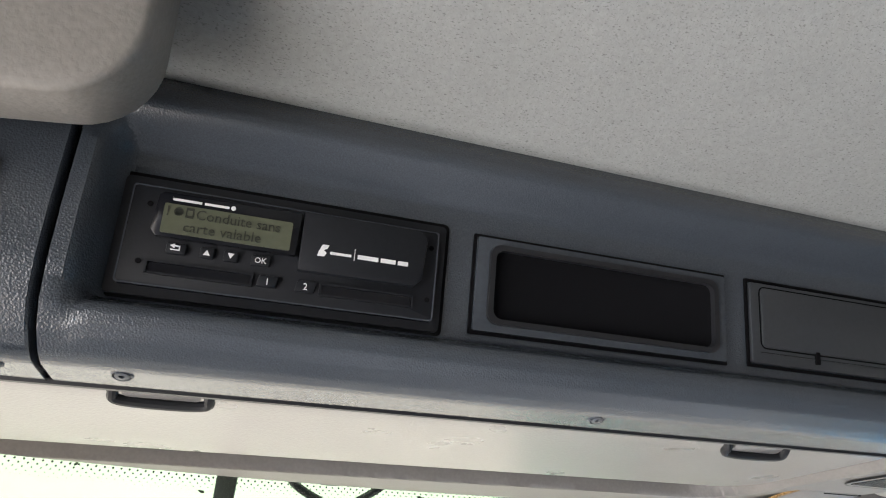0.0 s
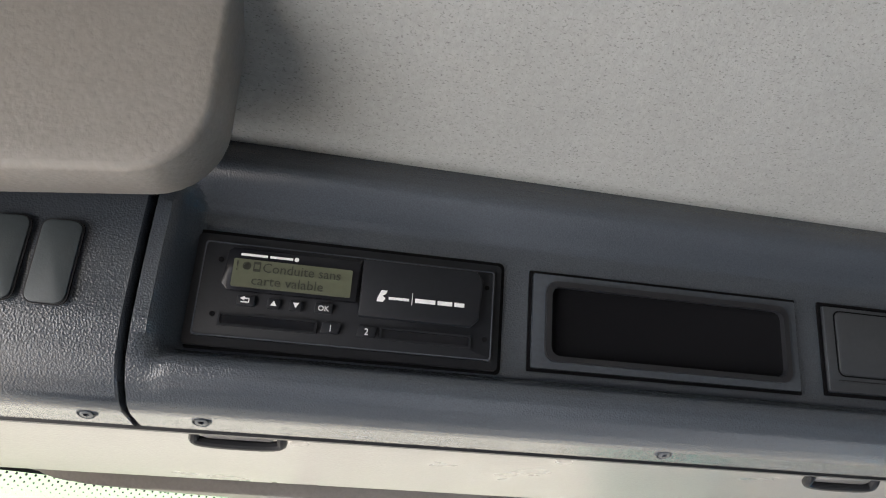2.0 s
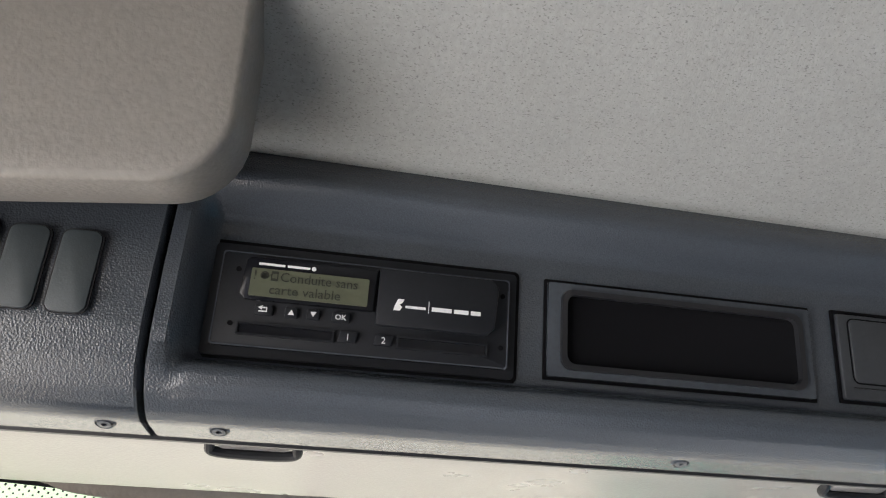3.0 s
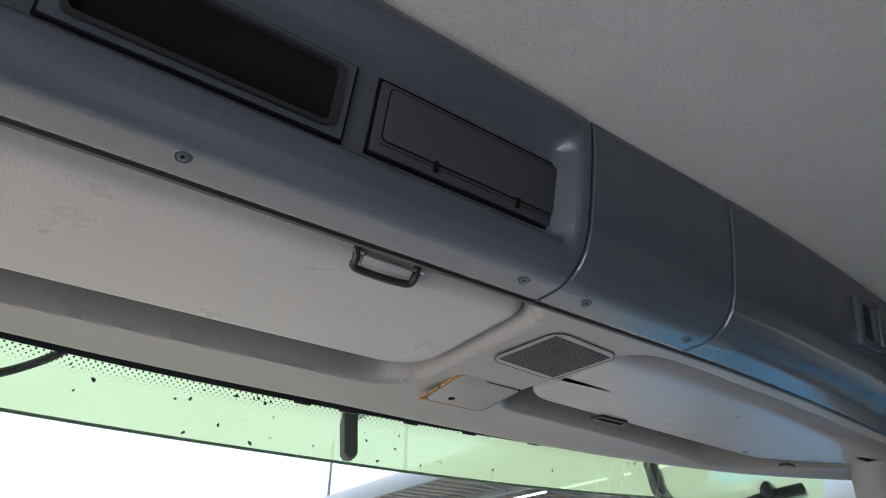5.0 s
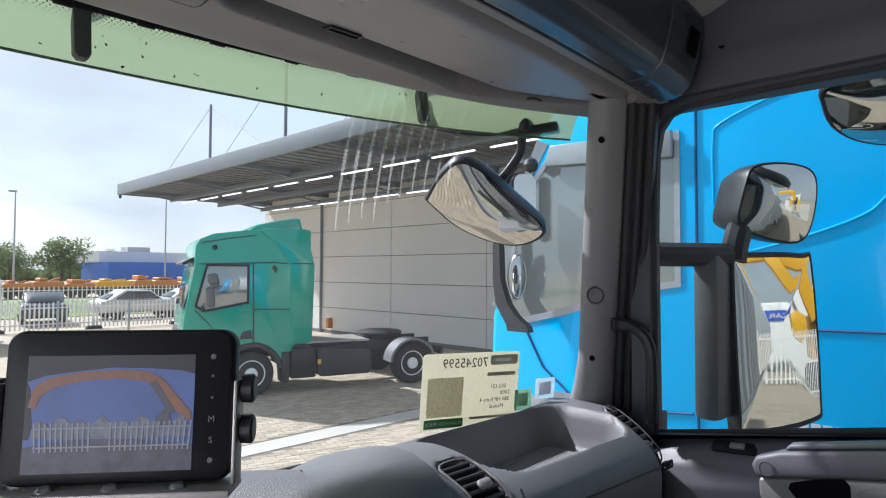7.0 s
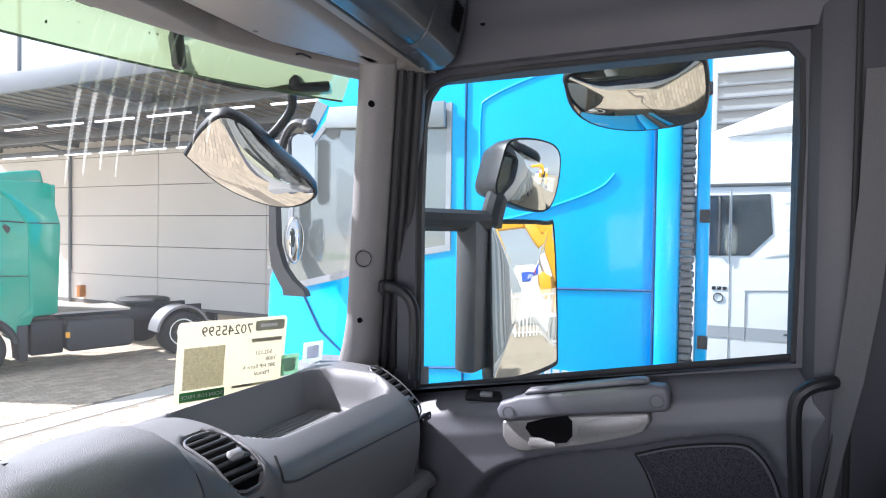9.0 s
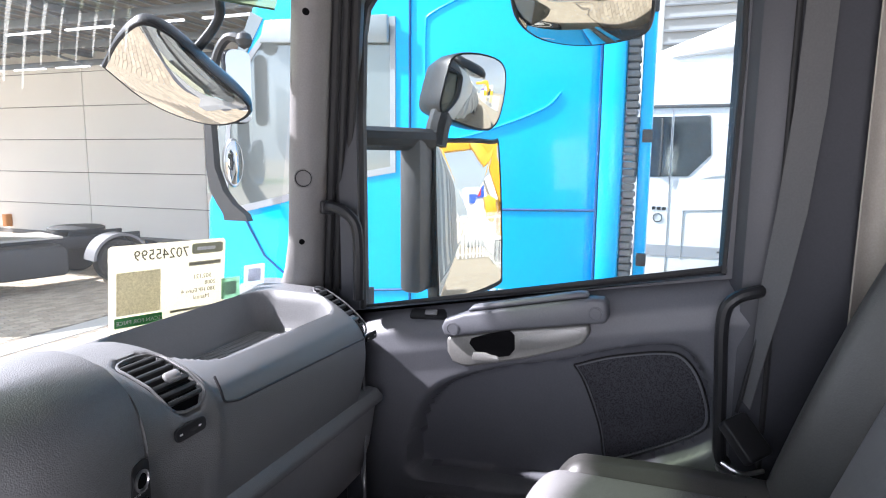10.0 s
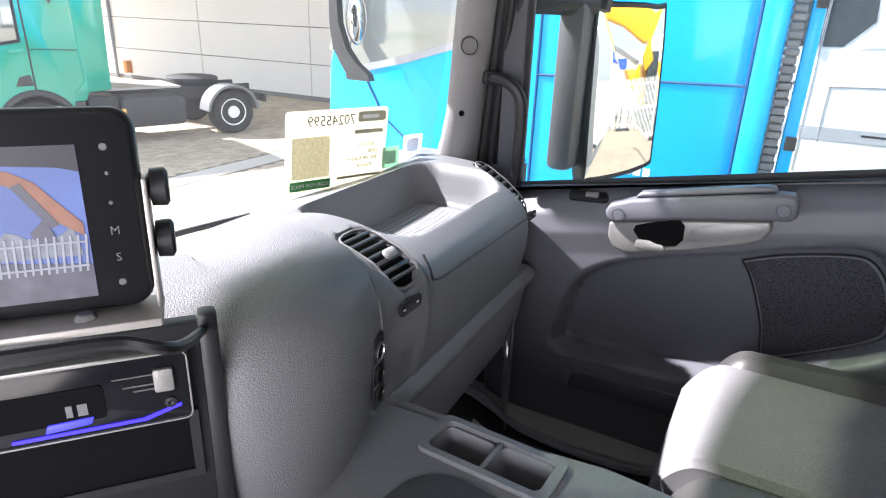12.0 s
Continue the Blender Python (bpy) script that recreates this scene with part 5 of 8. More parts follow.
# lower dash: pale strip and kick panel
SILL_DARK = mat("grey_kick_plastic", (0.27, 0.272, 0.285), 0.5, bump=0.3, bump_scale=700, vary=0.1)
low = thing("lower_dash_panel", "dark lower dashboard panel with a pale ledge", "panel", (0.65, 0.55, 0.5))
rows = []
for x in np.linspace(0.335, 1.035, 14):
    y, dz = y_front(x), drop(x) * 1.1
    rows.append([(x, y + 0.04, 0.690 - dz), (x, y + 0.016, 0.688 - dz), (x, y + 0.003, 0.676 - dz), (x, y + 0.001, 0.670 - dz), (x, y + 0.003, 0.662 - dz), (x, y + 0.018, 0.657 - dz)])
part("ledge", skin(rows), DASH, low, "pale grey ledge")
rows = []
for x in np.linspace(0.335, 1.035, 14):
    y, dz = y_front(x), drop(x) * 1.1
    rows.append([(x, y + 0.018, 0.664 - dz), (x, y + 0.022, 0.64 - dz), (x, y + 0.035, 0.56 - dz), (x, y + 0.06, 0.48 - dz), (x, y + 0.15, 0.40), (x, y + 0.3, 0.36)])
part("kick_panel", skin(rows), SILL_DARK, low)
for x, z in ((0.474, 0.655), (0.872, 0.628)):
    part("screw_hole", lathe([(0.0095, 0.0), (0.0085, 0.003), (0.0, 0.003)], 14, basis((x, y_front(x) + 0.0215, z - drop(x) * 0.3), (1, 0.1, 0), (0, -1, -0.1))), DARK_VOID, low)

# ---- driver-facing fascia, radio and monitor ----
FD = Vector((0.78, -0.62, 0)).normalized()
FN = Vector((-0.62, -0.78, 0)).normalized()
fo = Vector((0.104, 0.4795, 0.0))


def fas(s, z, d=0.0):
    """A pose on the fascia: s metres left of its right edge."""
    p = fo - FD * s + FN * d
    return basis((p.x, p.y, z), FD, FN)


fa = thing("dash_fascia", "black plastic fascia panel facing the driver", "fascia", tuple(fas(0.15, 0.6).translation))
part("surround", box(-0.30, 0, -0.36, 0.0, -0.012, 0.004, 0.003, 2, fas(0, 0.915)), BLACK, fa)
part("edge_trim", box(-0.002, 0.012, -0.36, 0.010, -0.010, 0.007, 0.004, 2, fas(0, 0.912)), BLACK, fa)
# solid block, coloured near-black to stand in for the pocket's dark inside
part("pocket", box(-0.205, -0.014, -0.115, -0.064, -0.002, 0.0055, 0.002, 2, fas(0, 0.905)), DARK_VOID, fa, "near-black block coloured as the shade of an open pocket")
part("pocket_rim", frame_ring([(-0.21, -0.12), (-0.008, -0.12), (-0.008, -0.060), (-0.21, -0.060)], [(-0.203, -0.113), (-0.015, -0.113), (-0.015, -0.066), (-0.203, -0.066)], 0.008, fas(0, 0.905)), BLACK, fa)
radio = thing("car_radio", "black car radio with a silver edge and blue lit keys", "radio", tuple(fas(0.1, 0.85).translation))
rm = fas(0.104, 0.872, 0.004)
part("body", slab(rrect(0.184, 0.054, 0.004), 0.010, rm, 0.002), GLOSS_BLACK, radio)
part("silver_edge", frame_ring(rrect(0.1865, 0.0565, 0.006), rrect(0.1840, 0.0540, 0.004), 0.011, rm), SILVER_DARK, radio)
part("display_window", slab(rrect(0.10, 0.026, 0.003), 0.0008, mshift(rm, -0.012, -0.002, 0.010)), DARK_VOID, radio)
part("display_glyph", join(bars(0.014, 0.018, -0.010, 0.009, mshift(rm, 0, 0, 0.011)), bars(0.021, 0.027, -0.010, 0.009, mshift(rm, 0, 0, 0.011))), mat("dim_glyph", (0.12, 0.12, 0.13), 0.5), radio)
part("maker_mark", slab([(0.014, 0.006), (0.032, 0.006), (0.032, 0.011), (0.014, 0.011)], 0.0005, mshift(rm, 0, 0, 0.0102)), PRINT_WHITE, radio)
part("print_line", join(*[bars(a, b, y, 0.0012, mshift(rm, 0, 0, 0.0102)) for a, b, y in ((0.044, 0.072, 0.012), (0.050, 0.070, 0.0045), (0.056, 0.070, 0.0005))]), mat("faint_print", (0.07, 0.07, 0.07), 0.6), radio)
part("usb_flap", slab(rrect(0.013, 0.018, 0.002), 0.004, mshift(rm, 0.0765, 0.008, 0.010), 0.001), SILVER, radio, "silver socket flap")
part("aux_socket", lathe([(0.0042, 0), (0.0042, 0.0015), (0.002, 0.0018), (0, 0.0005)], 14, mshift(rm, 0.079, -0.012, 0.010)), BLACK, radio)
part("light_strip", slab([(-0.02, -0.0215), (0.060, -0.0215), (0.078, -0.016), (0.086, -0.014), (0.086, -0.0165), (0.079, -0.0185), (0.062, -0.0240), (-0.02, -0.0240)], 0.0008, mshift(rm, 0, 0, 0.010)), glow("blue_key_light", (0.02, 0.012, 0.6), 1.0), radio, "blue lit line")
part("lit_key", slab([(0.004, -0.0215), (0.032, -0.0195), (0.034, -0.0145), (0.006, -0.0155)], 0.0022, mshift(rm, -0.004, 0.002, 0.010), 0.0006), glow("blue_key_face", (0.03, 0.03, 0.6), 0.8), radio, "blue lit call key")

mon = thing("monitor", "black reversing-camera monitor on a metal bracket", "monitor", (0.0, 0.52, 0.95))
mm = basis((-0.032, 0.456, 1.031), FD, FN + Vector((0, 0, 0.10))) @ Matrix.Diagonal((0.8, 0.8, 0.8, 1))
part("housing", slab(rrect(0.184, 0.126, 0.014, 6), 0.022, mshift(mm, 0, 0, -0.022), 0.005, 3), BLACK, mon)
part("bezel", slab(rrect(0.178, 0.120, 0.011, 6), 0.002, mm, 0.0008), mat("matt_black_bezel", (0.008, 0.008, 0.010), 0.4, spec=0.2), mon)
sc = part("screen", slab(rrect(0.132, 0.094, 0.001), 0.0006, mshift(mm, -0.006, -0.005, 0.002)), glow("screen_sky", (0.13, 0.21, 0.55), 0.10, 0.45, 30), mon, "lit screen with the rear camera picture")
sk = mshift(mm, -0.006, -0.005, 0.0027)
part("screen_vignette", join(slab([(-0.066, 0.026), (-0.052, 0.031), (-0.03, 0.034), (0.0, 0.037), (0.03, 0.036), (0.055, 0.034), (0.066, 0.031), (0.066, 0.047), (-0.066, 0.047)], 0.0002, sk), slab([(-0.066, 0.026), (-0.063, 0.02), (-0.060, -0.01), (-0.062, -0.02), (-0.066, -0.02)], 0.0002, sk)), glow("screen_dark", (0.02, 0.02, 0.03), 0.2), sc, "dark frame of the picture")
arch_o = [(-0.064, 0.006), (-0.060, 0.022), (-0.050, 0.029), (-0.020, 0.034), (0.010, 0.035), (0.030, 0.033), (0.042, 0.026), (0.052, 0.014), (0.064, 0.000)]
arch_i = [(0.064, -0.008), (0.050, 0.002), (0.042, 0.014), (0.028, 0.025), (0.008, 0.028), (-0.020, 0.027), (-0.046, 0.021), (-0.055, 0.014), (-0.058, 0.004)]
part("screen_machine", slab(arch_o + arch_i, 0.0002, mshift(sk, 0, 0, 0.0003)), glow("screen_orange", (0.38, 0.17, 0.11), 0.10, 0.4, 160), sc, "orange machine arm in the picture")
part("screen_ram", join(slab([(0.030, 0.024), (0.035, 0.026), (0.052, 0.000), (0.047, -0.002)], 0.0002, mshift(sk, 0, 0, 0.0006)), slab([(0.036, -0.004), (0.044, 0.004), (0.050, -0.010), (0.040, -0.013)], 0.0002, mshift(sk, 0, 0, 0.0006))), glow("screen_ram_grey", (0.06, 0.06, 0.08), 0.35), sc)
part("screen_foliage", slab([(-0.060, -0.014)] + [(-0.058 + 0.0058 * q, -0.006 + 0.003 * math.sin(q * 2.3) + 0.002 * math.sin(q * 5.1)) for q in range(21)] + [(0.062, -0.020), (-0.060, -0.020)], 0.0002, mshift(sk, 0, 0, 0.0001)), glow("screen_foliage_grey", (0.20, 0.22, 0.27), 0.17, 0.6, 250), sc)
part("screen_yard", slab([(-0.066, -0.047), (0.066, -0.047), (0.066, -0.026), (0.02, -0.021), (-0.03, -0.021), (-0.066, -0.026)], 0.0002, mshift(sk, 0, 0, 0.0002)), glow("screen_grey", (0.045, 0.045, 0.06), 0.5, 0.5, 120), sc)
fb = [slab([(x, -0.030), (x + 0.0013, -0.030), (x + 0.0013 + 0.00012 * (i - 13), -0.007), (x + 0.00012 * (i - 13), -0.007)], 0.0002, mshift(sk, 0, 0, 0.0008)) for i, x in enumerate(np.linspace(-0.057, 0.062, 30)) if i not in (11, 12, 13)]
fb.append(slab([(-0.058, -0.012), (0.064, -0.012), (0.064, -0.0108), (-0.058, -0.0108)], 0.0002, mshift(sk, 0, 0, 0.0009)))
fb.append(slab([(-0.058, -0.027), (0.064, -0.027), (0.064, -0.0258), (-0.058, -0.0258)], 0.0002, mshift(sk, 0, 0, 0.0009)))
part("screen_fence", join(*fb), glow("screen_fence_white", (0.40, 0.42, 0.50), 0.12, 0.3, 200), sc)
for z, txt in ((-0.014, "M"), (-0.031, "S")):
    words("key_print", txt, 0.0075, mat("grey_key_print", (0.11, 0.11, 0.11), 0.5), mon, mshift(mm, 0.0745, z, 0.0025), "CENTER")
for i, z in ((0, 0.040), (1, 0.024), (2, 0.006), (5, -0.045)):
    part("key_mark", lathe([(0.0024 if i in (0, 5) else 0.0013, 0), (0.0020 if i in (0, 5) else 0.0010, 0.0004)], 10, mshift(mm, 0.0745, z, 0.002)), mat("grey_key_dot", (0.09, 0.09, 0.09), 0.5), mon)
for z in (0.012, -0.022):
    for sx in (-1, 1):
        k = part("clamp_knob", lathe([(0.005, 0), (0.005, 0.003), (0.0098, 0.004), (0.0102, 0.011), (0.008, 0.0125), (0, 0.0125)], 12, basis(tuple((mm @ Matrix.Translation((sx * 0.092, z, -0.011))).translation), (0, 0, 1), FD * sx)), BLACK, mon, "black clamp knob")
part("bracket", join(box(-0.096, 0.096, -0.070, -0.064, -0.024, 0.026, 0.002, 2, mm), box(0.0925, 0.0955, -0.066, 0.02, -0.022, 0.006, 0.001, 2, mm), box(-0.0955, -0.0925, -0.066, 0.02, -0.022, 0.006, 0.001, 2, mm)), mat("pale_painted_bracket", (0.42, 0.40, 0.38), 0.45, metal=0.5), mon, "pale metal bracket")
for s in (-0.05, 0.0, 0.052):
    part("bolt", lathe([(0.0055, 0), (0.0055, 0.001), (0.0035, 0.003), (0, 0.0032)], 12, basis(tuple((mm @ Matrix.Translation((s, -0.064, 0.010))).translation), FD, (0, 0, 1))), STEEL, mon)
cable = solo("monitor_cable", tube(smooth_line([tuple((mm @ Matrix.Translation(p)).translation) for p in ((-0.10, -0.085, 0.03), (-0.03, -0.074, 0.034), (0.03, -0.074, 0.030), (0.07, -0.078, 0.022), (0.10, -0.092, 0.010))] + [(0.106, 0.480, 0.905)], 6), 0.0036, 8), BLACK, "black monitor cable lying on the dashboard edge", "cable")

# dark suction-cup holder beside the monitor
hold = thing("device_holder", "black phone holder clamp on the dashboard", "phone holder", (-0.12, 0.70, 0.95))
hm2 = basis((-0.152, 0.655, 1.050), FD, FN + Vector((0, 0, 0.25)))
part("cradle", slab(rrect(0.085, 0.066, 0.020, 6), 0.012, mshift(hm2, 0, 0, -0.012), 0.004), GLOSS_BLACK, hold)
part("arm", tube(smooth_line([(-0.142, 0.67, 1.045), (-0.135, 0.70, 1.00), (-0.13, 0.72, 0.89)], 4), 0.008, 8), BLACK, hold)
part("jaw", box(0.036, 0.050, -0.070, 0.012, -0.014, 0.018, 0.004, 2, hm2 @ pose(0, 0, 0, 0, 0, -32)), BLACK, hold)

# ---- tunnel console with cup holders ----
tun = thing("tunnel_console", "grey plastic engine tunnel console with cup holders", "console", (0.25, 0.2, 0.6))
CZ = 0.698
part("body", join(box(-0.35, 0.294, -0.30, 0.55, 0.30, CZ - 0.004, 0.006, 2), box(0.294, 0.353, -0.30, 0.268, 0.30, CZ - 0.004), box(0.294, 0.353, 0.403, 0.55, 0.30, CZ - 0.004), box(0.353, 0.372, -0.30, 0.55, 0.30, CZ - 0.004, 0.006, 2)), DASH_DARK, tun)
part("top_plate", frame_ring([(0.02, 0.20), (0.365, 0.14), (0.372, 0.226), (0.352, 0.40), (0.345, 0.52), (0.24, 0.52), (0.05, 0.42)], [(0.297, 0.270), (0.352, 0.269), (0.351, 0.30), (0.3485, 0.401), (0.335, 0.402), (0.305, 0.402), (0.294, 0.39)], 0.004, pose(0, 0, CZ - 0.004)), DASH, tun, "grey top plate")
part("rear_plate", slab([(0.0, -0.28), (0.366, -0.28), (0.370, 0.10), (0.364, 0.134), (0.02, 0.193)], 0.004, pose(0, 0, CZ - 0.004), 0.002), DASH, tun)
ct = part("cup_tray", frame_ring(rrect(0.066, 0.150, 0.012), rrect(0.050, 0.128, 0.008), 0.006, pose(0.325, 0.335, CZ, 0, 0, -3)), DASH, tun, "raised cup holder frame")
for y, h in ((0.367, 0.056), (0.302, 0.054)):
    wm = pose(0.3235, y, CZ + 0.001, 0, 0, -3)
    ww = skin([[tuple(wm @ Vector((a * k, b * k, z))) for a, b in rrect(0.047, h + 0.004, 0.008)] for k, z in ((1.0, 0.0), (0.97, -0.006), (0.90, -0.045), (0.80, -0.048))], closed=True)
    cap_ends(ww)
    ww.faces.ensure_lookup_table()
    top = [f for f in ww.faces if len(f.verts) > 4 and f.calc_center_median().z > CZ - 0.01]
    bmesh.ops.delete(ww, geom=top, context="FACES_ONLY")
    part("cup_well", ww, DASH_DARK, ct, "dark square cup well")
part("divider", box(-0.024, 0.024, -0.003, 0.003, 0, 0.004, 0.001, 2, pose(0.3245, 0.334, CZ, 0, 0, -3)), DASH, ct)
part("rubber_inlay", slab(rrect(0.17, 0.17, 0.05, 8), 0.003, pose(0.19, 0.315, CZ - 0.0002, 0, 0, -8), 0.001), mat("pimpled_black_rubber", (0.05, 0.05, 0.052), 0.7, bump=1.0, bump_scale=330, cells=True), tun, "pimpled rubber inlay")

# ---- storage box beside the seat ----
sb = thing("centre_storage_box", "grey plastic storage box with a raised rim between the seats", "storage box", (0.1, -0.3, 0.7))
part("shell", slab([(-0.12, -0.62), (0.345, -0.62), (0.345, -0.19), (0.335, -0.08), (0.318, -0.015), (0.295, 0.012), (0.255, 0.024), (-0.12, 0.03)], 0.135, pose(0, 0, CZ + 0.0005), 0.012, 4), DASH, sb)
o = [(-0.10, -0.60), (0.335, -0.60), (0.335, -0.19), (0.325, -0.08), (0.308, -0.02), (0.288, 0.004), (0.25, 0.015), (-0.10, 0.02)]
i_ = [(-0.08, -0.58), (0.318, -0.58), (0.317, -0.19), (0.308, -0.09), (0.294, -0.035), (0.275, -0.016), (0.245, -0.010), (-0.08, -0.006)]
part("rim", frame_ring(o, i_, 0.012, pose(0, 0, CZ + 0.134)), DASH, sb, "raised rounded rim")
part("inlay", slab(i_, 0.002, pose(0, 0, CZ + 0.136)), DOOR_LOW, sb, "dark worn tray floor")
part("stain", slab([(0.215 + 0.022 * math.cos(a) * (1 + 0.3 * math.sin(5 * a)), -0.10 + 0.018 * math.sin(a) * (1 + 0.25 * math.cos(7 * a))) for a in np.linspace(0, 6.28, 30)[:-1]], 0.0006, pose(0, 0, CZ + 0.138)), RUST, sb, "pale brown stain")

# ---- passenger seat ----
seat = thing("passenger_seat", "grey fabric and black leatherette passenger seat", "seat", (0.76, -0.1, FLOOR))


def cushion(x0, x1, y0, y1, zt, zb, nx_, ny_, rim, dome=0.012, front=0.05):
    """A soft pad: domed top with rounded borders, closed below."""
    bm = bmesh.new()
    rows = []
    for i in range(nx_ + 1):
        u = i / nx_
        row = []
        for j in range(ny_ + 1):
            v = j / ny_
            ex = min(u, 1 - u) * (x1 - x0)
            ey = (1 - v) * (y1 - y0)
            z = zt + dome * math.sin(math.pi * u) * math.sin(math.pi * min(1, v + 0.1))
            z -= rim * (1 - min(1, ex / rim)) ** 2 * 0.9
            z -= front * (1 - min(1, ey / front)) ** 2.2
            row.append(bm.verts.new((x0 + (x1 - x0) * u, y0 + (y1 - y0) * v, z)))
        rows.append(row)
    for a, b in zip(rows, rows[1:]):
        for j in range(ny_):
            bm.faces.new((a[j], b[j], b[j + 1], a[j + 1]))
    r = bmesh.ops.extrude_edge_only(bm, edges=[e for e in bm.edges if len(e.link_faces) == 1])
    vs = [v for v in r["geom"] if isinstance(v, bmesh.types.BMVert)]
    for v in vs:
        v.co.z = zb
    bmesh.ops.holes_fill(bm, edges=[e for e in bm.edges if len(e.link_faces) == 1], sides=0)
    return bm


part("seat_cushion", cushion(0.605, 0.905, -0.30, 0.205, 0.578, 0.46, 36, 60, 0.014, 0.010, 0.07), FABRIC, seat, "grey speckled fabric cushion")
part("side_bolster", cushion(0.895, 0.985, -0.31, 0.165, 0.585, 0.46, 24, 50, 0.035, 0.008, 0.06), LEATHER, seat, "black leatherette bolster")
part("side_bolster", cushion(0.515, 0.617, -0.31, 0.175, 0.572, 0.44, 24, 50, 0.035, 0.008, 0.06), LEATHER, seat, "black leatherette bolster")
part("cushion_seam", tube([(0.612, -0.145, 0.583), (0.75, -0.147, 0.5895), (0.90, -0.150, 0.583)], 0.0022, 6), BLACK, seat)
part("stitching", tube(smooth_line([(0.53, 0.160, 0.52), (0.58, 0.182, 0.525), (0.62, 0.195, 0.525)], 5), 0.002, 6), BLACK, seat)
part("base", box(0.56, 0.95, -0.32, 0.14, FLOOR, 0.47, 0.02), BLACK, seat, "black seat plinth")
lean = radians(20)
back_m = Matrix(((-1, 0, 0, 0), (0, -math.sin(lean), math.cos(lean), -0.235), (0, math.cos(lean), math.sin(lean), 0.56), (0, 0, 0, 1)))
b1 = cushion(-0.885, -0.625, 0.0, 0.70, 0.0, -0.09, 16, 26, 0.012, 0.012, 0.05)
b2 = cushion(-1.005, -0.868, -0.03, 0.68, 0.052, -0.09, 16, 26, 0.065, 0.016, 0.08)
b3 = cushion(-0.640, -0.515, -0.03, 0.68, 0.048, -0.09, 16, 26, 0.06, 0.014, 0.08)
for b, mt, nm, lb in ((b1, FABRIC, "backrest", "grey speckled fabric backrest"), (b2, LEATHER, "back_bolster", "black leatherette bolster"), (b3, LEATHER, "back_bolster", "black leatherette bolster")):
    b.transform(back_m @ Matrix.Diagonal((1, 1, 1, 1)))
    part(nm, b, mt, seat, lb)
part("back_seam", tube([tuple((back_m @ Matrix.Translation((-x, 0.37, 0.013))).translation) for x in (0.63, 0.755, 0.88)], 0.0022, 6), BLACK, seat)
part("bolster_stitch", tube([tuple((back_m @ Matrix.Translation((-0.535, y, 0.018))).translation) for y in np.linspace(0, 0.64, 8)], 0.002, 6), mat("pale_thread", (0.25, 0.25, 0.26), 0.8), seat)

# ---- door step with ribbed tread plate ----
SILL_GREY = mat("pale_sill_plastic", (0.36, 0.355, 0.35), 0.5, vary=0.12)
stp = thing("door_step", "dark door step with a ribbed silver tread plate", "step", (1.0, 0.5, 0.2), kind="structure")
part("sill_lip", tube(smooth_line([(1.075, 0.80, 0.235), (1.06, 0.68, 0.232), (1.00, 0.56, 0.225), (0.985, 0.42, 0.22), (1.0, 0.28, 0.215), (1.05, 0.12, 0.215)], 6), 0.010, 8), DASH_DARK, stp)
part("sill_top", slab([(1.09, 0.78), (1.07, 0.70), (1.012, 0.565), (0.998, 0.42), (1.012, 0.29), (1.06, 0.10), (1.12, 0.05), (1.12, 0.80)][::-1], 0.02, pose(0, 0, 0.205), 0.003), SILL_GREY, stp, "pale grey step edge")
for i in range(5):
    o = 0.010 * i
    part("tread_rib", tube([(1.005 - o, 0.665 - o * 0.4, 0.19), (0.968 - o, 0.585 - o * 0.1, 0.19), (0.955 - o, 0.50, 0.188)], 0.0036, 6), RIM, stp, "pale tread rib")
for i in range(4):
    part("tread_rib", tube([(0.962 - 0.009 * i, 0.40, 0.188), (0.972 - 0.009 * i, 0.30, 0.188)], 0.003, 6), DASH_DARK, stp)

# ---- sign and stickers on the windscreen ----
sign = thing("price_sign", "white card price sign on the windscreen, seen from behind", "sign", (0.84, 0.93, 0.85))
tl, tr_, br, bl = Vector((0.725, 0.960, 0.951)), Vector((0.942, 0.878, 0.935)), Vector((0.948, 0.896, 0.782)), Vector((0.725, 0.984, 0.772))
cen = (tl + tr_ + br + bl) / 4
sx = ((tr_ + br) / 2 - (tl + bl) / 2)
sw = sx.length
nrm = sx.cross(tl - bl).normalized()
if nrm.y > 0:
    nrm = -nrm
sm = basis(tuple(cen), sx, nrm)
sh = ((tl - bl).length + (tr_ - br).length) / 2
part("card", slab(rrect(sw, sh, 0.008), 0.0012, mshift(sm, 0, 0, -0.0012)), PAPER, sign)
sz = 0.0003
words("sign_text", "70245599", 0.030, SIGN_INK, sign, mshift(sm, sw / 2 - 0.080, sh / 2 - 0.032, sz), "LEFT", mirrored=True, wide=0.92)
part("logo_block", slab(rrect(0.068, 0.022, 0.005), 0.0004, mshift(sm, sw / 2 - 0.040, sh / 2 - 0.018, sz)), translucent(mat("dark_olive_print", (0.46, 0.47, 0.38), 0.7), 0.5), sign, "dark olive logo block")
part("logo_bar", slab(rrect(0.040, 0.007, 0.002), 0.0004, mshift(sm, sw / 2 - 0.043, sh / 2 - 0.018, sz + 0.0004)), PRINT_WHITE, sign)
part("model_bar", bars(sw / 2 - 0.080, sw / 2 - 0.010, sh / 2 - 0.054, 0.0085, mshift(sm, 0, 0, sz)), GREY_INK, sign)
for i, txt in enumerate(("502.121", "2008", "380 HP Euro 4", "Manual")):
    words("sign_text", txt, 0.0125, SIGN_INK, sign, mshift(sm, sw / 2 - (0.030, 0.020, 0.020, 0.034)[i], sh / 2 - 0.082 - 0.0150 * i, sz), "LEFT", mirrored=True)
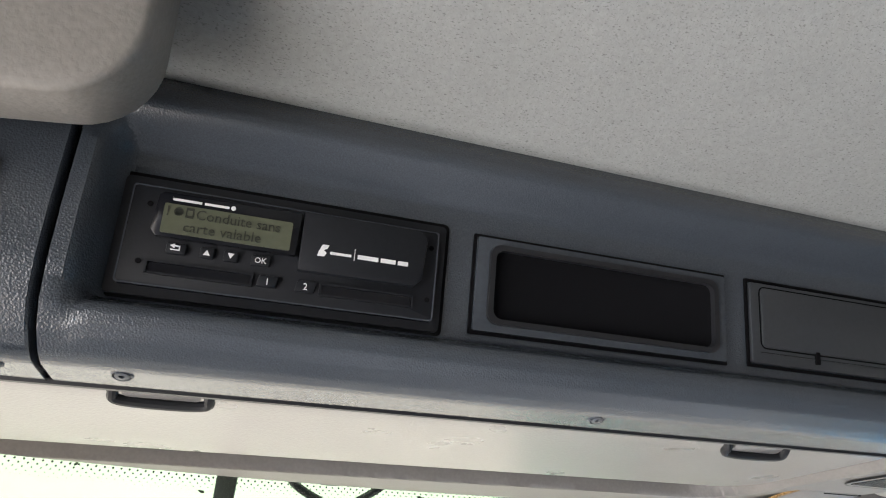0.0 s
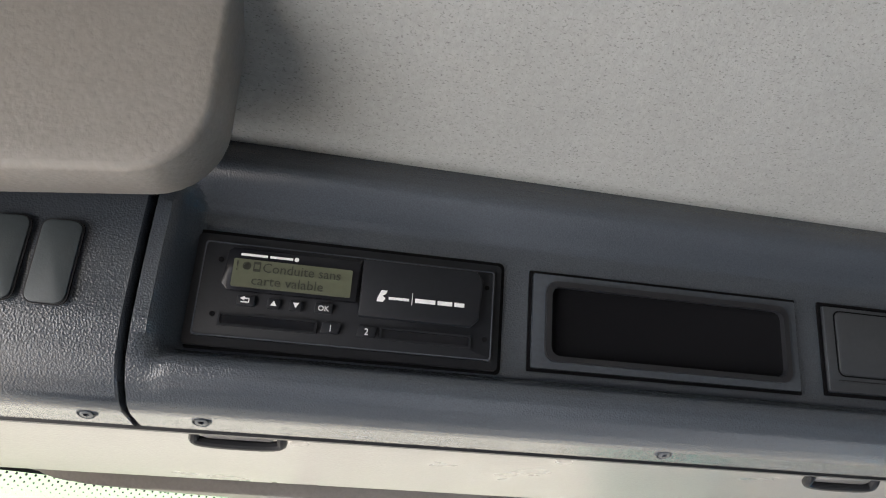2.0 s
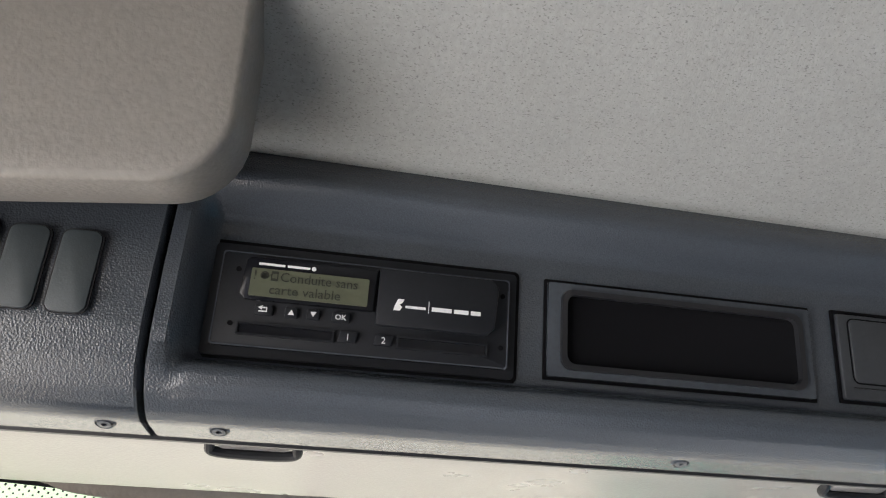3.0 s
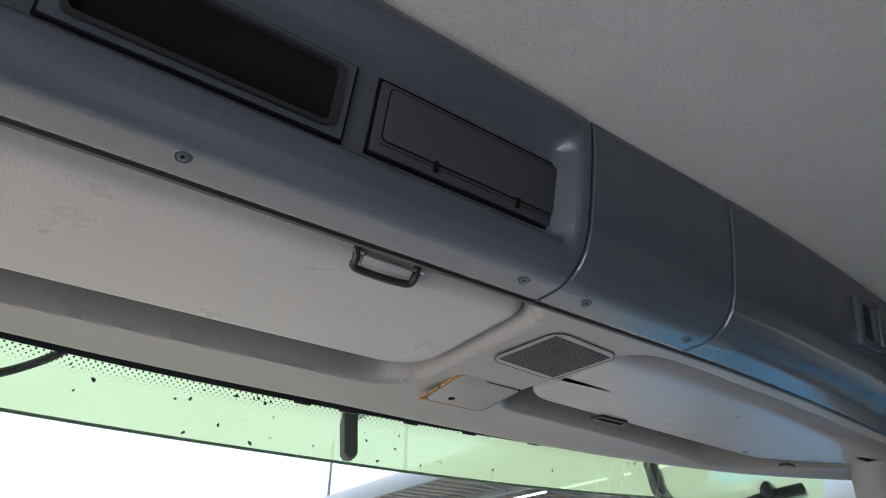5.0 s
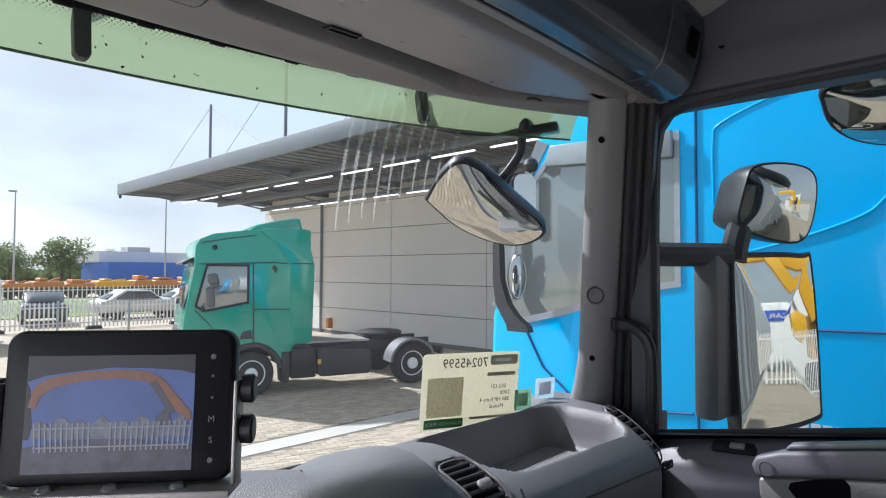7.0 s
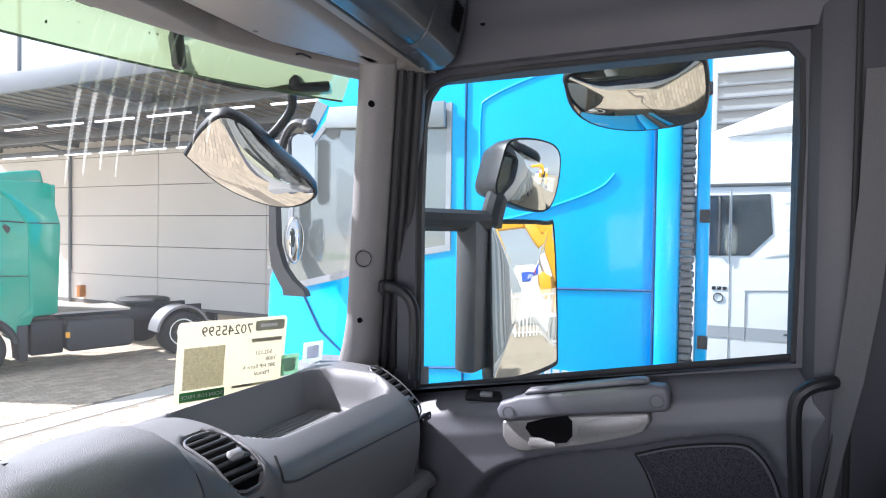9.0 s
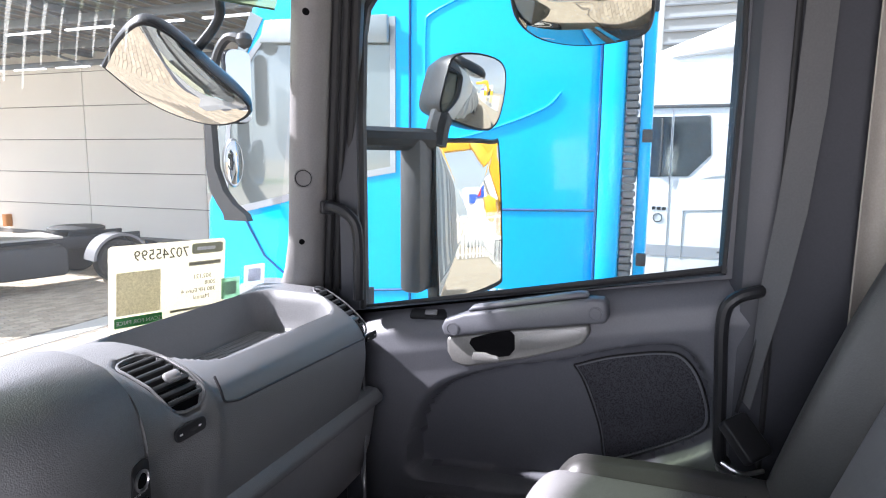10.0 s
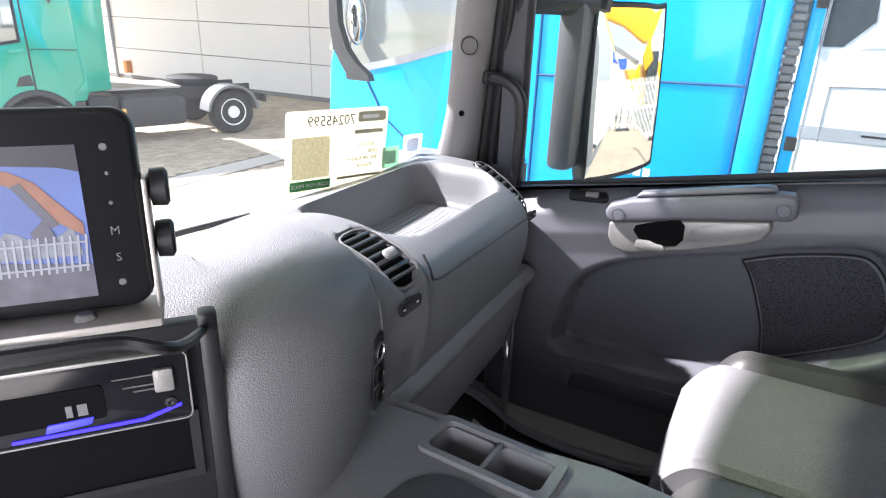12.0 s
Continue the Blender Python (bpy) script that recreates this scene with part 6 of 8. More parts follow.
part("code_bar", bars(sw / 2 - 0.118, sw / 2 - 0.010, -sh / 2 + 0.018, 0.0055, mshift(sm, 0, 0, sz)), GREY_INK, sign)
gb2 = part("green_block", slab(rrect(0.092, 0.020, 0.002), 0.0004, mshift(sm, -sw / 2 + 0.056, -sh / 2 + 0.014, sz)), GREEN_INK, sign, "green block with white words")
words("sign_text", "SCAN FOR PRICE", 0.0112, PRINT_WHITE, gb2, mshift(sm, -sw / 2 + 0.056, -sh / 2 + 0.010, sz + 0.0008), "CENTER", mirrored=True)
part("code_field", slab(rrect(0.084, 0.086, 0.002), 0.0003, mshift(sm, -sw / 2 + 0.056, -0.012, sz)), translucent(mat("grey_code_field", (0.72, 0.70, 0.62), 0.7, vary=0.35, scale=260), 0.75), sign, "plain grey square field")
for nm, c, w, h, mt, lb in (("green_sticker", (0.960, 0.884, 0.829), 0.044, 0.048, mat("green_sticker_paper", (0.45, 0.66, 0.52), 0.7), "small green sticker on the windscreen"), ("pink_sticker", (1.008, 0.857, 0.852), 0.052, 0.048, mat("pale_pink_paper", (0.70, 0.82, 0.88), 0.7), "small pale pink sticker on the windscreen")):
    st = thing(nm, lb, "sticker", c)
    m = basis(c, (0.9, -0.44, 0), nrm)
    part("sheet", slab(rrect(w, h, 0.003), 0.0006, m), translucent(mt, 0.6), st)
    part("inner_field", slab(rrect(w * 0.62, h * 0.62, 0.002), 0.0003, mshift(m, 0, 0, 0.0006)), translucent(mat(nm + "_field", (0.52, 0.70, 0.58) if "green" in nm else (0.90, 0.84, 0.88), 0.7), 0.35), st)

# ---- outside mirrors, exterior sun visor ----


def mirror_head(name, label, outline, m, depth, bulge, arm, arm_r, shell_back=0.6, mirror=MIRROR):
    """A convex mirror in a rounded black shell. Outline in local x, y; z points out of the glass."""
    ob = thing(name, label, "mirror", tuple(m.translation))
    cx = sum(p[0] for p in outline) / len(outline)
    cy = sum(p[1] for p in outline) / len(outline)
    big = smooth_line([(a, b, 0) for a, b in outline + outline[:1]], 4)[:-1]
    pts = [(v.x, v.y) for v in big]

    def scaled(k, z):
        return [(cx + (a - cx) * k, cy + (b - cy) * k, z) for a, b in pts]
    bm = skin([scaled(0.965, 0.004), scaled(1.0, 0.006), scaled(1.02, 0.0), scaled(1.0, -depth * 0.4), scaled(0.85, -depth * 0.8), scaled(shell_back, -depth), scaled(0.1, -depth * 1.02)], closed=True)
    cap_ends(bm)
    bm.transform(m)
    part("shell", bm, BLACK, ob)
    rr = [scaled(k, 0.0055 + bulge * (1 - k * k)) for k in (0.955, 0.9, 0.8, 0.65, 0.5, 0.35, 0.2, 0.08)]
    g = skin(rr, closed=True)
    cap_ends(g)
    g.transform(m)
    part("mirror_glass", g, mirror, ob, "convex mirror glass", angle=80)
    if arm:
        part("arm", tube(smooth_line(arm, 6), arm_r, 10), BLACK, ob, "black mirror arm")
    return ob


MN = (-0.570, -0.821, 0.0)
MX = (0.83, -0.56, 0)
mirror_head("main_mirror", "large upright door mirror in a black shell", [(-0.105, 0.222), (0.085, 0.222), (0.118, 0.19), (0.122, -0.15), (0.095, -0.215), (-0.105, -0.240), (-0.120, -0.2), (-0.120, 0.19)], basis((1.594, 0.541, 0.946), MX, Vector(MN) + Vector((0, 0, 0.055))), 0.085, 0.004, [(1.23, 0.79, 1.165), (1.30, 0.75, 1.165), (1.43, 0.665, 1.165), (1.50, 0.63, 1.165)], 0.032)
mirror_head("wide_angle_mirror", "rounded wide-angle door mirror in a grey shell", [(-0.105, 0.03), (-0.075, 0.095), (0.04, 0.105), (0.105, 0.07), (0.098, -0.05), (0.055, -0.105), (-0.06, -0.088), (-0.118, -0.055)], basis((1.608, 0.534, 1.304), MX, Vector(MN) + Vector((-0.03, 0.03, -0.06))), 0.17, 0.020, [(1.52, 0.62, 1.15), (1.53, 0.615, 1.20), (1.56, 0.61, 1.25)], 0.034)
part("mirror_post", box(1.42, 1.525, 0.62, 0.69, 0.74, 1.17, 0.02), mat("grey_black_plastic", (0.07, 0.07, 0.075), 0.5), tagged(thing("mirror_pillar", "dark upright housing beside the door mirror", "mirror post", (1.45, 0.66, 0.9))))
km = basis((1.482, 0.215, 1.495), (0.36, -0.93, 0), (-0.47, -0.13, -0.87))
mirror_head("kerb_mirror", "wide convex kerb mirror above the door window", [(-0.188, 0.030), (-0.176, 0.058), (-0.087, 0.090), (-0.002, 0.105), (0.106, 0.122), (0.140, 0.096), (0.182, -0.04), (0.166, -0.104), (0.044, -0.148), (-0.076, -0.136), (-0.152, -0.074)], km, 0.08, 0.030, [(1.24, 0.24, 1.66), (1.36, 0.23, 1.66), (1.46, 0.22, 1.60), (1.50, 0.215, 1.56)], 0.022, mirror=MIRROR_DIM)
fm = basis((1.005, 1.035, 1.285), (0.72, -0.69, -0.06), (-0.62, -0.36, -0.76)) @ Matrix.Diagonal((1, 1.35, 1, 1))
mirror_head("front_mirror", "convex front mirror hanging before the windscreen", [(-0.155, -0.005), (-0.125, 0.055), (-0.080, 0.098), (-0.02, 0.085), (0.06, 0.035), (0.155, -0.025), (0.14, -0.065), (0.08, -0.088), (0.0, -0.082), (-0.08, -0.055)], fm, 0.06, 0.022, [(0.99, 0.90, 1.462), (1.03, 0.94, 1.455), (1.045, 0.955, 1.42), (1.035, 0.985, 1.375), (1.03, 1.04, 1.33)], 0.011, mirror=MIRROR_DIM)
arm2 = thing("mirror_bracket", "black tubular bracket carrying the front mirror", "bracket", (0.85, 1.0, 1.47))
part("rod", tube(smooth_line([(0.735, 1.03, 1.53), (0.755, 1.035, 1.495), (0.80, 1.03, 1.462), (0.90, 0.98, 1.452), (0.99, 0.91, 1.458), (1.06, 0.86, 1.47)], 6), 0.0125, 10), BLACK, arm2)
part("ball_joint", lathe([(0.0, -0.02), (0.014, -0.014), (0.018, 0), (0.014, 0.014), (0.0, 0.02)], 14, pose(0.99, 0.905, 1.468)), BLACK, arm2)


def y_vis(x):
    return 1.085 - 0.20 * max(0.0, abs(x - 0.03)) ** 2.6


ev = thing("outer_sun_visor", "green translucent outer sun visor above the windscreen", "sun visor", (0.03, 1.05, 1.5))
xs = np.linspace(-1.04, 1.10, 40)
sheet = part("sheet", skin([[(x, y_vis(x) - 0.075 * t - 0.01 * t * t, 1.441 + 0.20 * t) for x in xs] for t in np.linspace(0, 1, 6)]), GREEN_ACRYL, ev)
part("lower_edge", tube([(x, y_vis(x), 1.441) for x in xs], 0.0024, 6), mat("dark_green_edge", (0.06, 0.10, 0.06), 0.4), ev)
rnd = random.Random(11)
bugs = []
for i in range(70):
    x, t = rnd.uniform(-0.9, 0.75), rnd.uniform(0.03, 0.42)
    c = Vector((x, y_vis(x) - 0.075 * t - 0.003, 1.441 + 0.20 * t))
    r = rnd.uniform(0.0006, 0.0024)
    a = rnd.uniform(0, 3.14)
    m = basis(tuple(c), (math.cos(a), 0, math.sin(a)), (0, -1, 0))
    bugs.append(slab([(r * 1.6 * math.cos(q) * rnd.uniform(0.6, 1.4), r * math.sin(q) * rnd.uniform(0.6, 1.4)) for q in np.linspace(0, 6.28, 8)[:-1]], 0.0004, m))
part("dirt_specks", join(*bugs), mat("dried_dirt", (0.04, 0.045, 0.03), 0.9), ev, "small dried dirt specks")
for x in (-0.545, 0.092, 0.728):
    y = y_vis(x)
    b = thing("visor_bracket", "dark bracket holding the outer sun visor", "bracket", (x, y, 1.5), "brackets of the outer sun visor")
    part("arm", slab([(-0.012, -0.040), (-0.006, -0.047), (0.006, -0.047), (0.012, -0.038), (0.014, 0.03), (0.035, 0.055), (-0.012, 0.055)], 0.018, basis((x, y - 0.020, 1.482), (1, 0, 0), (0, -1, 0.2)), 0.003), CHASSIS, b)
    part("bolt", lathe([(0.007, 0), (0.007, 0.003), (0, 0.004)], 12, basis((x, y - 0.040, 1.452), (1, 0, 0), (0, -1, 0.2))), BLACK, b)
tabs = thing("windscreen_clips", "row of black clips along the windscreen's upper edge", "clip", (0.1, 0.9, 1.48))
for x in (-0.62, -0.42, -0.02, 0.05, 0.16, 0.27, 0.40, 0.52):
    part("clip", box(x - 0.013, x + 0.013, y_glass(x, 1.47) - 0.010, y_glass(x, 1.47) - 0.004, 1.487, 1.500, 0.002), BLACK, tabs)

solo("washer_hose", tube(smooth_line([(-0.475, 1.02, 1.535), (-0.46, 1.03, 1.50), (-0.415, 1.045, 1.478), (-0.392, 1.05, 1.474), (-0.36, 1.045, 1.488), (-0.325, 1.035, 1.512), (-0.31, 1.02, 1.535)], 5), 0.0055, 8), BLACK, "thin black hose hanging behind the outer sun visor", "hose")
wip = thing("wiper", "black windscreen wiper resting at the bottom of the glass", "wiper", (0.3, 1.03, 0.76))
part("blade", tube([(x, y_glass(x, 0.76) + 0.022, 0.728 + 0.02 * (x - 0.1)) for x in np.linspace(0.10, 0.68, 10)], 0.006, 6), RUBBER, wip)
part("arm", tube([(x, y_glass(x, 0.76) + 0.035, 0.716 + 0.03 * (x - 0.1)) for x in np.linspace(-0.1, 0.40, 8)], 0.007, 6), BLACK, wip)

# ---- yard ----
GROUND_MAT = mat("paved_yard", (0.42, 0.35, 0.265), 0.9, vary=0.18, scale=0.25, fine=0.12, fine_scale=9, bump=0.4, bump_scale=9)
PAVER = mat("sandy_paving_block", (0.45, 0.375, 0.285), 0.9, vary=0.18, scale=0.5, fine=0.10, fine_scale=60, bump=0.3, bump_scale=50)
nt = PAVER.node_tree
oi = nt.nodes.new("ShaderNodeNewGeometry")
mixr = nt.nodes.new("ShaderNodeMix")
mixr.data_type, mixr.blend_type = "RGBA", "MULTIPLY"
mixr.inputs[0].default_value = 1.0
mr = nt.nodes.new("ShaderNodeMapRange")
mr.inputs["To Min"].default_value, mr.inputs["To Max"].default_value = 0.80, 1.12
nt.links.new(oi.outputs["Random Per Island"], mr.inputs["Value"])
pb = nt.nodes["Principled BSDF"]
old = pb.inputs["Base Color"].links[0].from_socket
nt.links.new(old, mixr.inputs[6])
nt.links.new(mr.outputs[0], mixr.inputs[7])
nt.links.new(mixr.outputs[2], pb.inputs["Base Color"])

bm = bmesh.new()
bmesh.ops.create_grid(bm, x_segments=8, y_segments=8, size=1500)
bm.transform(Matrix.Translation((0, 0, GROUND - 0.008)))
solo("ground", bm, GROUND_MAT, "sandy paved yard ground reaching the horizon", "ground", kind="structure", smooth=False)
solo("lawn", box(-60, 90, 36.5, 56, GROUND - 0.02, GROUND + 0.03), GRASS, "strip of mown grass beyond the yard fence", "grass", kind="stuff", smooth=False)
solo("concrete_gutter", box(1.8, 60, 7.70, 8.15, GROUND - 0.02, GROUND + 0.004), mat("pale_concrete_gutter", (0.50, 0.47, 0.42), 0.85, vary=0.1, scale=1), "pale concrete gutter strip in the paving", "gutter", kind="structure", smooth=False)


def wheel(parent, c, side, r=0.51, w=0.30, rim_mat=WHITE, name="wheel"):
    """A truck wheel: tyre, dished rim with bolts; side is the outward direction of its axle."""
    m = basis(c, (0, 0, 1), side)
    t = part(name, lathe([(r * 0.60, -w), (r * 0.90, -w), (r * 0.98, -w * 0.9), (r, -w * 0.7), (r, -w * 0.3), (r * 0.98, -w * 0.1), (r * 0.90, 0.0), (r * 0.70, 0.0), (r * 0.585, -0.01)], 36, m), TYRE, parent, "black tyre")
    q = part("rim", lathe([(r * 0.62, -0.02), (r * 0.60, 0.004), (r * 0.56, 0.0), (r * 0.53, -0.03), (r * 0.48, -0.042), (r * 0.36, -0.036), (r * 0.28, -0.012), (r * 0.26, 0.025), (r * 0.17, 0.035), (0, 0.037)], 32, m), rim_mat, t, "steel rim")
    for k in range(10):
        a = 2 * math.pi * k / 10
        part("hole", lathe([(r * 0.055, -0.05), (r * 0.05, -0.034)], 8, m @ Matrix.Translation((r * 0.42 * math.cos(a), r * 0.43 * math.sin(a), 0))), DARK_VOID, t)
    return t


def local(origin, heading):
    """Local x ahead, y to the left, z up."""
    h = Vector((heading[0], heading[1], 0)).normalized()
    l = Vector((-h.y, h.x, 0))
    return Matrix(((h.x, l.x, 0, origin[0]), (h.y, l.y, 0, origin[1]), (0, 0, 1, origin[2]), (0, 0, 0, 1)))


def side_slab(outline, y0, y1, m, w=0.0, seg=2):
    """An outline in local x, z made thick from y0 to y1."""
    return slab([(a, b) for a, b in outline], y1 - y0, m @ Matrix.Translation((0, y0, 0)) @ Matrix(((1, 0, 0, 0), (0, 0, 1, 0), (0, 1, 0, 0), (0, 0, 0, 1))), w, seg)


# ---- teal tractor unit ----
gm = local((5.87, 11.09, GROUND), (-3.23, 1.06))
MIRROR_GREY = mat("grey_mirror_shell", (0.10, 0.105, 0.11), 0.35)
gt = thing("green_tractor_unit", "teal green tractor unit with a high sleeper cab", "truck", (5.87, 11.09, GROUND))
WR = 0.445
arch = [(0.15 + 0.56 * math.cos(a), WR + 0.57 * math.sin(a)) for a in np.linspace(math.pi * 0.94, math.pi * 0.04, 14)]
cab = [(-0.98, 1.00), (-0.66, 0.98), (-0.60, 0.84), (-0.42, 0.84)] + arch + [(0.76, 0.40), (1.34, 0.40), (1.38, 0.9), (1.40, 1.35), (1.36, 1.72), (1.22, 2.50), (1.20, 2.92), (1.12, 3.06), (0.88, 3.16), (0.25, 3.25), (-0.25, 3.28), (-0.98, 3.28)]
hull = side_slab(cab, -2.42, 0.04, gm, 0.09, 3)
body_g = part("cab", hull, GREEN, gt, "teal cab shell", angle=40)
part("roof_spoiler", side_slab([(0.26, 3.24), (0.05, 3.37), (-0.35, 3.47), (-0.75, 3.53), (-0.80, 3.50), (-0.86, 3.24)], -2.25, -0.10, gm, 0.05, 3), GREEN, gt, "teal roof spoiler")
part("side_fairing", side_slab([(-0.60, 1.16), (-0.42, 0.98), (-0.66, 0.99), (-1.02, 1.02), (-1.06, 2.57), (-0.88, 3.30), (-0.10, 3.30), (0.04, 3.25), (-0.30, 2.98), (-0.56, 2.56)], 0.0, 0.062, gm, 0.02, 2), GREEN, gt, "teal side fairing")
part("windscreen", slab([(-1.05, 0.0), (1.05, 0.0), (0.95, 0.92), (-0.95, 0.92)], 0.02, gm @ basis((1.375, -1.19, 1.74), (0, 1, 0), (0.966, 0, 0.26)), 0.01), DARK_GLASS, gt)
part("sun_shield", side_slab([(1.10, 2.66), (1.40, 2.56), (1.42, 2.60), (1.12, 2.76)], -2.2, -0.12, gm, 0.01), GLOSS_BLACK, gt, "dark windscreen shield")
dw = part("side_window", side_slab([(0.26, 1.86), (1.02, 1.72), (1.16, 1.80), (0.98, 2.54), (0.26, 2.54)], 0.036, 0.052, gm, 0.01), TRUCK_GLASS, gt, "dark door window")
part("window_seal", frame_ring([(0.22, 1.82), (1.03, 1.67), (1.21, 1.78), (1.01, 2.58), (0.22, 2.58)], [(0.26, 1.86), (1.02, 1.72), (1.16, 1.80), (0.98, 2.54), (0.26, 2.54)], 0.006, gm @ Matrix.Translation((0, 0.052, 0)) @ Matrix(((1, 0, 0, 0), (0, 0, 1, 0), (0, 1, 0, 0), (0, 0, 0, 1)))), BLACK, dw)


def gline(points, r=0.008, material=None, parent=None, y=0.046):
    return part("panel_seam", tube([tuple((gm @ Matrix.Translation((a, y, b))).translation) for a, b in points], r, 6), material or CHASSIS, parent or gt)


gline([(0.13, 1.00), (0.14, 2.0), (0.15, 2.60)], 0.012)
gline([(1.14, 2.58), (0.15, 2.61), (-0.27, 2.62), (-0.52, 2.60)], 0.012)
gline([(0.12, 1.71), (-0.57, 1.69)], 0.008)
gline([(0.80, 1.05), (0.90, 1.4), (1.20, 1.72)])
gline([(-0.58, 2.60), (-1.04, 2.60)], 0.010, None, None, 0.064)
gline([(0.10, 3.15), (0.60, 3.08), (1.10, 2.98)], 0.010)
part("door_handle", side_slab([(0.20, 1.66), (0.42, 1.66), (0.42, 1.72), (0.20, 1.72)], 0.036, 0.060, gm, 0.01), GREEN, gt)
part("grab_recess", side_slab([(-0.28, 2.40), (-0.33, 2.50), (-0.24, 2.58), (-0.21, 2.52)], 0.036, 0.046, gm, 0.004), CHASSIS, gt)
part("lower_grille", side_slab([(1.38, 0.5), (1.45, 0.5), (1.47, 1.1), (1.43, 1.3), (1.38, 1.3)], -2.2, -0.18, gm, 0.02), CHASSIS, gt)
part("bumper_lamp", side_slab([(1.16, 0.72), (1.40, 0.70), (1.43, 0.92), (1.2, 0.94)], -0.2, 0.046, gm, 0.02), DARK_GLASS, gt, "headlamp")
mk = part("door_mirror", side_slab([(0.86, 1.78), (1.00, 1.76), (1.03, 2.14), (0.88, 2.16)], 0.12, 0.30, gm, 0.04, 3), MIRROR_GREY, gt, "grey door mirror")
part("wide_mirror", side_slab([(0.78, 2.20), (0.98, 2.20), (1.02, 2.38), (0.84, 2.42)], 0.12, 0.30, gm, 0.05, 3), MIRROR_GREY, gt, "grey wide-angle mirror")
part("mirror_arm", tube([tuple((gm @ Matrix.Translation(p)).translation) for p in ((1.05, 0.0, 1.70), (1.08, 0.22, 1.78))], 0.035), CHASSIS, mk)
part("air_intake", side_slab([(0.14, 1.14), (0.40, 1.13), (0.33, 1.28), (0.18, 1.31)], 0.03, 0.050, gm, 0.01), CHASSIS, gt)
part("marker_lamp", lathe([(0.05, 0), (0.05, 0.03), (0, 0.04)], 12, gm @ basis((0.86, 0.03, 2.90), (1, 0, 0), (0, 1, 0))), GLOSS_BLACK, gt)
part("wheel_arch_trim", tube([tuple((gm @ Matrix.Translation((a, 0.03, b))).translation) for a, b in arch], 0.06, 8), CHASSIS, gt)
lo = Vector((-1, 0, 0))
out_l = (gm.to_3x3() @ Vector((0, 1, 0)))
for u in (0.15, -3.28):
    wheel(gt, tuple((gm @ Matrix.Translation((u, -0.02, WR))).translation), tuple(out_l), WR, 0.32, RIM)
    wheel(gt, tuple((gm @ Matrix.Translation((u, -2.36, WR))).translation), tuple(-out_l), WR, 0.32, RIM)
for y in (-0.80, -1.62):
    part("frame_rail", side_slab([(-4.0, 0.68), (0.6, 0.68), (0.6, 0.92), (-4.0, 0.92)], y, y + 0.08, gm, 0.01), CHASSIS, gt)
part("deck_plate", side_slab([(-2.45, 0.92), (-1.05, 0.92), (-1.05, 0.96), (-2.45, 0.96)], -1.7, -0.55, gm), mat("chequer_plate", (0.45, 0.42, 0.38), 0.5, metal=0.6), gt)
part("fuel_tank", side_slab([(-2.26, 0.30), (-1.22, 0.30), (-1.16, 0.38), (-1.16, 0.80), (-1.22, 0.86), (-2.24, 0.86), (-2.32, 0.78), (-2.32, 0.38)], -0.62, 0.02, gm, 0.05, 3), CHASSIS, gt, "dark fuel tank")
part("side_box", side_slab([(-1.12, 0.30), (-0.62, 0.30), (-0.62, 0.90), (-1.12, 0.90)], -0.6, 0.0, gm, 0.03), BLACK, gt)
part("side_marker", side_slab([(-1.22, 0.56), (-1.15, 0.56), (-1.15, 0.66), (-1.22, 0.66)], 0.0, 0.03, gm, 0.006), mat("amber_lamp", (0.8, 0.35, 0.02), 0.3), gt, "amber side marker")
part("step", side_slab([(-0.58, 0.22), (-0.46, 0.22), (-0.40, 0.84), (-0.58, 0.84)], -0.5, 0.02, gm, 0.02), CHASSIS, gt)
fw = [(-3.28 + 0.55 * math.cos(a), WR + 0.55 * math.sin(a)) for a in np.linspace(math.pi * 0.98, 0.10, 14)] + [(-3.28 + 0.50 * math.cos(a), WR + 0.50 * math.sin(a)) for a in np.linspace(0.10, math.pi * 0.98, 14)]
part("rear_mudguard", side_slab(fw, -0.42, 0.03, gm), mat("grey_mudguard", (0.16, 0.16, 0.17), 0.5), gt, "grey plastic mudguard")
part("fifth_wheel", join(lathe([(0.52, 0), (0.52, 0.05), (0.46, 0.08), (0, 0.09)], 24, gm @ pose(-2.95, -1.2, 1.00)), side_slab([(-3.3, 0.90), (-2.6, 0.90), (-2.65, 1.02), (-3.25, 1.02)], -1.6, -0.8, gm, 0.02)), CHASSIS, gt, "greasy dark fifth wheel")
part("rear_lamp", side_slab([(-4.04, 0.60), (-3.98, 0.60), (-3.98, 0.76), (-4.04, 0.76)], -0.5, -0.05, gm, 0.01), CHASSIS, gt)

# ---- blue tractor unit beside us ----
BX = 2.87
bt = thing("blue_tractor_unit", "bright blue tractor unit with a high sleeper cab", "truck", (BX + 1.2, 1.2, GROUND))
bmx = Matrix(((0, 1, 0, BX), (1, 0, 0, 0), (0, 0, 1, 0), (0, 0, 0, 1)))   # local x along the cab, y into it, z up


def bslab(outline, d0, d1, w=0.0, seg=2):
    return side_slab(outline, d0, d1, bmx, w, seg)


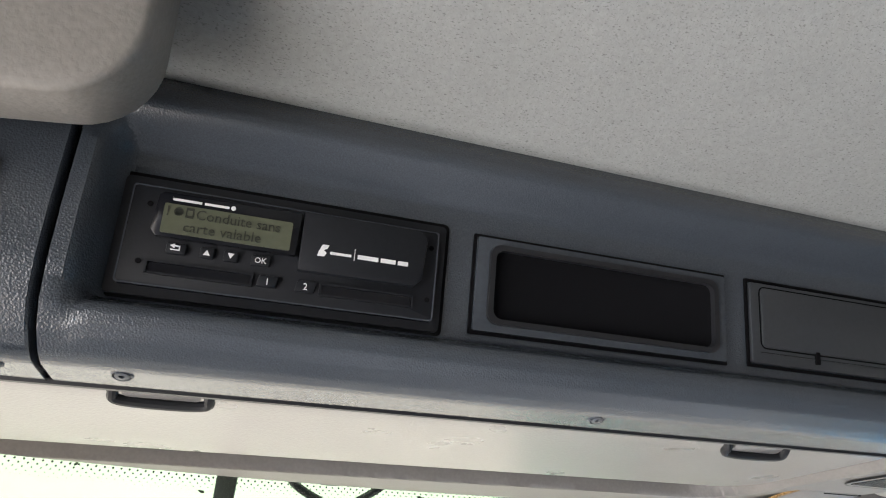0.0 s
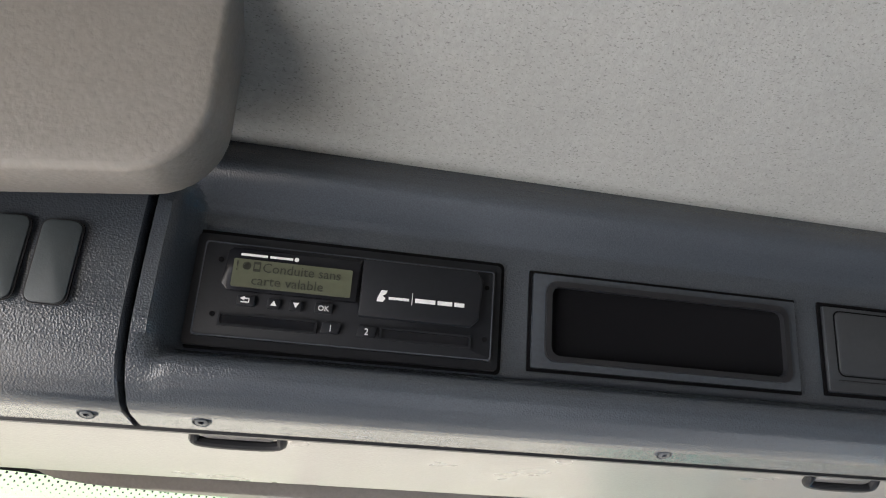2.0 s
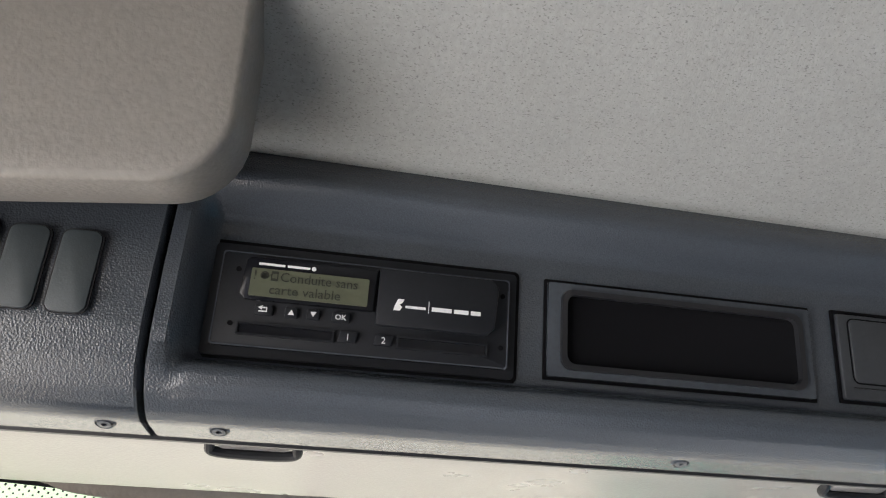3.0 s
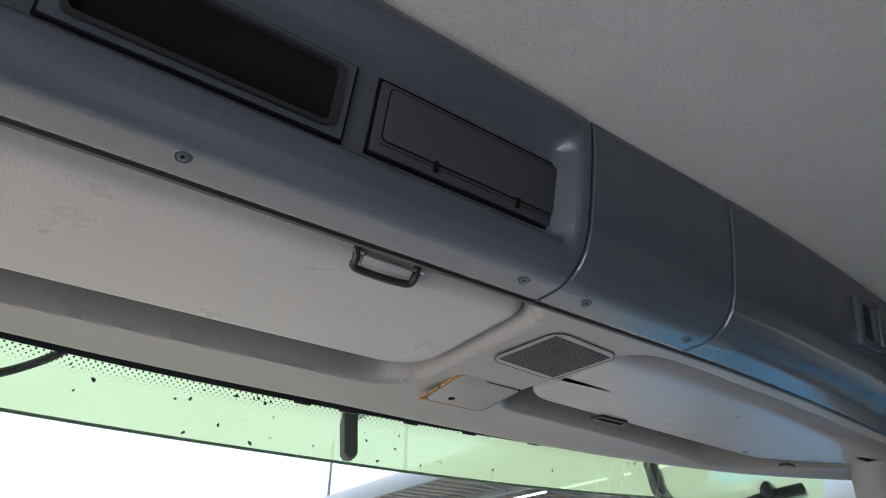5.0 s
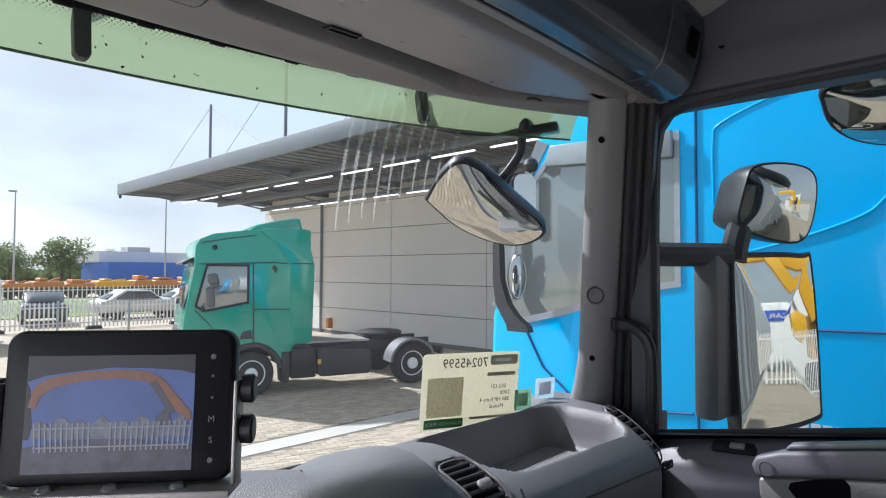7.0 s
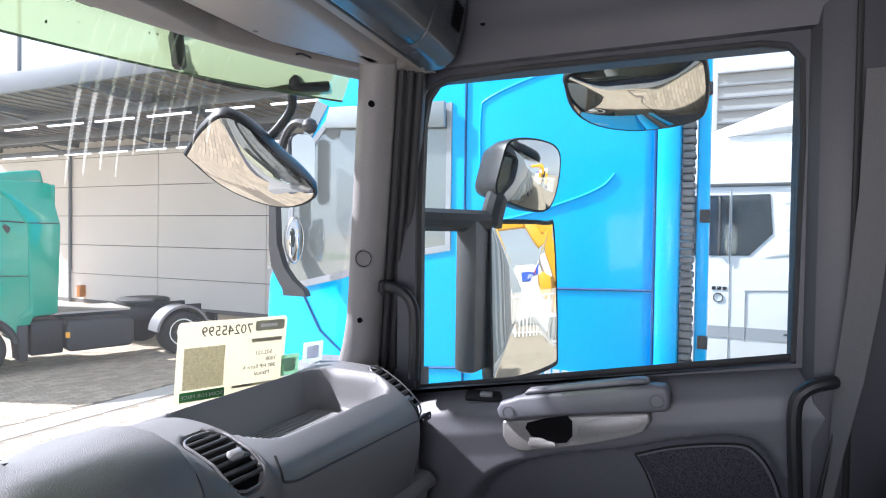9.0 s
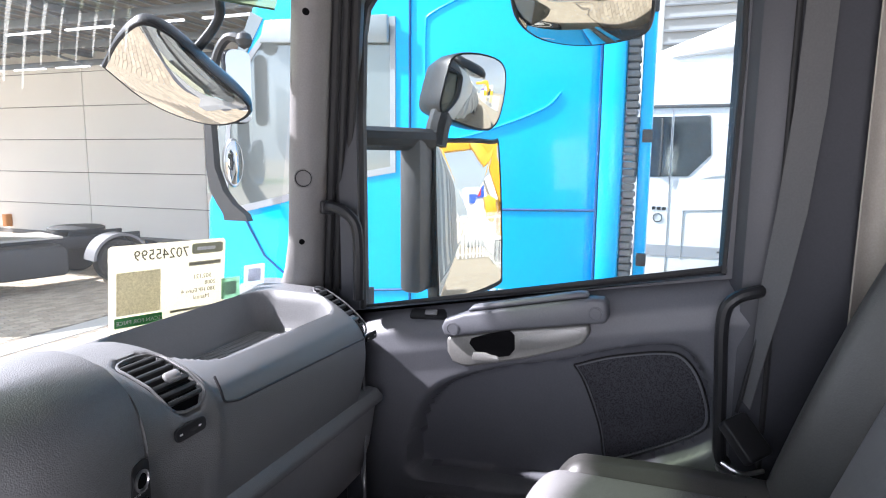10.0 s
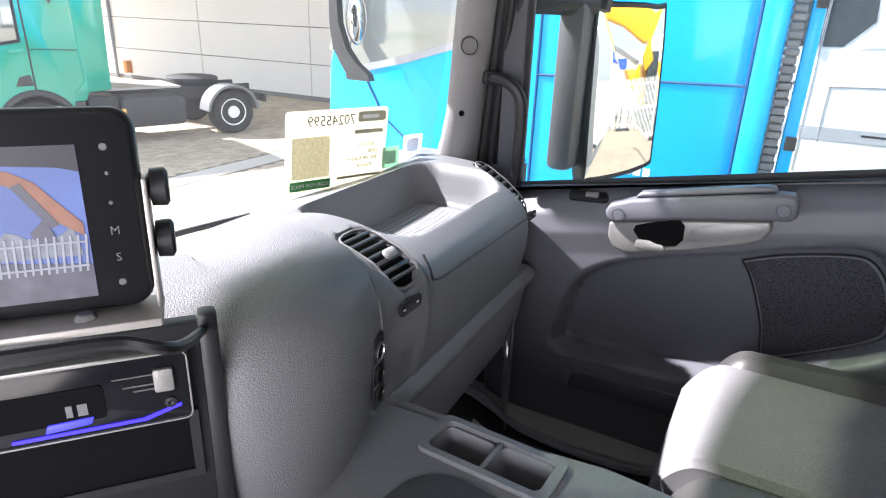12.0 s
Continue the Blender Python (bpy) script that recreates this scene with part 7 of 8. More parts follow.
part("cab", bslab([(0.30, -0.35), (2.56, -0.40), (2.66, 0.2), (2.62, 0.84), (2.46, 1.30), (2.26, 1.95), (1.9, 2.35), (1.2, 2.62), (0.30, 2.70)], 0.0, 2.45, 0.07, 3), BLUE, bt, "bright blue cab shell", angle=40)
part("side_deflector", bslab([(0.208, -0.35), (0.315, -0.35), (0.315, 2.62), (0.208, 2.62)], -0.012, 0.35, 0.02), BLUE, bt, "blue air deflector")
wg = [(1.385, 1.075), (1.56, 1.045), (2.05, 0.905), (2.36, 0.835), (2.44, 0.90), (2.40, 1.30), (2.28, 1.62), (2.12, 1.80), (1.385, 1.80)]
part("side_window", bslab(wg, -0.004, 0.010, 0.0), TRUCK_GLASS, bt, "dark door window")
wo = [(1.355, 1.045), (1.56, 1.01), (2.05, 0.865), (2.38, 0.79), (2.48, 0.90), (2.43, 1.31), (2.31, 1.64), (2.13, 1.835), (1.355, 1.835)]
part("window_seal", frame_ring(wo, wg, 0.012, bmx @ Matrix.Translation((0, -0.008, 0)) @ Matrix(((1, 0, 0, 0), (0, 0, 1, 0), (0, 1, 0, 0), (0, 0, 0, 1)))), mat("pale_grey_seal", (0.35, 0.37, 0.40), 0.5), bt)
part("wind_deflector", bslab([(1.38, 1.70), (2.16, 1.74), (2.12, 1.86), (1.38, 1.84)], -0.05, -0.02, 0.01), mat("smoked_acrylic", (0.30, 0.34, 0.36), 0.15), bt, "smoked window deflector")
part("windscreen_edge", bslab([(2.47, 0.92), (2.60, 0.90), (2.42, 1.55), (2.24, 1.92), (2.16, 1.88), (2.34, 1.6)], -0.003, 0.03), TRUCK_GLASS, bt)


def bline(points, r=0.007, material=None, name="panel_seam", d=-0.003):
    return part(name, tube([(BX + d, a, b) for a, b in points], r, 6), material or mat("dark_blue_gap", (0.0, 0.07, 0.22), 0.5), bt)


bline([(1.275, -0.3), (1.275, 1.0), (1.275, 1.96), (1.20, 2.5)])
bline([(0.318, -0.3), (0.318, 1.2), (0.318, 2.6)])
bline([(0.32, 0.880), (0.8, 0.868), (1.27, 0.86)])
bline([(1.30, 0.42), (1.9, 0.36), (2.6, 0.30)])
bline([(2.35, 0.80), (2.20, 0.55), (2.02, 0.42)])
part("pressed_ridge", tube(smooth_line([(BX, 1.22, 1.18), (BX - 0.004, 0.95, 1.235), (BX - 0.006, 0.70, 1.31), (BX - 0.006, 0.56, 1.37), (BX - 0.004, 0.50, 1.43)], 6), 0.0065, 8), BLUE, bt)
rr = smooth_line([(1.19, 1.45, 0), (1.19, 1.76, 0), (1.15, 1.84, 0), (0.9, 1.93, 0), (0.62, 1.98, 0), (0.52, 1.94, 0), (0.44, 1.86, 0)], 5)
part("pressed_ridge", tube([(BX, v.x, v.y) for v in rr], 0.007, 8), BLUE, bt)
hose = []
for i in range(68):
    z = -0.30 + 0.0345 * i
    hose.append(box(BX + 0.02, BX + 0.12, 0.146 + 0.005 * (i % 2), 0.206, z, z + 0.031, 0.007, 1))
part("ribbed_duct", join(*hose), mat("grey_ribbed_plastic", (0.16, 0.165, 0.17), 0.6), bt, "ribbed dark rubber duct behind the cab")
part("rear_post", box(BX + 0.05, BX + 0.16, 0.085, 0.140, -0.5, 2.3, 0.012), BLUE, bt, "blue upright with hinges")
for z in (0.62, 1.20, 1.78):
    part("hinge", box(BX + 0.035, BX + 0.055, 0.080, 0.125, z, z + 0.06, 0.005), CHASSIS, bt)
BN = (-0.55, -0.83, 0.0)
mh = part("door_mirror", slab(rrect(0.15, 0.40, 0.05, 5), 0.07, basis((2.735, 2.235, 1.50), (0.83, -0.55, 0), (0.55, 0.83, 0)), 0.03, 3), GLOSS_BLACK, bt, "upright black door mirror")
part("mirror_face", slab(rrect(0.135, 0.385, 0.045, 5), 0.004, basis((2.733, 2.231, 1.50), (0.83, -0.55, 0), BN)), MIRROR, mh)
part("mirror_joint", lathe([(0.0, -0.05), (0.035, -0.03), (0.045, 0.0), (0.035, 0.03), (0.0, 0.05)], 14, pose(2.75, 2.20, 1.745)), CHASSIS, mh)
part("upper_arm", tube(smooth_line([(2.75, 2.20, 1.745), (2.74, 2.30, 1.76), (2.74, 2.38, 1.66), (2.73, 2.42, 1.45)], 5), 0.026, 8), CHASSIS, mh)
wh = part("wide_mirror", lathe([(0.0, -0.09), (0.05, -0.085), (0.09, -0.05), (0.100, -0.01), (0.094, 0.004), (0.088, 0.002)], 24, basis((2.735, 2.285, 1.087), (0, 0, 1), BN) @ Matrix.Diagonal((1.38, 0.55, 1, 1))), STEEL, bt, "oval wide-angle mirror with a bright rim")
part("mirror_face", lathe([(0.088, 0.003), (0.07, 0.010), (0.04, 0.016), (0.0, 0.018)], 24, basis((2.735, 2.285, 1.087), (0, 0, 1), BN) @ Matrix.Diagonal((1.38, 0.55, 1, 1))), MIRROR, wh)
part("mirror_leg", skin([[(2.72 + dx, y + dy, z) for dx, dy in ((-0.02, -w), (0.03, -w), (0.03, w), (-0.02, w))] for y, z, w in ((2.42, 1.48, 0.022), (2.425, 1.28, 0.024), (2.42, 1.06, 0.030), (2.385, 0.93, 0.045), (2.33, 0.855, 0.055), (2.27, 0.80, 0.075), (2.26, 0.765, 0.08))], closed=True), CHASSIS, bt, "dark swept mirror leg")
wheel(bt, (BX + 0.06, 1.25, GROUND + 0.51), (-1, 0, 0), 0.51, 0.32, RIM)
wheel(bt, (BX + 0.06, -2.6, GROUND + 0.51), (-1, 0, 0), 0.51, 0.32, RIM)
part("chassis", box(BX + 0.4, BX + 2.0, -4.2, 0.6, GROUND + 0.55, GROUND + 0.95, 0.03), CHASSIS, bt)
part("name_badge", join(*[box(BX - 0.006, BX, 0.66 + 0.045 * i, 0.695 + 0.045 * i, 0.425, 0.465) for i in range(6)]), mat("pale_badge", (0.6, 0.65, 0.7), 0.3, metal=0.5), bt, "pale bar-shaped badge")

# ---- white tractor unit further off ----
WX = 6.8
wt = thing("white_tractor_unit", "white tractor unit with a sleeper cab and roof spoiler", "truck", (WX + 1.2, -1, GROUND))
wmx = Matrix(((0, 1, 0, WX), (1, 0, 0, 0), (0, 0, 1, 0), (0, 0, 0, 1)))
part("cab", side_slab([(1.9, -0.55), (2.05, 0.4), (1.75, 1.7), (1.4, 2.0), (0.6, 2.15), (-1.9, 2.05), (-1.9, -0.55)], 0, 2.45, wmx, 0.06, 3), WHITE, wt, "white cab shell", angle=40)
part("roof_spoiler", side_slab([(1.2, 2.06), (0.20, 2.25), (-0.70, 2.58), (-2.2, 3.05), (-2.2, 2.0)], 0.1, 2.35, wmx, 0.05), WHITE, wt, "white roof spoiler")
GAP = mat("grey_gap", (0.3, 0.3, 0.3), 0.6)
part("spoiler_shadow_gap", side_slab([(0.06, 2.185), (-0.70, 2.215), (-0.70, 2.29), (-0.40, 2.26)], 0.06, 0.12, wmx, 0.004), mat("pale_grey_gap_panel", (0.45, 0.44, 0.43), 0.6), wt, "grey wedge under the spoiler")
part("spoiler_latch", tube([(WX + 0.04, -0.57, 2.255), (WX + 0.03, -0.62, 2.275), (WX + 0.03, -0.67, 2.278), (WX + 0.04, -0.69, 2.262)], 0.012, 6), CHASSIS, wt)
part("side_window", side_slab([(-0.012, 0.965), (-0.177, 0.968), (-0.386, 1.189), (-0.354, 1.588), (-0.012, 1.580)], -0.006, 0.01, wmx), DARK_GLASS, wt, "dark window")
part("door_window", side_slab([(0.012, 0.965), (1.2, 0.93), (1.5, 1.1), (1.3, 1.58), (0.012, 1.58)], -0.006, 0.01, wmx), DARK_GLASS, wt, "dark window")
part("grab_rail", tube(smooth_line([(WX - 0.01, 0.105, 0.985), (WX - 0.035, 0.098, 1.02), (WX - 0.035, 0.098, 1.50), (WX - 0.01, 0.11, 1.56)], 4), 0.014, 8), CHASSIS, wt)
part("grey_stripe", side_slab([(1.9, 0.12), (-1.9, 0.12), (-1.9, 0.24), (1.9, 0.24)], -0.005, 0.01, wmx), mat("grey_stripe_paint", (0.34, 0.35, 0.37), 0.4), wt)
part("locker_line", tube(smooth_line([(WX - 0.002, a, b) for a, b in ((-0.15, 0.10), (-0.15, 0.56), (-0.165, 0.60), (-0.20, 0.615), (-0.9, 0.64), (-0.95, 0.60), (-0.95, 0.10))], 3), 0.006), GAP, wt)
part("gutter_line", box(WX - 0.02, WX, -1.85, 1.5, 1.665, 1.70, 0.005), mat("dark_trim", (0.1, 0.1, 0.1), 0.5), wt)
part("door_line", tube([(WX - 0.002, 0.0, 1.64), (WX - 0.002, 0.0, -0.2)], 0.005), GAP, wt)
for (ya, za), (yb, zb) in (((-0.47, 1.488), (-0.66, 1.523)), ((-0.49, 1.226), (-0.66, 1.268)), ((-0.31, 0.953), (-0.66, 1.008))):
    part("side_louvre", slab([(-ya, za), (-(ya + yb) / 2, (za + zb) / 2 + 0.028), (-yb, zb + 0.018), (-yb, zb - 0.022)], 0.006, basis((WX, 0, 0), (0, -1, 0), (-1, 0, 0)), 0.003), mat("grey_louvre_paint", (0.56, 0.56, 0.55), 0.4), wt, "pale pressed louvre")
part("badge_bars", join(*[box(WX - 0.006, WX, 0.02 + 0.052 * i, 0.058 + 0.052 * i, 0.61, 0.645) for i in range(3)], box(WX - 0.006, WX, -0.9, -0.5, 0.18, 0.2)), INK, wt)
part("round_badge", tube([(WX - 0.004, 0.10 + 0.045 * math.cos(k * 0.5236), 0.53 + 0.045 * math.sin(k * 0.5236)) for k in range(13)], 0.005, 6), INK, wt)
for y in (0.9, -2.8):
    wheel(wt, (WX + 0.05, y, GROUND + 0.51), (-1, 0, 0), 0.51, 0.32, RIM)

# ---- grey clad shed behind it ----
shed = thing("grey_shed", "grey horizontally clad industrial shed", "building", (26, -8, GROUND))
part("wall", box(24, 40, -26, 0.52, GROUND, 7.0), mat("grey_cladding", (0.40, 0.405, 0.41), 0.6, vary=0.08, scale=0.5), shed)
part("corner_post", box(23.95, 24.6, 0.52, 0.82, GROUND, 6.98, 0.02), mat("pale_corner_steel", (0.52, 0.52, 0.51), 0.6), shed, "pale corner trim")
for i in range(19):
    z = 7.0 - 0.44 * (i + 1)
    part("cladding_rib", box(23.93, 24.0, -26, 0.52, z, z + 0.06), ROOFING, shed, smooth=False)
    part("cladding_lip", box(23.95, 24.0, -26, 0.52, z + 0.064, z + 0.10), GALV, shed, smooth=False)
part("roof_edge", box(23.85, 40, -26.1, 0.55, 7.0, 7.12, 0.03), GALV, shed)

# ---- concrete hall with canopy ----
CANOPY = mat("weathered_canopy_steel", (0.19, 0.205, 0.225), 0.55, metal=0.2, vary=0.2, scale=1.5)
hall = thing("concrete_hall", "pale concrete panel hall with a deep steel canopy", "building", (14, 15, GROUND))
HX, HY0, HY1 = 14.0, 3.4, 25.6
part("core", box(HX + 0.03, HX + 18, HY0, HY1, GROUND, 4.6), mat("dark_joint", (0.14, 0.13, 0.12), 0.9), hall)
me = None
pan = box(HX - 0.02, HX + 0.04, 0.012, 4.44, 0.010, 0.990, 0.008, 1)
for i in range(5):
    for j in range(6):
        z0 = GROUND + j * 1.0 + 0.0
        if me is None:
            me = finish(pan, False)
            me.materials.append(CONCRETE)
        o = part("wall_panel", me, CONCRETE, hall)
        o.location = o.location + Vector((0, HY0 + 4.45 * i - 0.02, z0))
part("plinth", box(HX - 0.05, HX, HY0, HY1, GROUND, GROUND + 0.12), mat("dark_plinth", (0.2, 0.19, 0.18), 0.9), hall)
part("downpipe", tube([(HX - 0.08, 21.0, 3.9), (HX - 0.08, 21.0, GROUND)], 0.05), CANOPY, hall)
canopy = part("canopy_roof", box(7.75, HX, HY0, HY1, 4.28, 4.36), ROOFING, hall, "flat canopy roof")
part("canopy_soffit", box(7.85, HX, HY0, HY1 - 0.05, 4.20, 4.275), SOFFIT, hall, "brown ribbed soffit")
for i in range(50):
    y = HY0 + i * 0.44
    part("soffit_rib", box(7.9, HX, y, y + 0.06, 4.165, 4.20), ROOFING, hall, smooth=False)
part("fascia", box(7.70, 7.78, HY0, HY1, 3.98, 4.40, 0.01), CANOPY, hall, "galvanised fascia beam")
part("fascia_end", box(7.78, HX, HY1 - 0.06, HY1, 4.0, 4.38, 0.01), CANOPY, hall)
part("gutter_pipe", tube([(7.78, HY1 - 0.1, 4.0), (7.78, HY1 - 0.1, 3.86)], 0.05), CHASSIS, hall)
for x, z in ((9.6, 3.85), (11.6, 3.80), (13.6, 3.75)):
    part("purlin", box(x, x + 0.10, HY0, HY1 - 0.2, z, z + 0.16, 0.01), CANOPY, hall)
for i in range(5):
    y = HY1 - 0.6 - 4.4 * i
    part("truss_top", box(7.8, HX, y, y + 0.12, 4.02, 4.16, 0.01), CANOPY, hall)
    part("truss_brace", tube([(8.0, y + 0.06, 4.1), (9.65, y + 0.06, 3.9), (11.6, y + 0.06, 4.1), (13.7, y + 0.06, 3.8)], 0.035, 6), CANOPY, hall)
for row, x in enumerate((9.55, 13.45)):
    for i in range(11):
        y = HY1 - 1.5 - i * 1.75
        part("tube_lamp", box(x, x + 0.06, y - 1.3, y, 3.68, 3.72, 0.01), glow("tube_lamp_glow", (1, 0.98, 0.94), 1.0), hall, "white strip lamp")
for y, hgt in ((19.6, 2.2), (14.9, 2.6), (8.6, 2.6)):
    part("mast", box(8.63, 8.70, y + 0.02, y + 0.10, 4.36, 4.36 + hgt, 0.01), CANOPY, hall, "steel tie mast")
    for dy in (-4.2, 4.2):
        part("tie_rod", tube([(8.66, y + 0.06, 4.36 + hgt - 0.1), (8.66, y + 0.06 + dy, 4.42)], 0.008, 6), CANOPY, hall)
    part("mast_foot", box(8.2, 9.1, y - 0.8, y + 0.9, 4.38, 4.46, 0.02), CHASSIS, hall)
part("tap_box", box(HX - 0.22, HX, 20.25, 20.45, GROUND + 0.2, GROUND + 0.6, 0.02), ORANGE, hall)

# ---- own truck body and outer skin ----
own = thing("own_truck_body", "white high-sided truck body behind the cab", "truck body", (0, -4, 0))
part("side_skin", box(1.216, 1.226, -1.36, -0.17, -0.35, 1.78), WHITE, own, "white cab side")
part("door_skin", box(1.216, 1.226, -0.17, 0.9, -0.35, 0.70), WHITE, own, "white door skin")
part("front_panel", skin([[(x, 1.10 + 0.02 * k - 0.2 * max(0.0, abs(x) - 0.1) ** 2.6, 0.68 - 0.9 * k) for x in np.linspace(-1.16, 1.16, 16)] for k in (0, 0.5, 1)], thick=0.02), WHITE, own, "white front panel")
part("load_box", box(-1.24, 1.24, -8.6, -1.75, -0.40, 1.75, 0.03), WHITE, own, "white load box")
for i in range(7):
    part("side_rib", box(1.235, 1.285, -8.4 + i * 1.05, -8.28 + i * 1.05, -0.4, 1.7, 0.01), WHITE, own)
part("chassis_rail", box(-0.5, 1.1, -8.6, -1.4, -0.9, -0.42, 0.03), CHASSIS, own)
for y in (-5.2, -6.6):
    wheel(own, (1.2, y, GROUND + 0.51), (1, 0, 0), 0.51, 0.32, RIM)


# ---- palisade fences ----
def fence(name, p0, p1, h, label, group, spacing=0.125, feet=True, pale=WHITE):
    a, b = Vector((*p0, GROUND)), Vector((*p1, GROUND))
    L = (b - a).length
    m = local(tuple(a), (b - a))
    ob = thing(name, label, "fence", tuple(a), group)
    n = int(L / spacing)
    bar = finish(side_slab([(0, 0.06), (0.06, 0.06), (0.06, h - 0.06), (0.03, h), (0, h - 0.06)], -0.01, 0.01, Matrix.Identity(4)), False)
    bar.materials.append(pale)
    if n <= 300:
        for i in range(n):
            o = part("pale", bar, pale, ob)
            o.matrix_basis = Matrix.Translation(-a) @ m @ Matrix.Translation((i * spacing, 0, 0))
    for z in (0.25, h - 0.25):
        part("rail", side_slab([(0, z), (L, z), (L, z + 0.05), (0, z + 0.05)], 0.012, 0.04, m), pale, ob)
    if feet:
        for i in range(int(L / 3.4) + 1):
            part("post", side_slab([(0, 0), (0.07, 0), (0.07, h + 0.1), (0, h + 0.1)], 0.0, 0.07, m @ Matrix.Translation((min(L - 0.07, i * 3.4), 0, 0))), pale, ob)
            part("concrete_foot", side_slab([(-0.25, 0), (0.35, 0), (0.3, 0.13), (-0.2, 0.13)], -0.12, 0.2, m @ Matrix.Translation((min(L - 0.07, i * 3.4), 0, 0)), 0.02), CHASSIS, ob)
    return ob


fence("palisade_fence", (0.9, 22.4), (3.7, 22.6), 1.35, "white steel palisade fence panel beside the trailer", "yard fences")
fence("palisade_fence", (4.4, 28.6), (14.0, 28.6), 1.15, "white steel palisade fence across the yard", "yard fences", 0.16)
fence("boundary_fence", (-14, 40.5), (44, 40.5), 1.5, "pale boundary fence along the grass", "yard fences", 0.24, feet=False)
fence("rear_palisade_fence", (1.0, -21.0), (15, -21.0), 2.35, "white palisade fence behind the trucks", "yard fences", 0.16)
for p in ((4.9, 21.7), (6.85, 21.45)):
    f = thing("fence_post", "grey mobile fence post in a concrete foot", "post", (*p, GROUND), "mobile fence posts")
    part("upright", box(p[0] - 0.03, p[0] + 0.03, p[1] - 0.03, p[1] + 0.03, GROUND + 0.12, GROUND + 1.5, 0.008), GALV, f)
    part("foot", box(p[0] - 0.35, p[0] + 0.35, p[1] - 0.12, p[1] + 0.12, GROUND, GROUND + 0.14, 0.03), CHASSIS, f)

# ---- white trailer, cone ----
tr = thing("white_box_trailer", "white box trailer with a rounded roof behind the fence", "trailer", (1.6, 24.5, GROUND))
part("body", box(-1.6, 3.75, 23.3, 26.2, GROUND + 0.85, GROUND + 2.18, 0.10, 3), WHITE, tr)
part("roof_cap", box(0.6, 3.2, 23.6, 26.0, GROUND + 2.15, GROUND + 2.34, 0.08, 3), WHITE, tr)
part("side_vent", box(0.75, 1.35, 23.27, 23.31, GROUND + 1.05, GROUND + 1.5, 0.01), GALV, tr, "grey louvre")
part("hatch", box(-0.05, 0.2, 23.27, 23.31, GROUND + 1.6, GROUND + 1.9, 0.02), mat("grey_hatch", (0.3, 0.3, 0.32), 0.5), tr)
part("underframe", box(-1.5, 3.6, 23.6, 25.9, GROUND + 0.4, GROUND + 0.95, 0.03), CHASSIS, tr)
for x in (0.2, 2.9):
    wheel(tr, (x, 23.55, GROUND + 0.48), (0, -1, 0), 0.48, 0.3, SILVER)
cone = thing("traffic_cone", "red and white traffic cone on the yard", "traffic cone", (0.45, 21.6, GROUND))
part("body", lathe([(0.17, 0.04), (0.05, 0.75), (0.03, 0.77), (0, 0.77)], 18, pose(0.45, 21.6, GROUND)), RED, cone)
part("band", lathe([(0.128, 0.28), (0.095, 0.48)], 18, pose(0.45, 21.6, GROUND)), WHITE, cone)
part("base", box(0.22, 0.68, 21.37, 21.83, GROUND, GROUND + 0.05, 0.02), CHASSIS, cone)


# ---- parked cars ----
def car(x, y, heading, paint, label):
    m = local((x, y, GROUND), heading)
    c = thing("parked_car", label, "car", (x, y, GROUND), "parked cars by the grass")
    part("body", side_slab([(-2.1, 0.35), (2.1, 0.32), (2.18, 0.6), (2.0, 0.82), (1.1, 0.95), (-1.7, 1.0), (-2.1, 0.9), (-2.18, 0.6)], -0.88, 0.88, m, 0.08, 2), paint, c)
    part("cabin", side_slab([(1.0, 0.93), (0.35, 1.42), (-0.9, 1.46), (-1.75, 0.98)], -0.74, 0.74, m, 0.10, 2), paint, c, "roof and pillars")
    for s in (-1, 1):
        part("side_window", side_slab([(0.75, 1.0), (0.28, 1.36), (-0.85, 1.38), (-1.4, 1.02)], min(s * 0.735, s * 0.755), max(s * 0.735, s * 0.755), m), DARK_GLASS, c)
    part("rear_window", slab([(-0.6, 0), (0.6, 0), (0.5, 0.42), (-0.5, 0.42)], 0.015, m @ basis((-1.72, 0, 1.04), (0, -1, 0), (-0.55, 0, 0.83)), 0.004), DARK_GLASS, c)
    for u in (-1.3, 1.32):
        for s in (-1, 1):
            wc = (m @ Matrix.Translation((u, s * 0.86, 0.31))).translation
            wheel(c, tuple(wc), tuple(m.to_3x3() @ Vector((0, s, 0))), 0.31, 0.2, SILVER)
    return c


car(6.9, 33.0, (0.15, 1), mat("black_car_paint", (0.03, 0.035, 0.045), 0.25, coat=0.8), "dark parked hatchback by the grass")
car(11.3, 33.6, (1, 0.05), mat("silver_car_paint", (0.55, 0.56, 0.57), 0.3, metal=0.5), "silver parked saloon by the grass")
car(14.6, 34.2, (1, 0.02), mat("grey_car_paint", (0.42, 0.43, 0.45), 0.3, metal=0.5), "grey parked car by the grass")

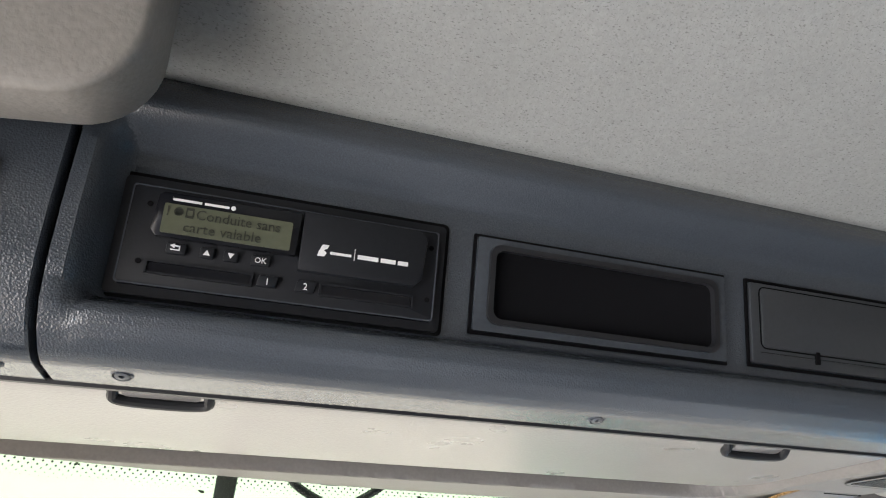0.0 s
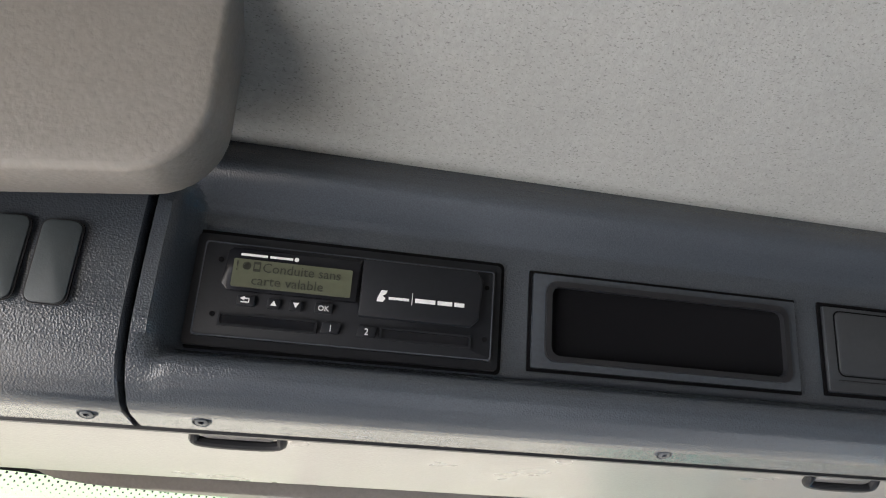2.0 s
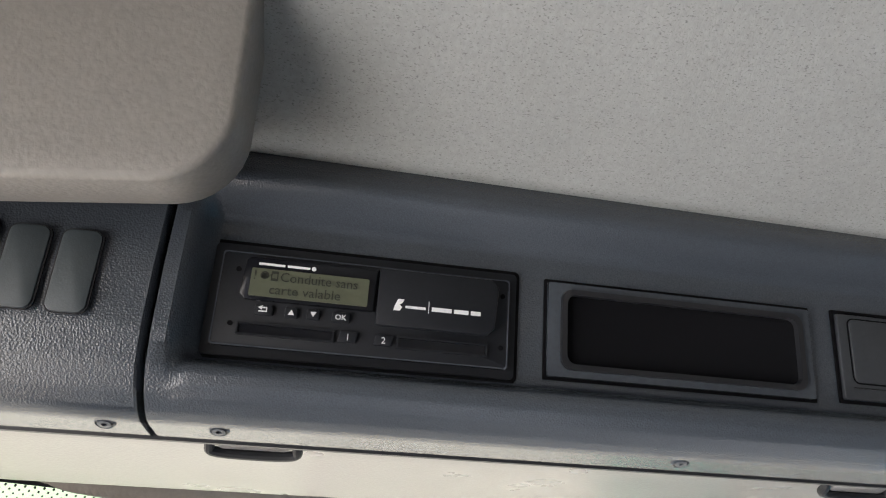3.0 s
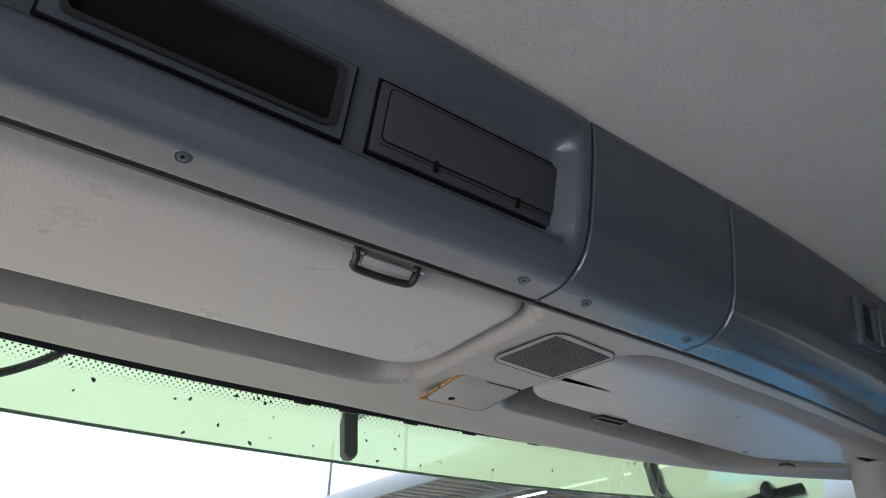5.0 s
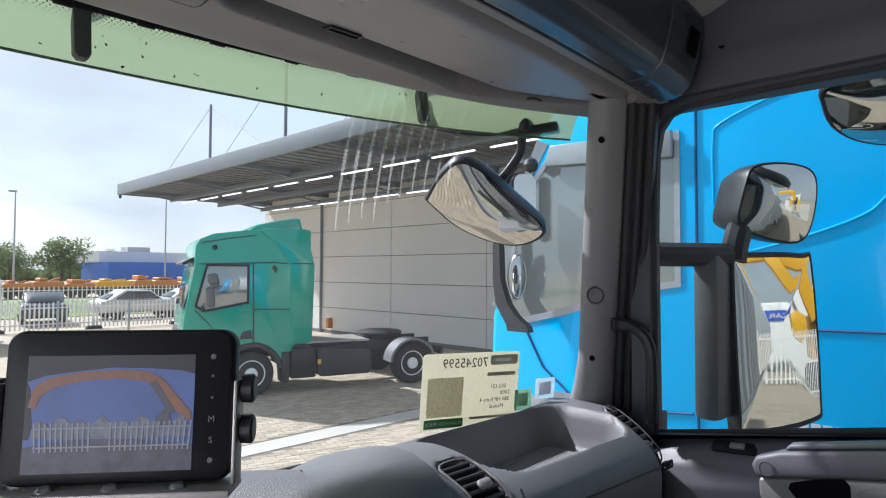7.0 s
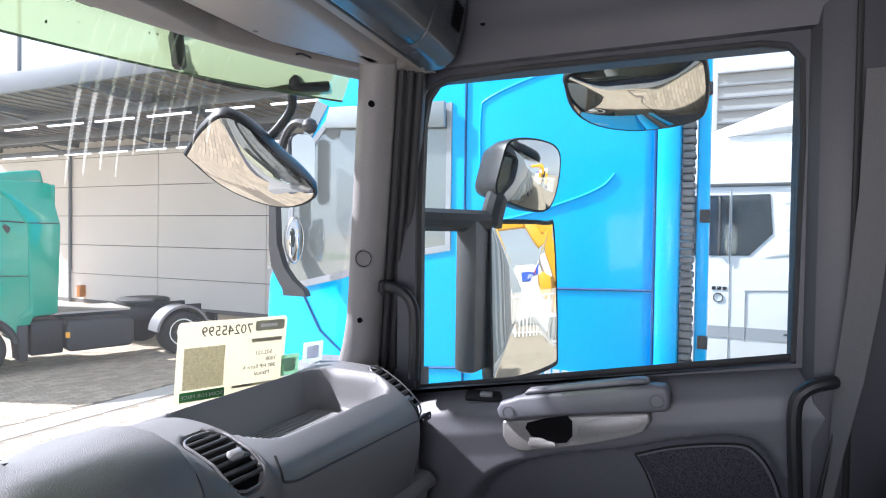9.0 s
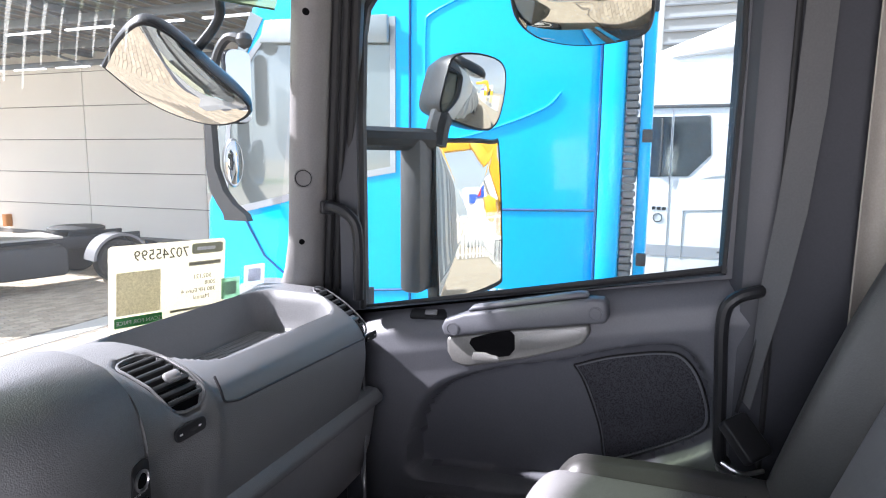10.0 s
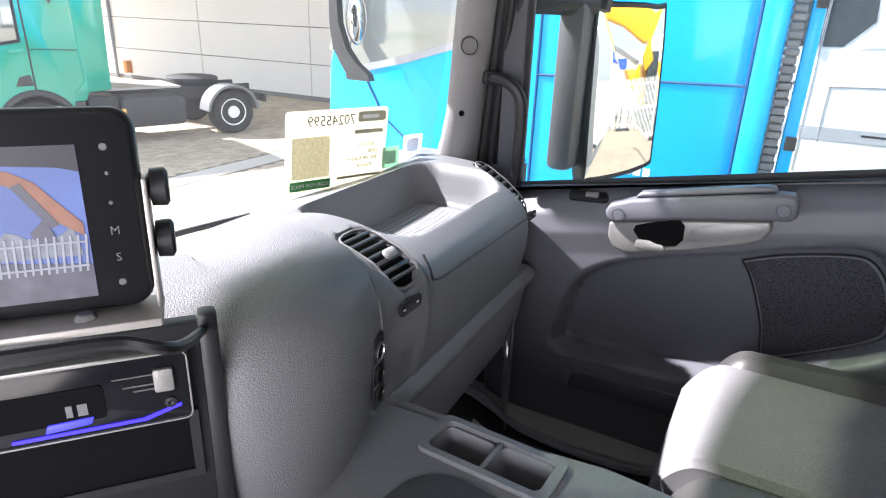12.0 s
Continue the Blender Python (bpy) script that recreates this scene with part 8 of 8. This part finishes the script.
# ---- far machinery, building, poles, trees ----
mrow = thing("machinery_row", "row of rusty orange machinery beyond the grass", "machinery", (20, 62, GROUND))
rnd = random.Random(7)
x = -4.0
while x < 40:
    w = rnd.uniform(1.4, 3.2)
    h = rnd.uniform(1.25, 1.6)
    col = RED if x > 31 else rnd.choice([ORANGE, ORANGE, ORANGE, YELLOW])
    part("machine", join(box(x, x + w, 60, 62.5, GROUND + 0.85, GROUND + h, 0.1, 1), box(x + w * 0.2, x + w * rnd.uniform(0.45, 0.7), 60.3, 62, GROUND + h, GROUND + h + rnd.uniform(0.15, 0.45), 0.08, 1), tube([(x + w * 0.6, 61, GROUND + h), (x + w * 0.95, 61, GROUND + h + rnd.uniform(0.0, 0.35))], 0.10, 6)), col, mrow, smooth=False)
    part("undercarriage", join(*[lathe([(0.0, -0.2), (0.42, -0.2), (0.42, 0.2), (0.0, 0.2)], 10, basis((x + 0.45 + 0.9 * q, 60.4, GROUND + 0.42), (0, 0, 1), (0, -1, 0))) for q in range(max(1, int(w / 0.9)))] + [box(x + 0.1, x + w - 0.1, 60.8, 62.3, GROUND + 0.3, GROUND + 0.85)]), BARK, mrow, "dark wheels and frame", smooth=False)
    x += w + rnd.uniform(0.05, 0.6)
fb_ = thing("blue_shed", "low blue and white industrial building far off", "building", (31, 90, GROUND))
part("wall", box(26, 36.5, 88, 100, GROUND, 2.1), mat("deep_blue_cladding", (0.03, 0.12, 0.45), 0.5), fb_)
part("upper_wall", box(26.0, 38, 92, 104, 2.0, 3.6), mat("pale_cladding", (0.6, 0.62, 0.65), 0.5), fb_)
part("stack", box(30, 33, 93, 96, 3.6, 4.3), GALV, fb_)
for x, y, h in ((23.0, 61.0, 10.5), (11.0, 62.0, 9.0)):
    lp = thing("lamp_post", "tall grey lamp post beside the road", "lamp post", (x, y, GROUND), "lamp posts by the road")
    part("mast", tube([(x, y, GROUND), (x, y, GROUND + h)], [0.10, 0.05], 8), GALV, lp)
    part("head", box(x - 0.5, x + 0.1, y - 0.15, y + 0.15, GROUND + h - 0.05, GROUND + h + 0.10, 0.04), GALV, lp)


def tree(x, y, h, r, seed):
    """A tapered trunk with limbs and a crown of many small leaf clumps."""
    rnd = random.Random(seed)
    t = thing("tree", "broad leafy green tree beyond the yard", "tree", (x, y, GROUND), "trees on the horizon")
    base = Vector((x, y, GROUND))
    part("trunk", tube([tuple(base), tuple(base + Vector((0.1, 0, h * 0.35))), tuple(base + Vector((-0.1, 0.1, h * 0.75)))], [h * 0.03, h * 0.022, h * 0.008], 8), BARK, t)
    for k in range(7):
        a = rnd.uniform(0, 6.28)
        z0 = h * rnd.uniform(0.25, 0.5)
        part("limb", tube([tuple(base + Vector((0, 0, z0))), tuple(base + Vector((math.cos(a) * r * 0.4, math.sin(a) * r * 0.4, z0 + h * 0.14))), tuple(base + Vector((math.cos(a) * r * 0.8, math.sin(a) * r * 0.8, z0 + h * 0.22)))], [h * 0.012, h * 0.008, h * 0.003], 6), BARK, t)
    lobes = [(Vector((rnd.uniform(-0.6, 0.6) * r, rnd.uniform(-0.6, 0.6) * r, h * rnd.uniform(0.38, 0.82))), r * rnd.uniform(0.32, 0.52)) for _ in range(13)]
    vs, fs = [], []
    for c, q in lobes:
        for _ in range(240):
            d = Vector((rnd.gauss(0, 1), rnd.gauss(0, 1), rnd.gauss(0, 0.85))).normalized() * q * rnd.uniform(0.55, 1.08)
            p = base + c + d
            s = rnd.uniform(0.10, 0.24) * h / 8
            u = Vector((rnd.gauss(0, 1), rnd.gauss(0, 1), rnd.gauss(0, 1))).normalized()
            v = u.cross(Vector((rnd.gauss(0, 1), rnd.gauss(0, 1), rnd.gauss(0, 1)))).normalized()
            k = len(vs)
            vs += [tuple(p + u * s), tuple(p + v * s * 0.6), tuple(p - u * s), tuple(p - v * s * 0.6)]
            fs.append((k, k + 1, k + 2, k + 3))
    me = bpy.data.meshes.new("crown")
    me.from_pydata(vs, [], fs)
    part("crown", me, LEAF, t)


for i, (x, y, h, r) in enumerate(((5.2, 95, 7.2, 3.6), (-2.0, 100, 5.2, 3.5), (9.5, 110, 5.0, 3.2), (14.2, 100, 6.6, 3.6), (18.0, 104, 6.2, 3.4), (22.6, 96, 7.6, 3.2), (25.5, 104, 5.8, 3.0), (0.5, 125, 5.0, 4.0), (36, 120, 6.0, 3.6), (-9, 98, 6.0, 4))):
    tree(x, y, h, r, i)
woods = thing("far_hedge", "far band of dark green hedge and woods", "woods", (10, 150, GROUND), kind="stuff")
rnd = random.Random(21)
vs, fs = [], []
for _ in range(9000):
    x = rnd.uniform(-160, 200)
    p = Vector((x, 150 + rnd.uniform(-4, 4), GROUND + rnd.random() ** 0.7 * (3.2 + 1.6 * math.sin(x * 0.11) + math.sin(x * 0.37))))
    s = rnd.uniform(0.4, 0.9)
    u = Vector((rnd.gauss(0, 1), rnd.gauss(0, 0.3), rnd.gauss(0, 1))).normalized()
    v = u.cross(Vector((rnd.gauss(0, 0.4), 1, rnd.gauss(0, 0.4)))).normalized()
    k = len(vs)
    vs += [tuple(p + u * s), tuple(p + v * s), tuple(p - u * s), tuple(p - v * s)]
    fs.append((k, k + 1, k + 2, k + 3))
me = bpy.data.meshes.new("hedge")
me.from_pydata(vs, [], fs)
part("foliage", me, LEAF, woods)

# ---- yellow excavator and white container behind, seen in the mirrors ----
ex = thing("yellow_excavator", "large yellow excavator standing behind the rear fence", "excavator", (8, -24, GROUND))
bx = Matrix.Translation((0, -22.4, 0)) @ Matrix.Rotation(radians(90), 4, "X")
part("boom", slab([(0.6, 5.5), (3.2, 6.1), (4.9, 5.3), (7.6, 1.6), (6.7, 1.2), (4.5, 3.7), (3.2, 4.75), (0.6, 4.6)], 0.6, bx, 0.06), YELLOW, ex, "yellow boom")
part("stick", slab([(2.85, 5.0), (3.35, 5.0), (4.02, 3.0), (3.62, 2.9)], 0.5, mshift(bx, 0, 0, -0.55), 0.05), YELLOW, ex, "yellow stick")
part("bucket", slab([(4.5, 1.62), (5.1, 1.72), (6.0, 1.5), (6.1, 0.9), (5.5, 0.5), (4.7, 0.8)], 1.2, mshift(bx, 0, 0, -0.3), 0.05), YELLOW, ex, "yellow bucket")
part("house", box(6.6, 10.4, -26.2, -23.4, GROUND + 1.2, GROUND + 2.9, 0.15), YELLOW, ex, "yellow upper body")
part("cab", box(7.0, 8.3, -23.5, -22.5, GROUND + 1.3, GROUND + 3.3, 0.12), DARK_GLASS, ex, "glazed cab")
for y in (-26.0, -23.6):
    part("track", box(6.2, 11.0, y, y + 0.7, GROUND, GROUND + 1.0, 0.3, 4), CHASSIS, ex, "steel track")
for o in (0, 0.16):
    part("ram", tube([(3.75 + o, -22.6, 3.0), (5.35 + o, -22.6, 1.5)], 0.07), STEEL, ex, "steel ram")
for k in range(3):
    part("hose", tube(smooth_line([(3.5, -22.95, 4.6 - 0.1 * k), (4.2, -22.95, 5.0 - 0.2 * k), (4.8, -22.95, 4.6 - 0.2 * k), (5.0, -22.95, 3.9)], 5), 0.03, 6), BLACK, ex, "black hydraulic hose")
rb = thing("white_container", "tall white container with a blue and red sign behind the fence", "container", (6, -30, GROUND))
part("body", box(2.75, 12.0, -33, -30, GROUND, 3.05, 0.04), WHITE, rb)
for i in range(24):
    part("side_rib", box(2.95 + 0.38 * i, 3.05 + 0.38 * i, -30.0, -29.95, GROUND + 0.1, 2.95), WHITE, rb)
part("sign_band", box(3.0, 5.5, -29.94, -29.90, 1.85, 2.55), mat("blue_sign", (0.03, 0.10, 0.5), 0.5), rb, "blue sign")
part("sign_panel", box(4.35, 4.95, -29.90, -29.88, 1.95, 2.45), RED, rb, "red sign panel")
words("sign_text", "CAR", 0.46, PRINT_WHITE, rb, basis((4.2, -29.88, 2.03), (-1, 0, 0), (0, 1, 0)))

# ---- paving blocks in the part of the yard that the camera looks down on ----
pav = solo("yard_paving", box(2.0, 2.1, 3.0, 3.1, GROUND - 0.02, GROUND - 0.004), PAVER, "sandy concrete paving blocks laid in running bond", "paving", kind="structure", smooth=False)
JOINT = mat("dark_joint_sand", (0.19, 0.16, 0.125), 0.95, vary=0.2, scale=2.0)
part("joint_sand", slab([(2.75, 2.2), (6.3, 2.2), (13.2, 4.62), (13.2, 15.5), (6.5, 15.5), (1.6, 10.6), (1.6, 2.9), (2.75, 2.9)], 0.002, pose(0, 0, GROUND - 0.0075)), JOINT, pav, "sandy joints between the blocks", smooth=False)
part("joint_sand", box(-1.5, 2.74, 1.25, 2.88, GROUND - 0.0075, GROUND - 0.0055), JOINT, pav, smooth=False)
part("joint_sand", box(-1.5, 1.58, 2.89, 5.2, GROUND - 0.0075, GROUND - 0.0055), JOINT, pav, smooth=False)
part("joint_sand", box(1.2, 4.2, -15.05, 0.0, GROUND - 0.0075, GROUND - 0.0055), JOINT, pav, smooth=False)
block = finish(box(-0.0975, 0.0975, -0.0475, 0.0475, -0.012, 0.0, 0.005, 1), False)
block.materials.append(PAVER)
rnd = random.Random(2)
vs, fs, count = [], [], 0
ang = radians(-17)
ca, sa = math.cos(ang), math.sin(ang)
for j in range(-60, 160):
    for i in range(-40, 80):
        u, v = i * 0.2 + (0.1 if j % 2 else 0), j * 0.1
        x, y = 6.0 + u * ca - v * sa, 4.0 + u * sa + v * ca
        if not (1.6 < x < 13.2 and 2.2 < y < 15.5) or (7.6 < y < 8.25):
            continue
        # only the wedge that the windscreen and the door window show
        if x < 2.75 and y < 2.9 or y < 0.35 * x or (y > 1.0 * x + 9):
            continue
        dz = rnd.uniform(-0.002, 0.003)
        if count < 300 and 2.8 < x < 6.2 and 3.2 < y < 5.6:
            o = part("paving_block", block, PAVER, pav)
            o.matrix_basis = pose(x, y, GROUND + dz, 0, 0, -17 + rnd.uniform(-1, 1))
            count += 1
            continue
        k = len(vs)
        hw, hh = 0.0975, 0.0475
        for a, b, z in ((-hw, -hh, -0.012), (hw, -hh, -0.012), (hw, hh, -0.012), (-hw, hh, -0.012), (-hw + 0.004, -hh + 0.004, 0), (hw - 0.004, -hh + 0.004, 0), (hw - 0.004, hh - 0.004, 0), (-hw + 0.004, hh - 0.004, 0)):
            vs.append((x + a * ca - b * sa, y + a * sa + b * ca, GROUND + dz + z))
        fs += [(k + 4, k + 5, k + 6, k + 7), (k, k + 1, k + 5, k + 4), (k + 1, k + 2, k + 6, k + 5), (k + 2, k + 3, k + 7, k + 6), (k + 3, k, k + 4, k + 7)]
for x0, x1, y0, y1 in ((-1.4, 2.75, 1.3, 5.2), (1.30, 4.2, -15.0, 0.0)):
    for j in range(int((y1 - y0) / 0.1)):
        for i in range(int((x1 - x0) / 0.2)):
            x, y = x0 + i * 0.2 + (0.1 if j % 2 else 0), y0 + j * 0.1
            if y > 2.1 and x > 1.5:
                continue
            k = len(vs)
            dz = rnd.uniform(-0.002, 0.003)
            for a, b, z in ((-0.0975, -0.0475, -0.012), (0.0975, -0.0475, -0.012), (0.0975, 0.0475, -0.012), (-0.0975, 0.0475, -0.012), (-0.0935, -0.0435, 0), (0.0935, -0.0435, 0), (0.0935, 0.0435, 0), (-0.0935, 0.0435, 0)):
                vs.append((x + a, y + b, GROUND + dz + z))
            fs += [(k + 4, k + 5, k + 6, k + 7), (k, k + 1, k + 5, k + 4), (k + 1, k + 2, k + 6, k + 5), (k + 2, k + 3, k + 7, k + 6), (k + 3, k, k + 4, k + 7)]
me = bpy.data.meshes.new("paving")
me.from_pydata(vs, [], fs)
far_p = part("far_paving_blocks", me, PAVER, pav)
far_p["kind"] = "stuff"
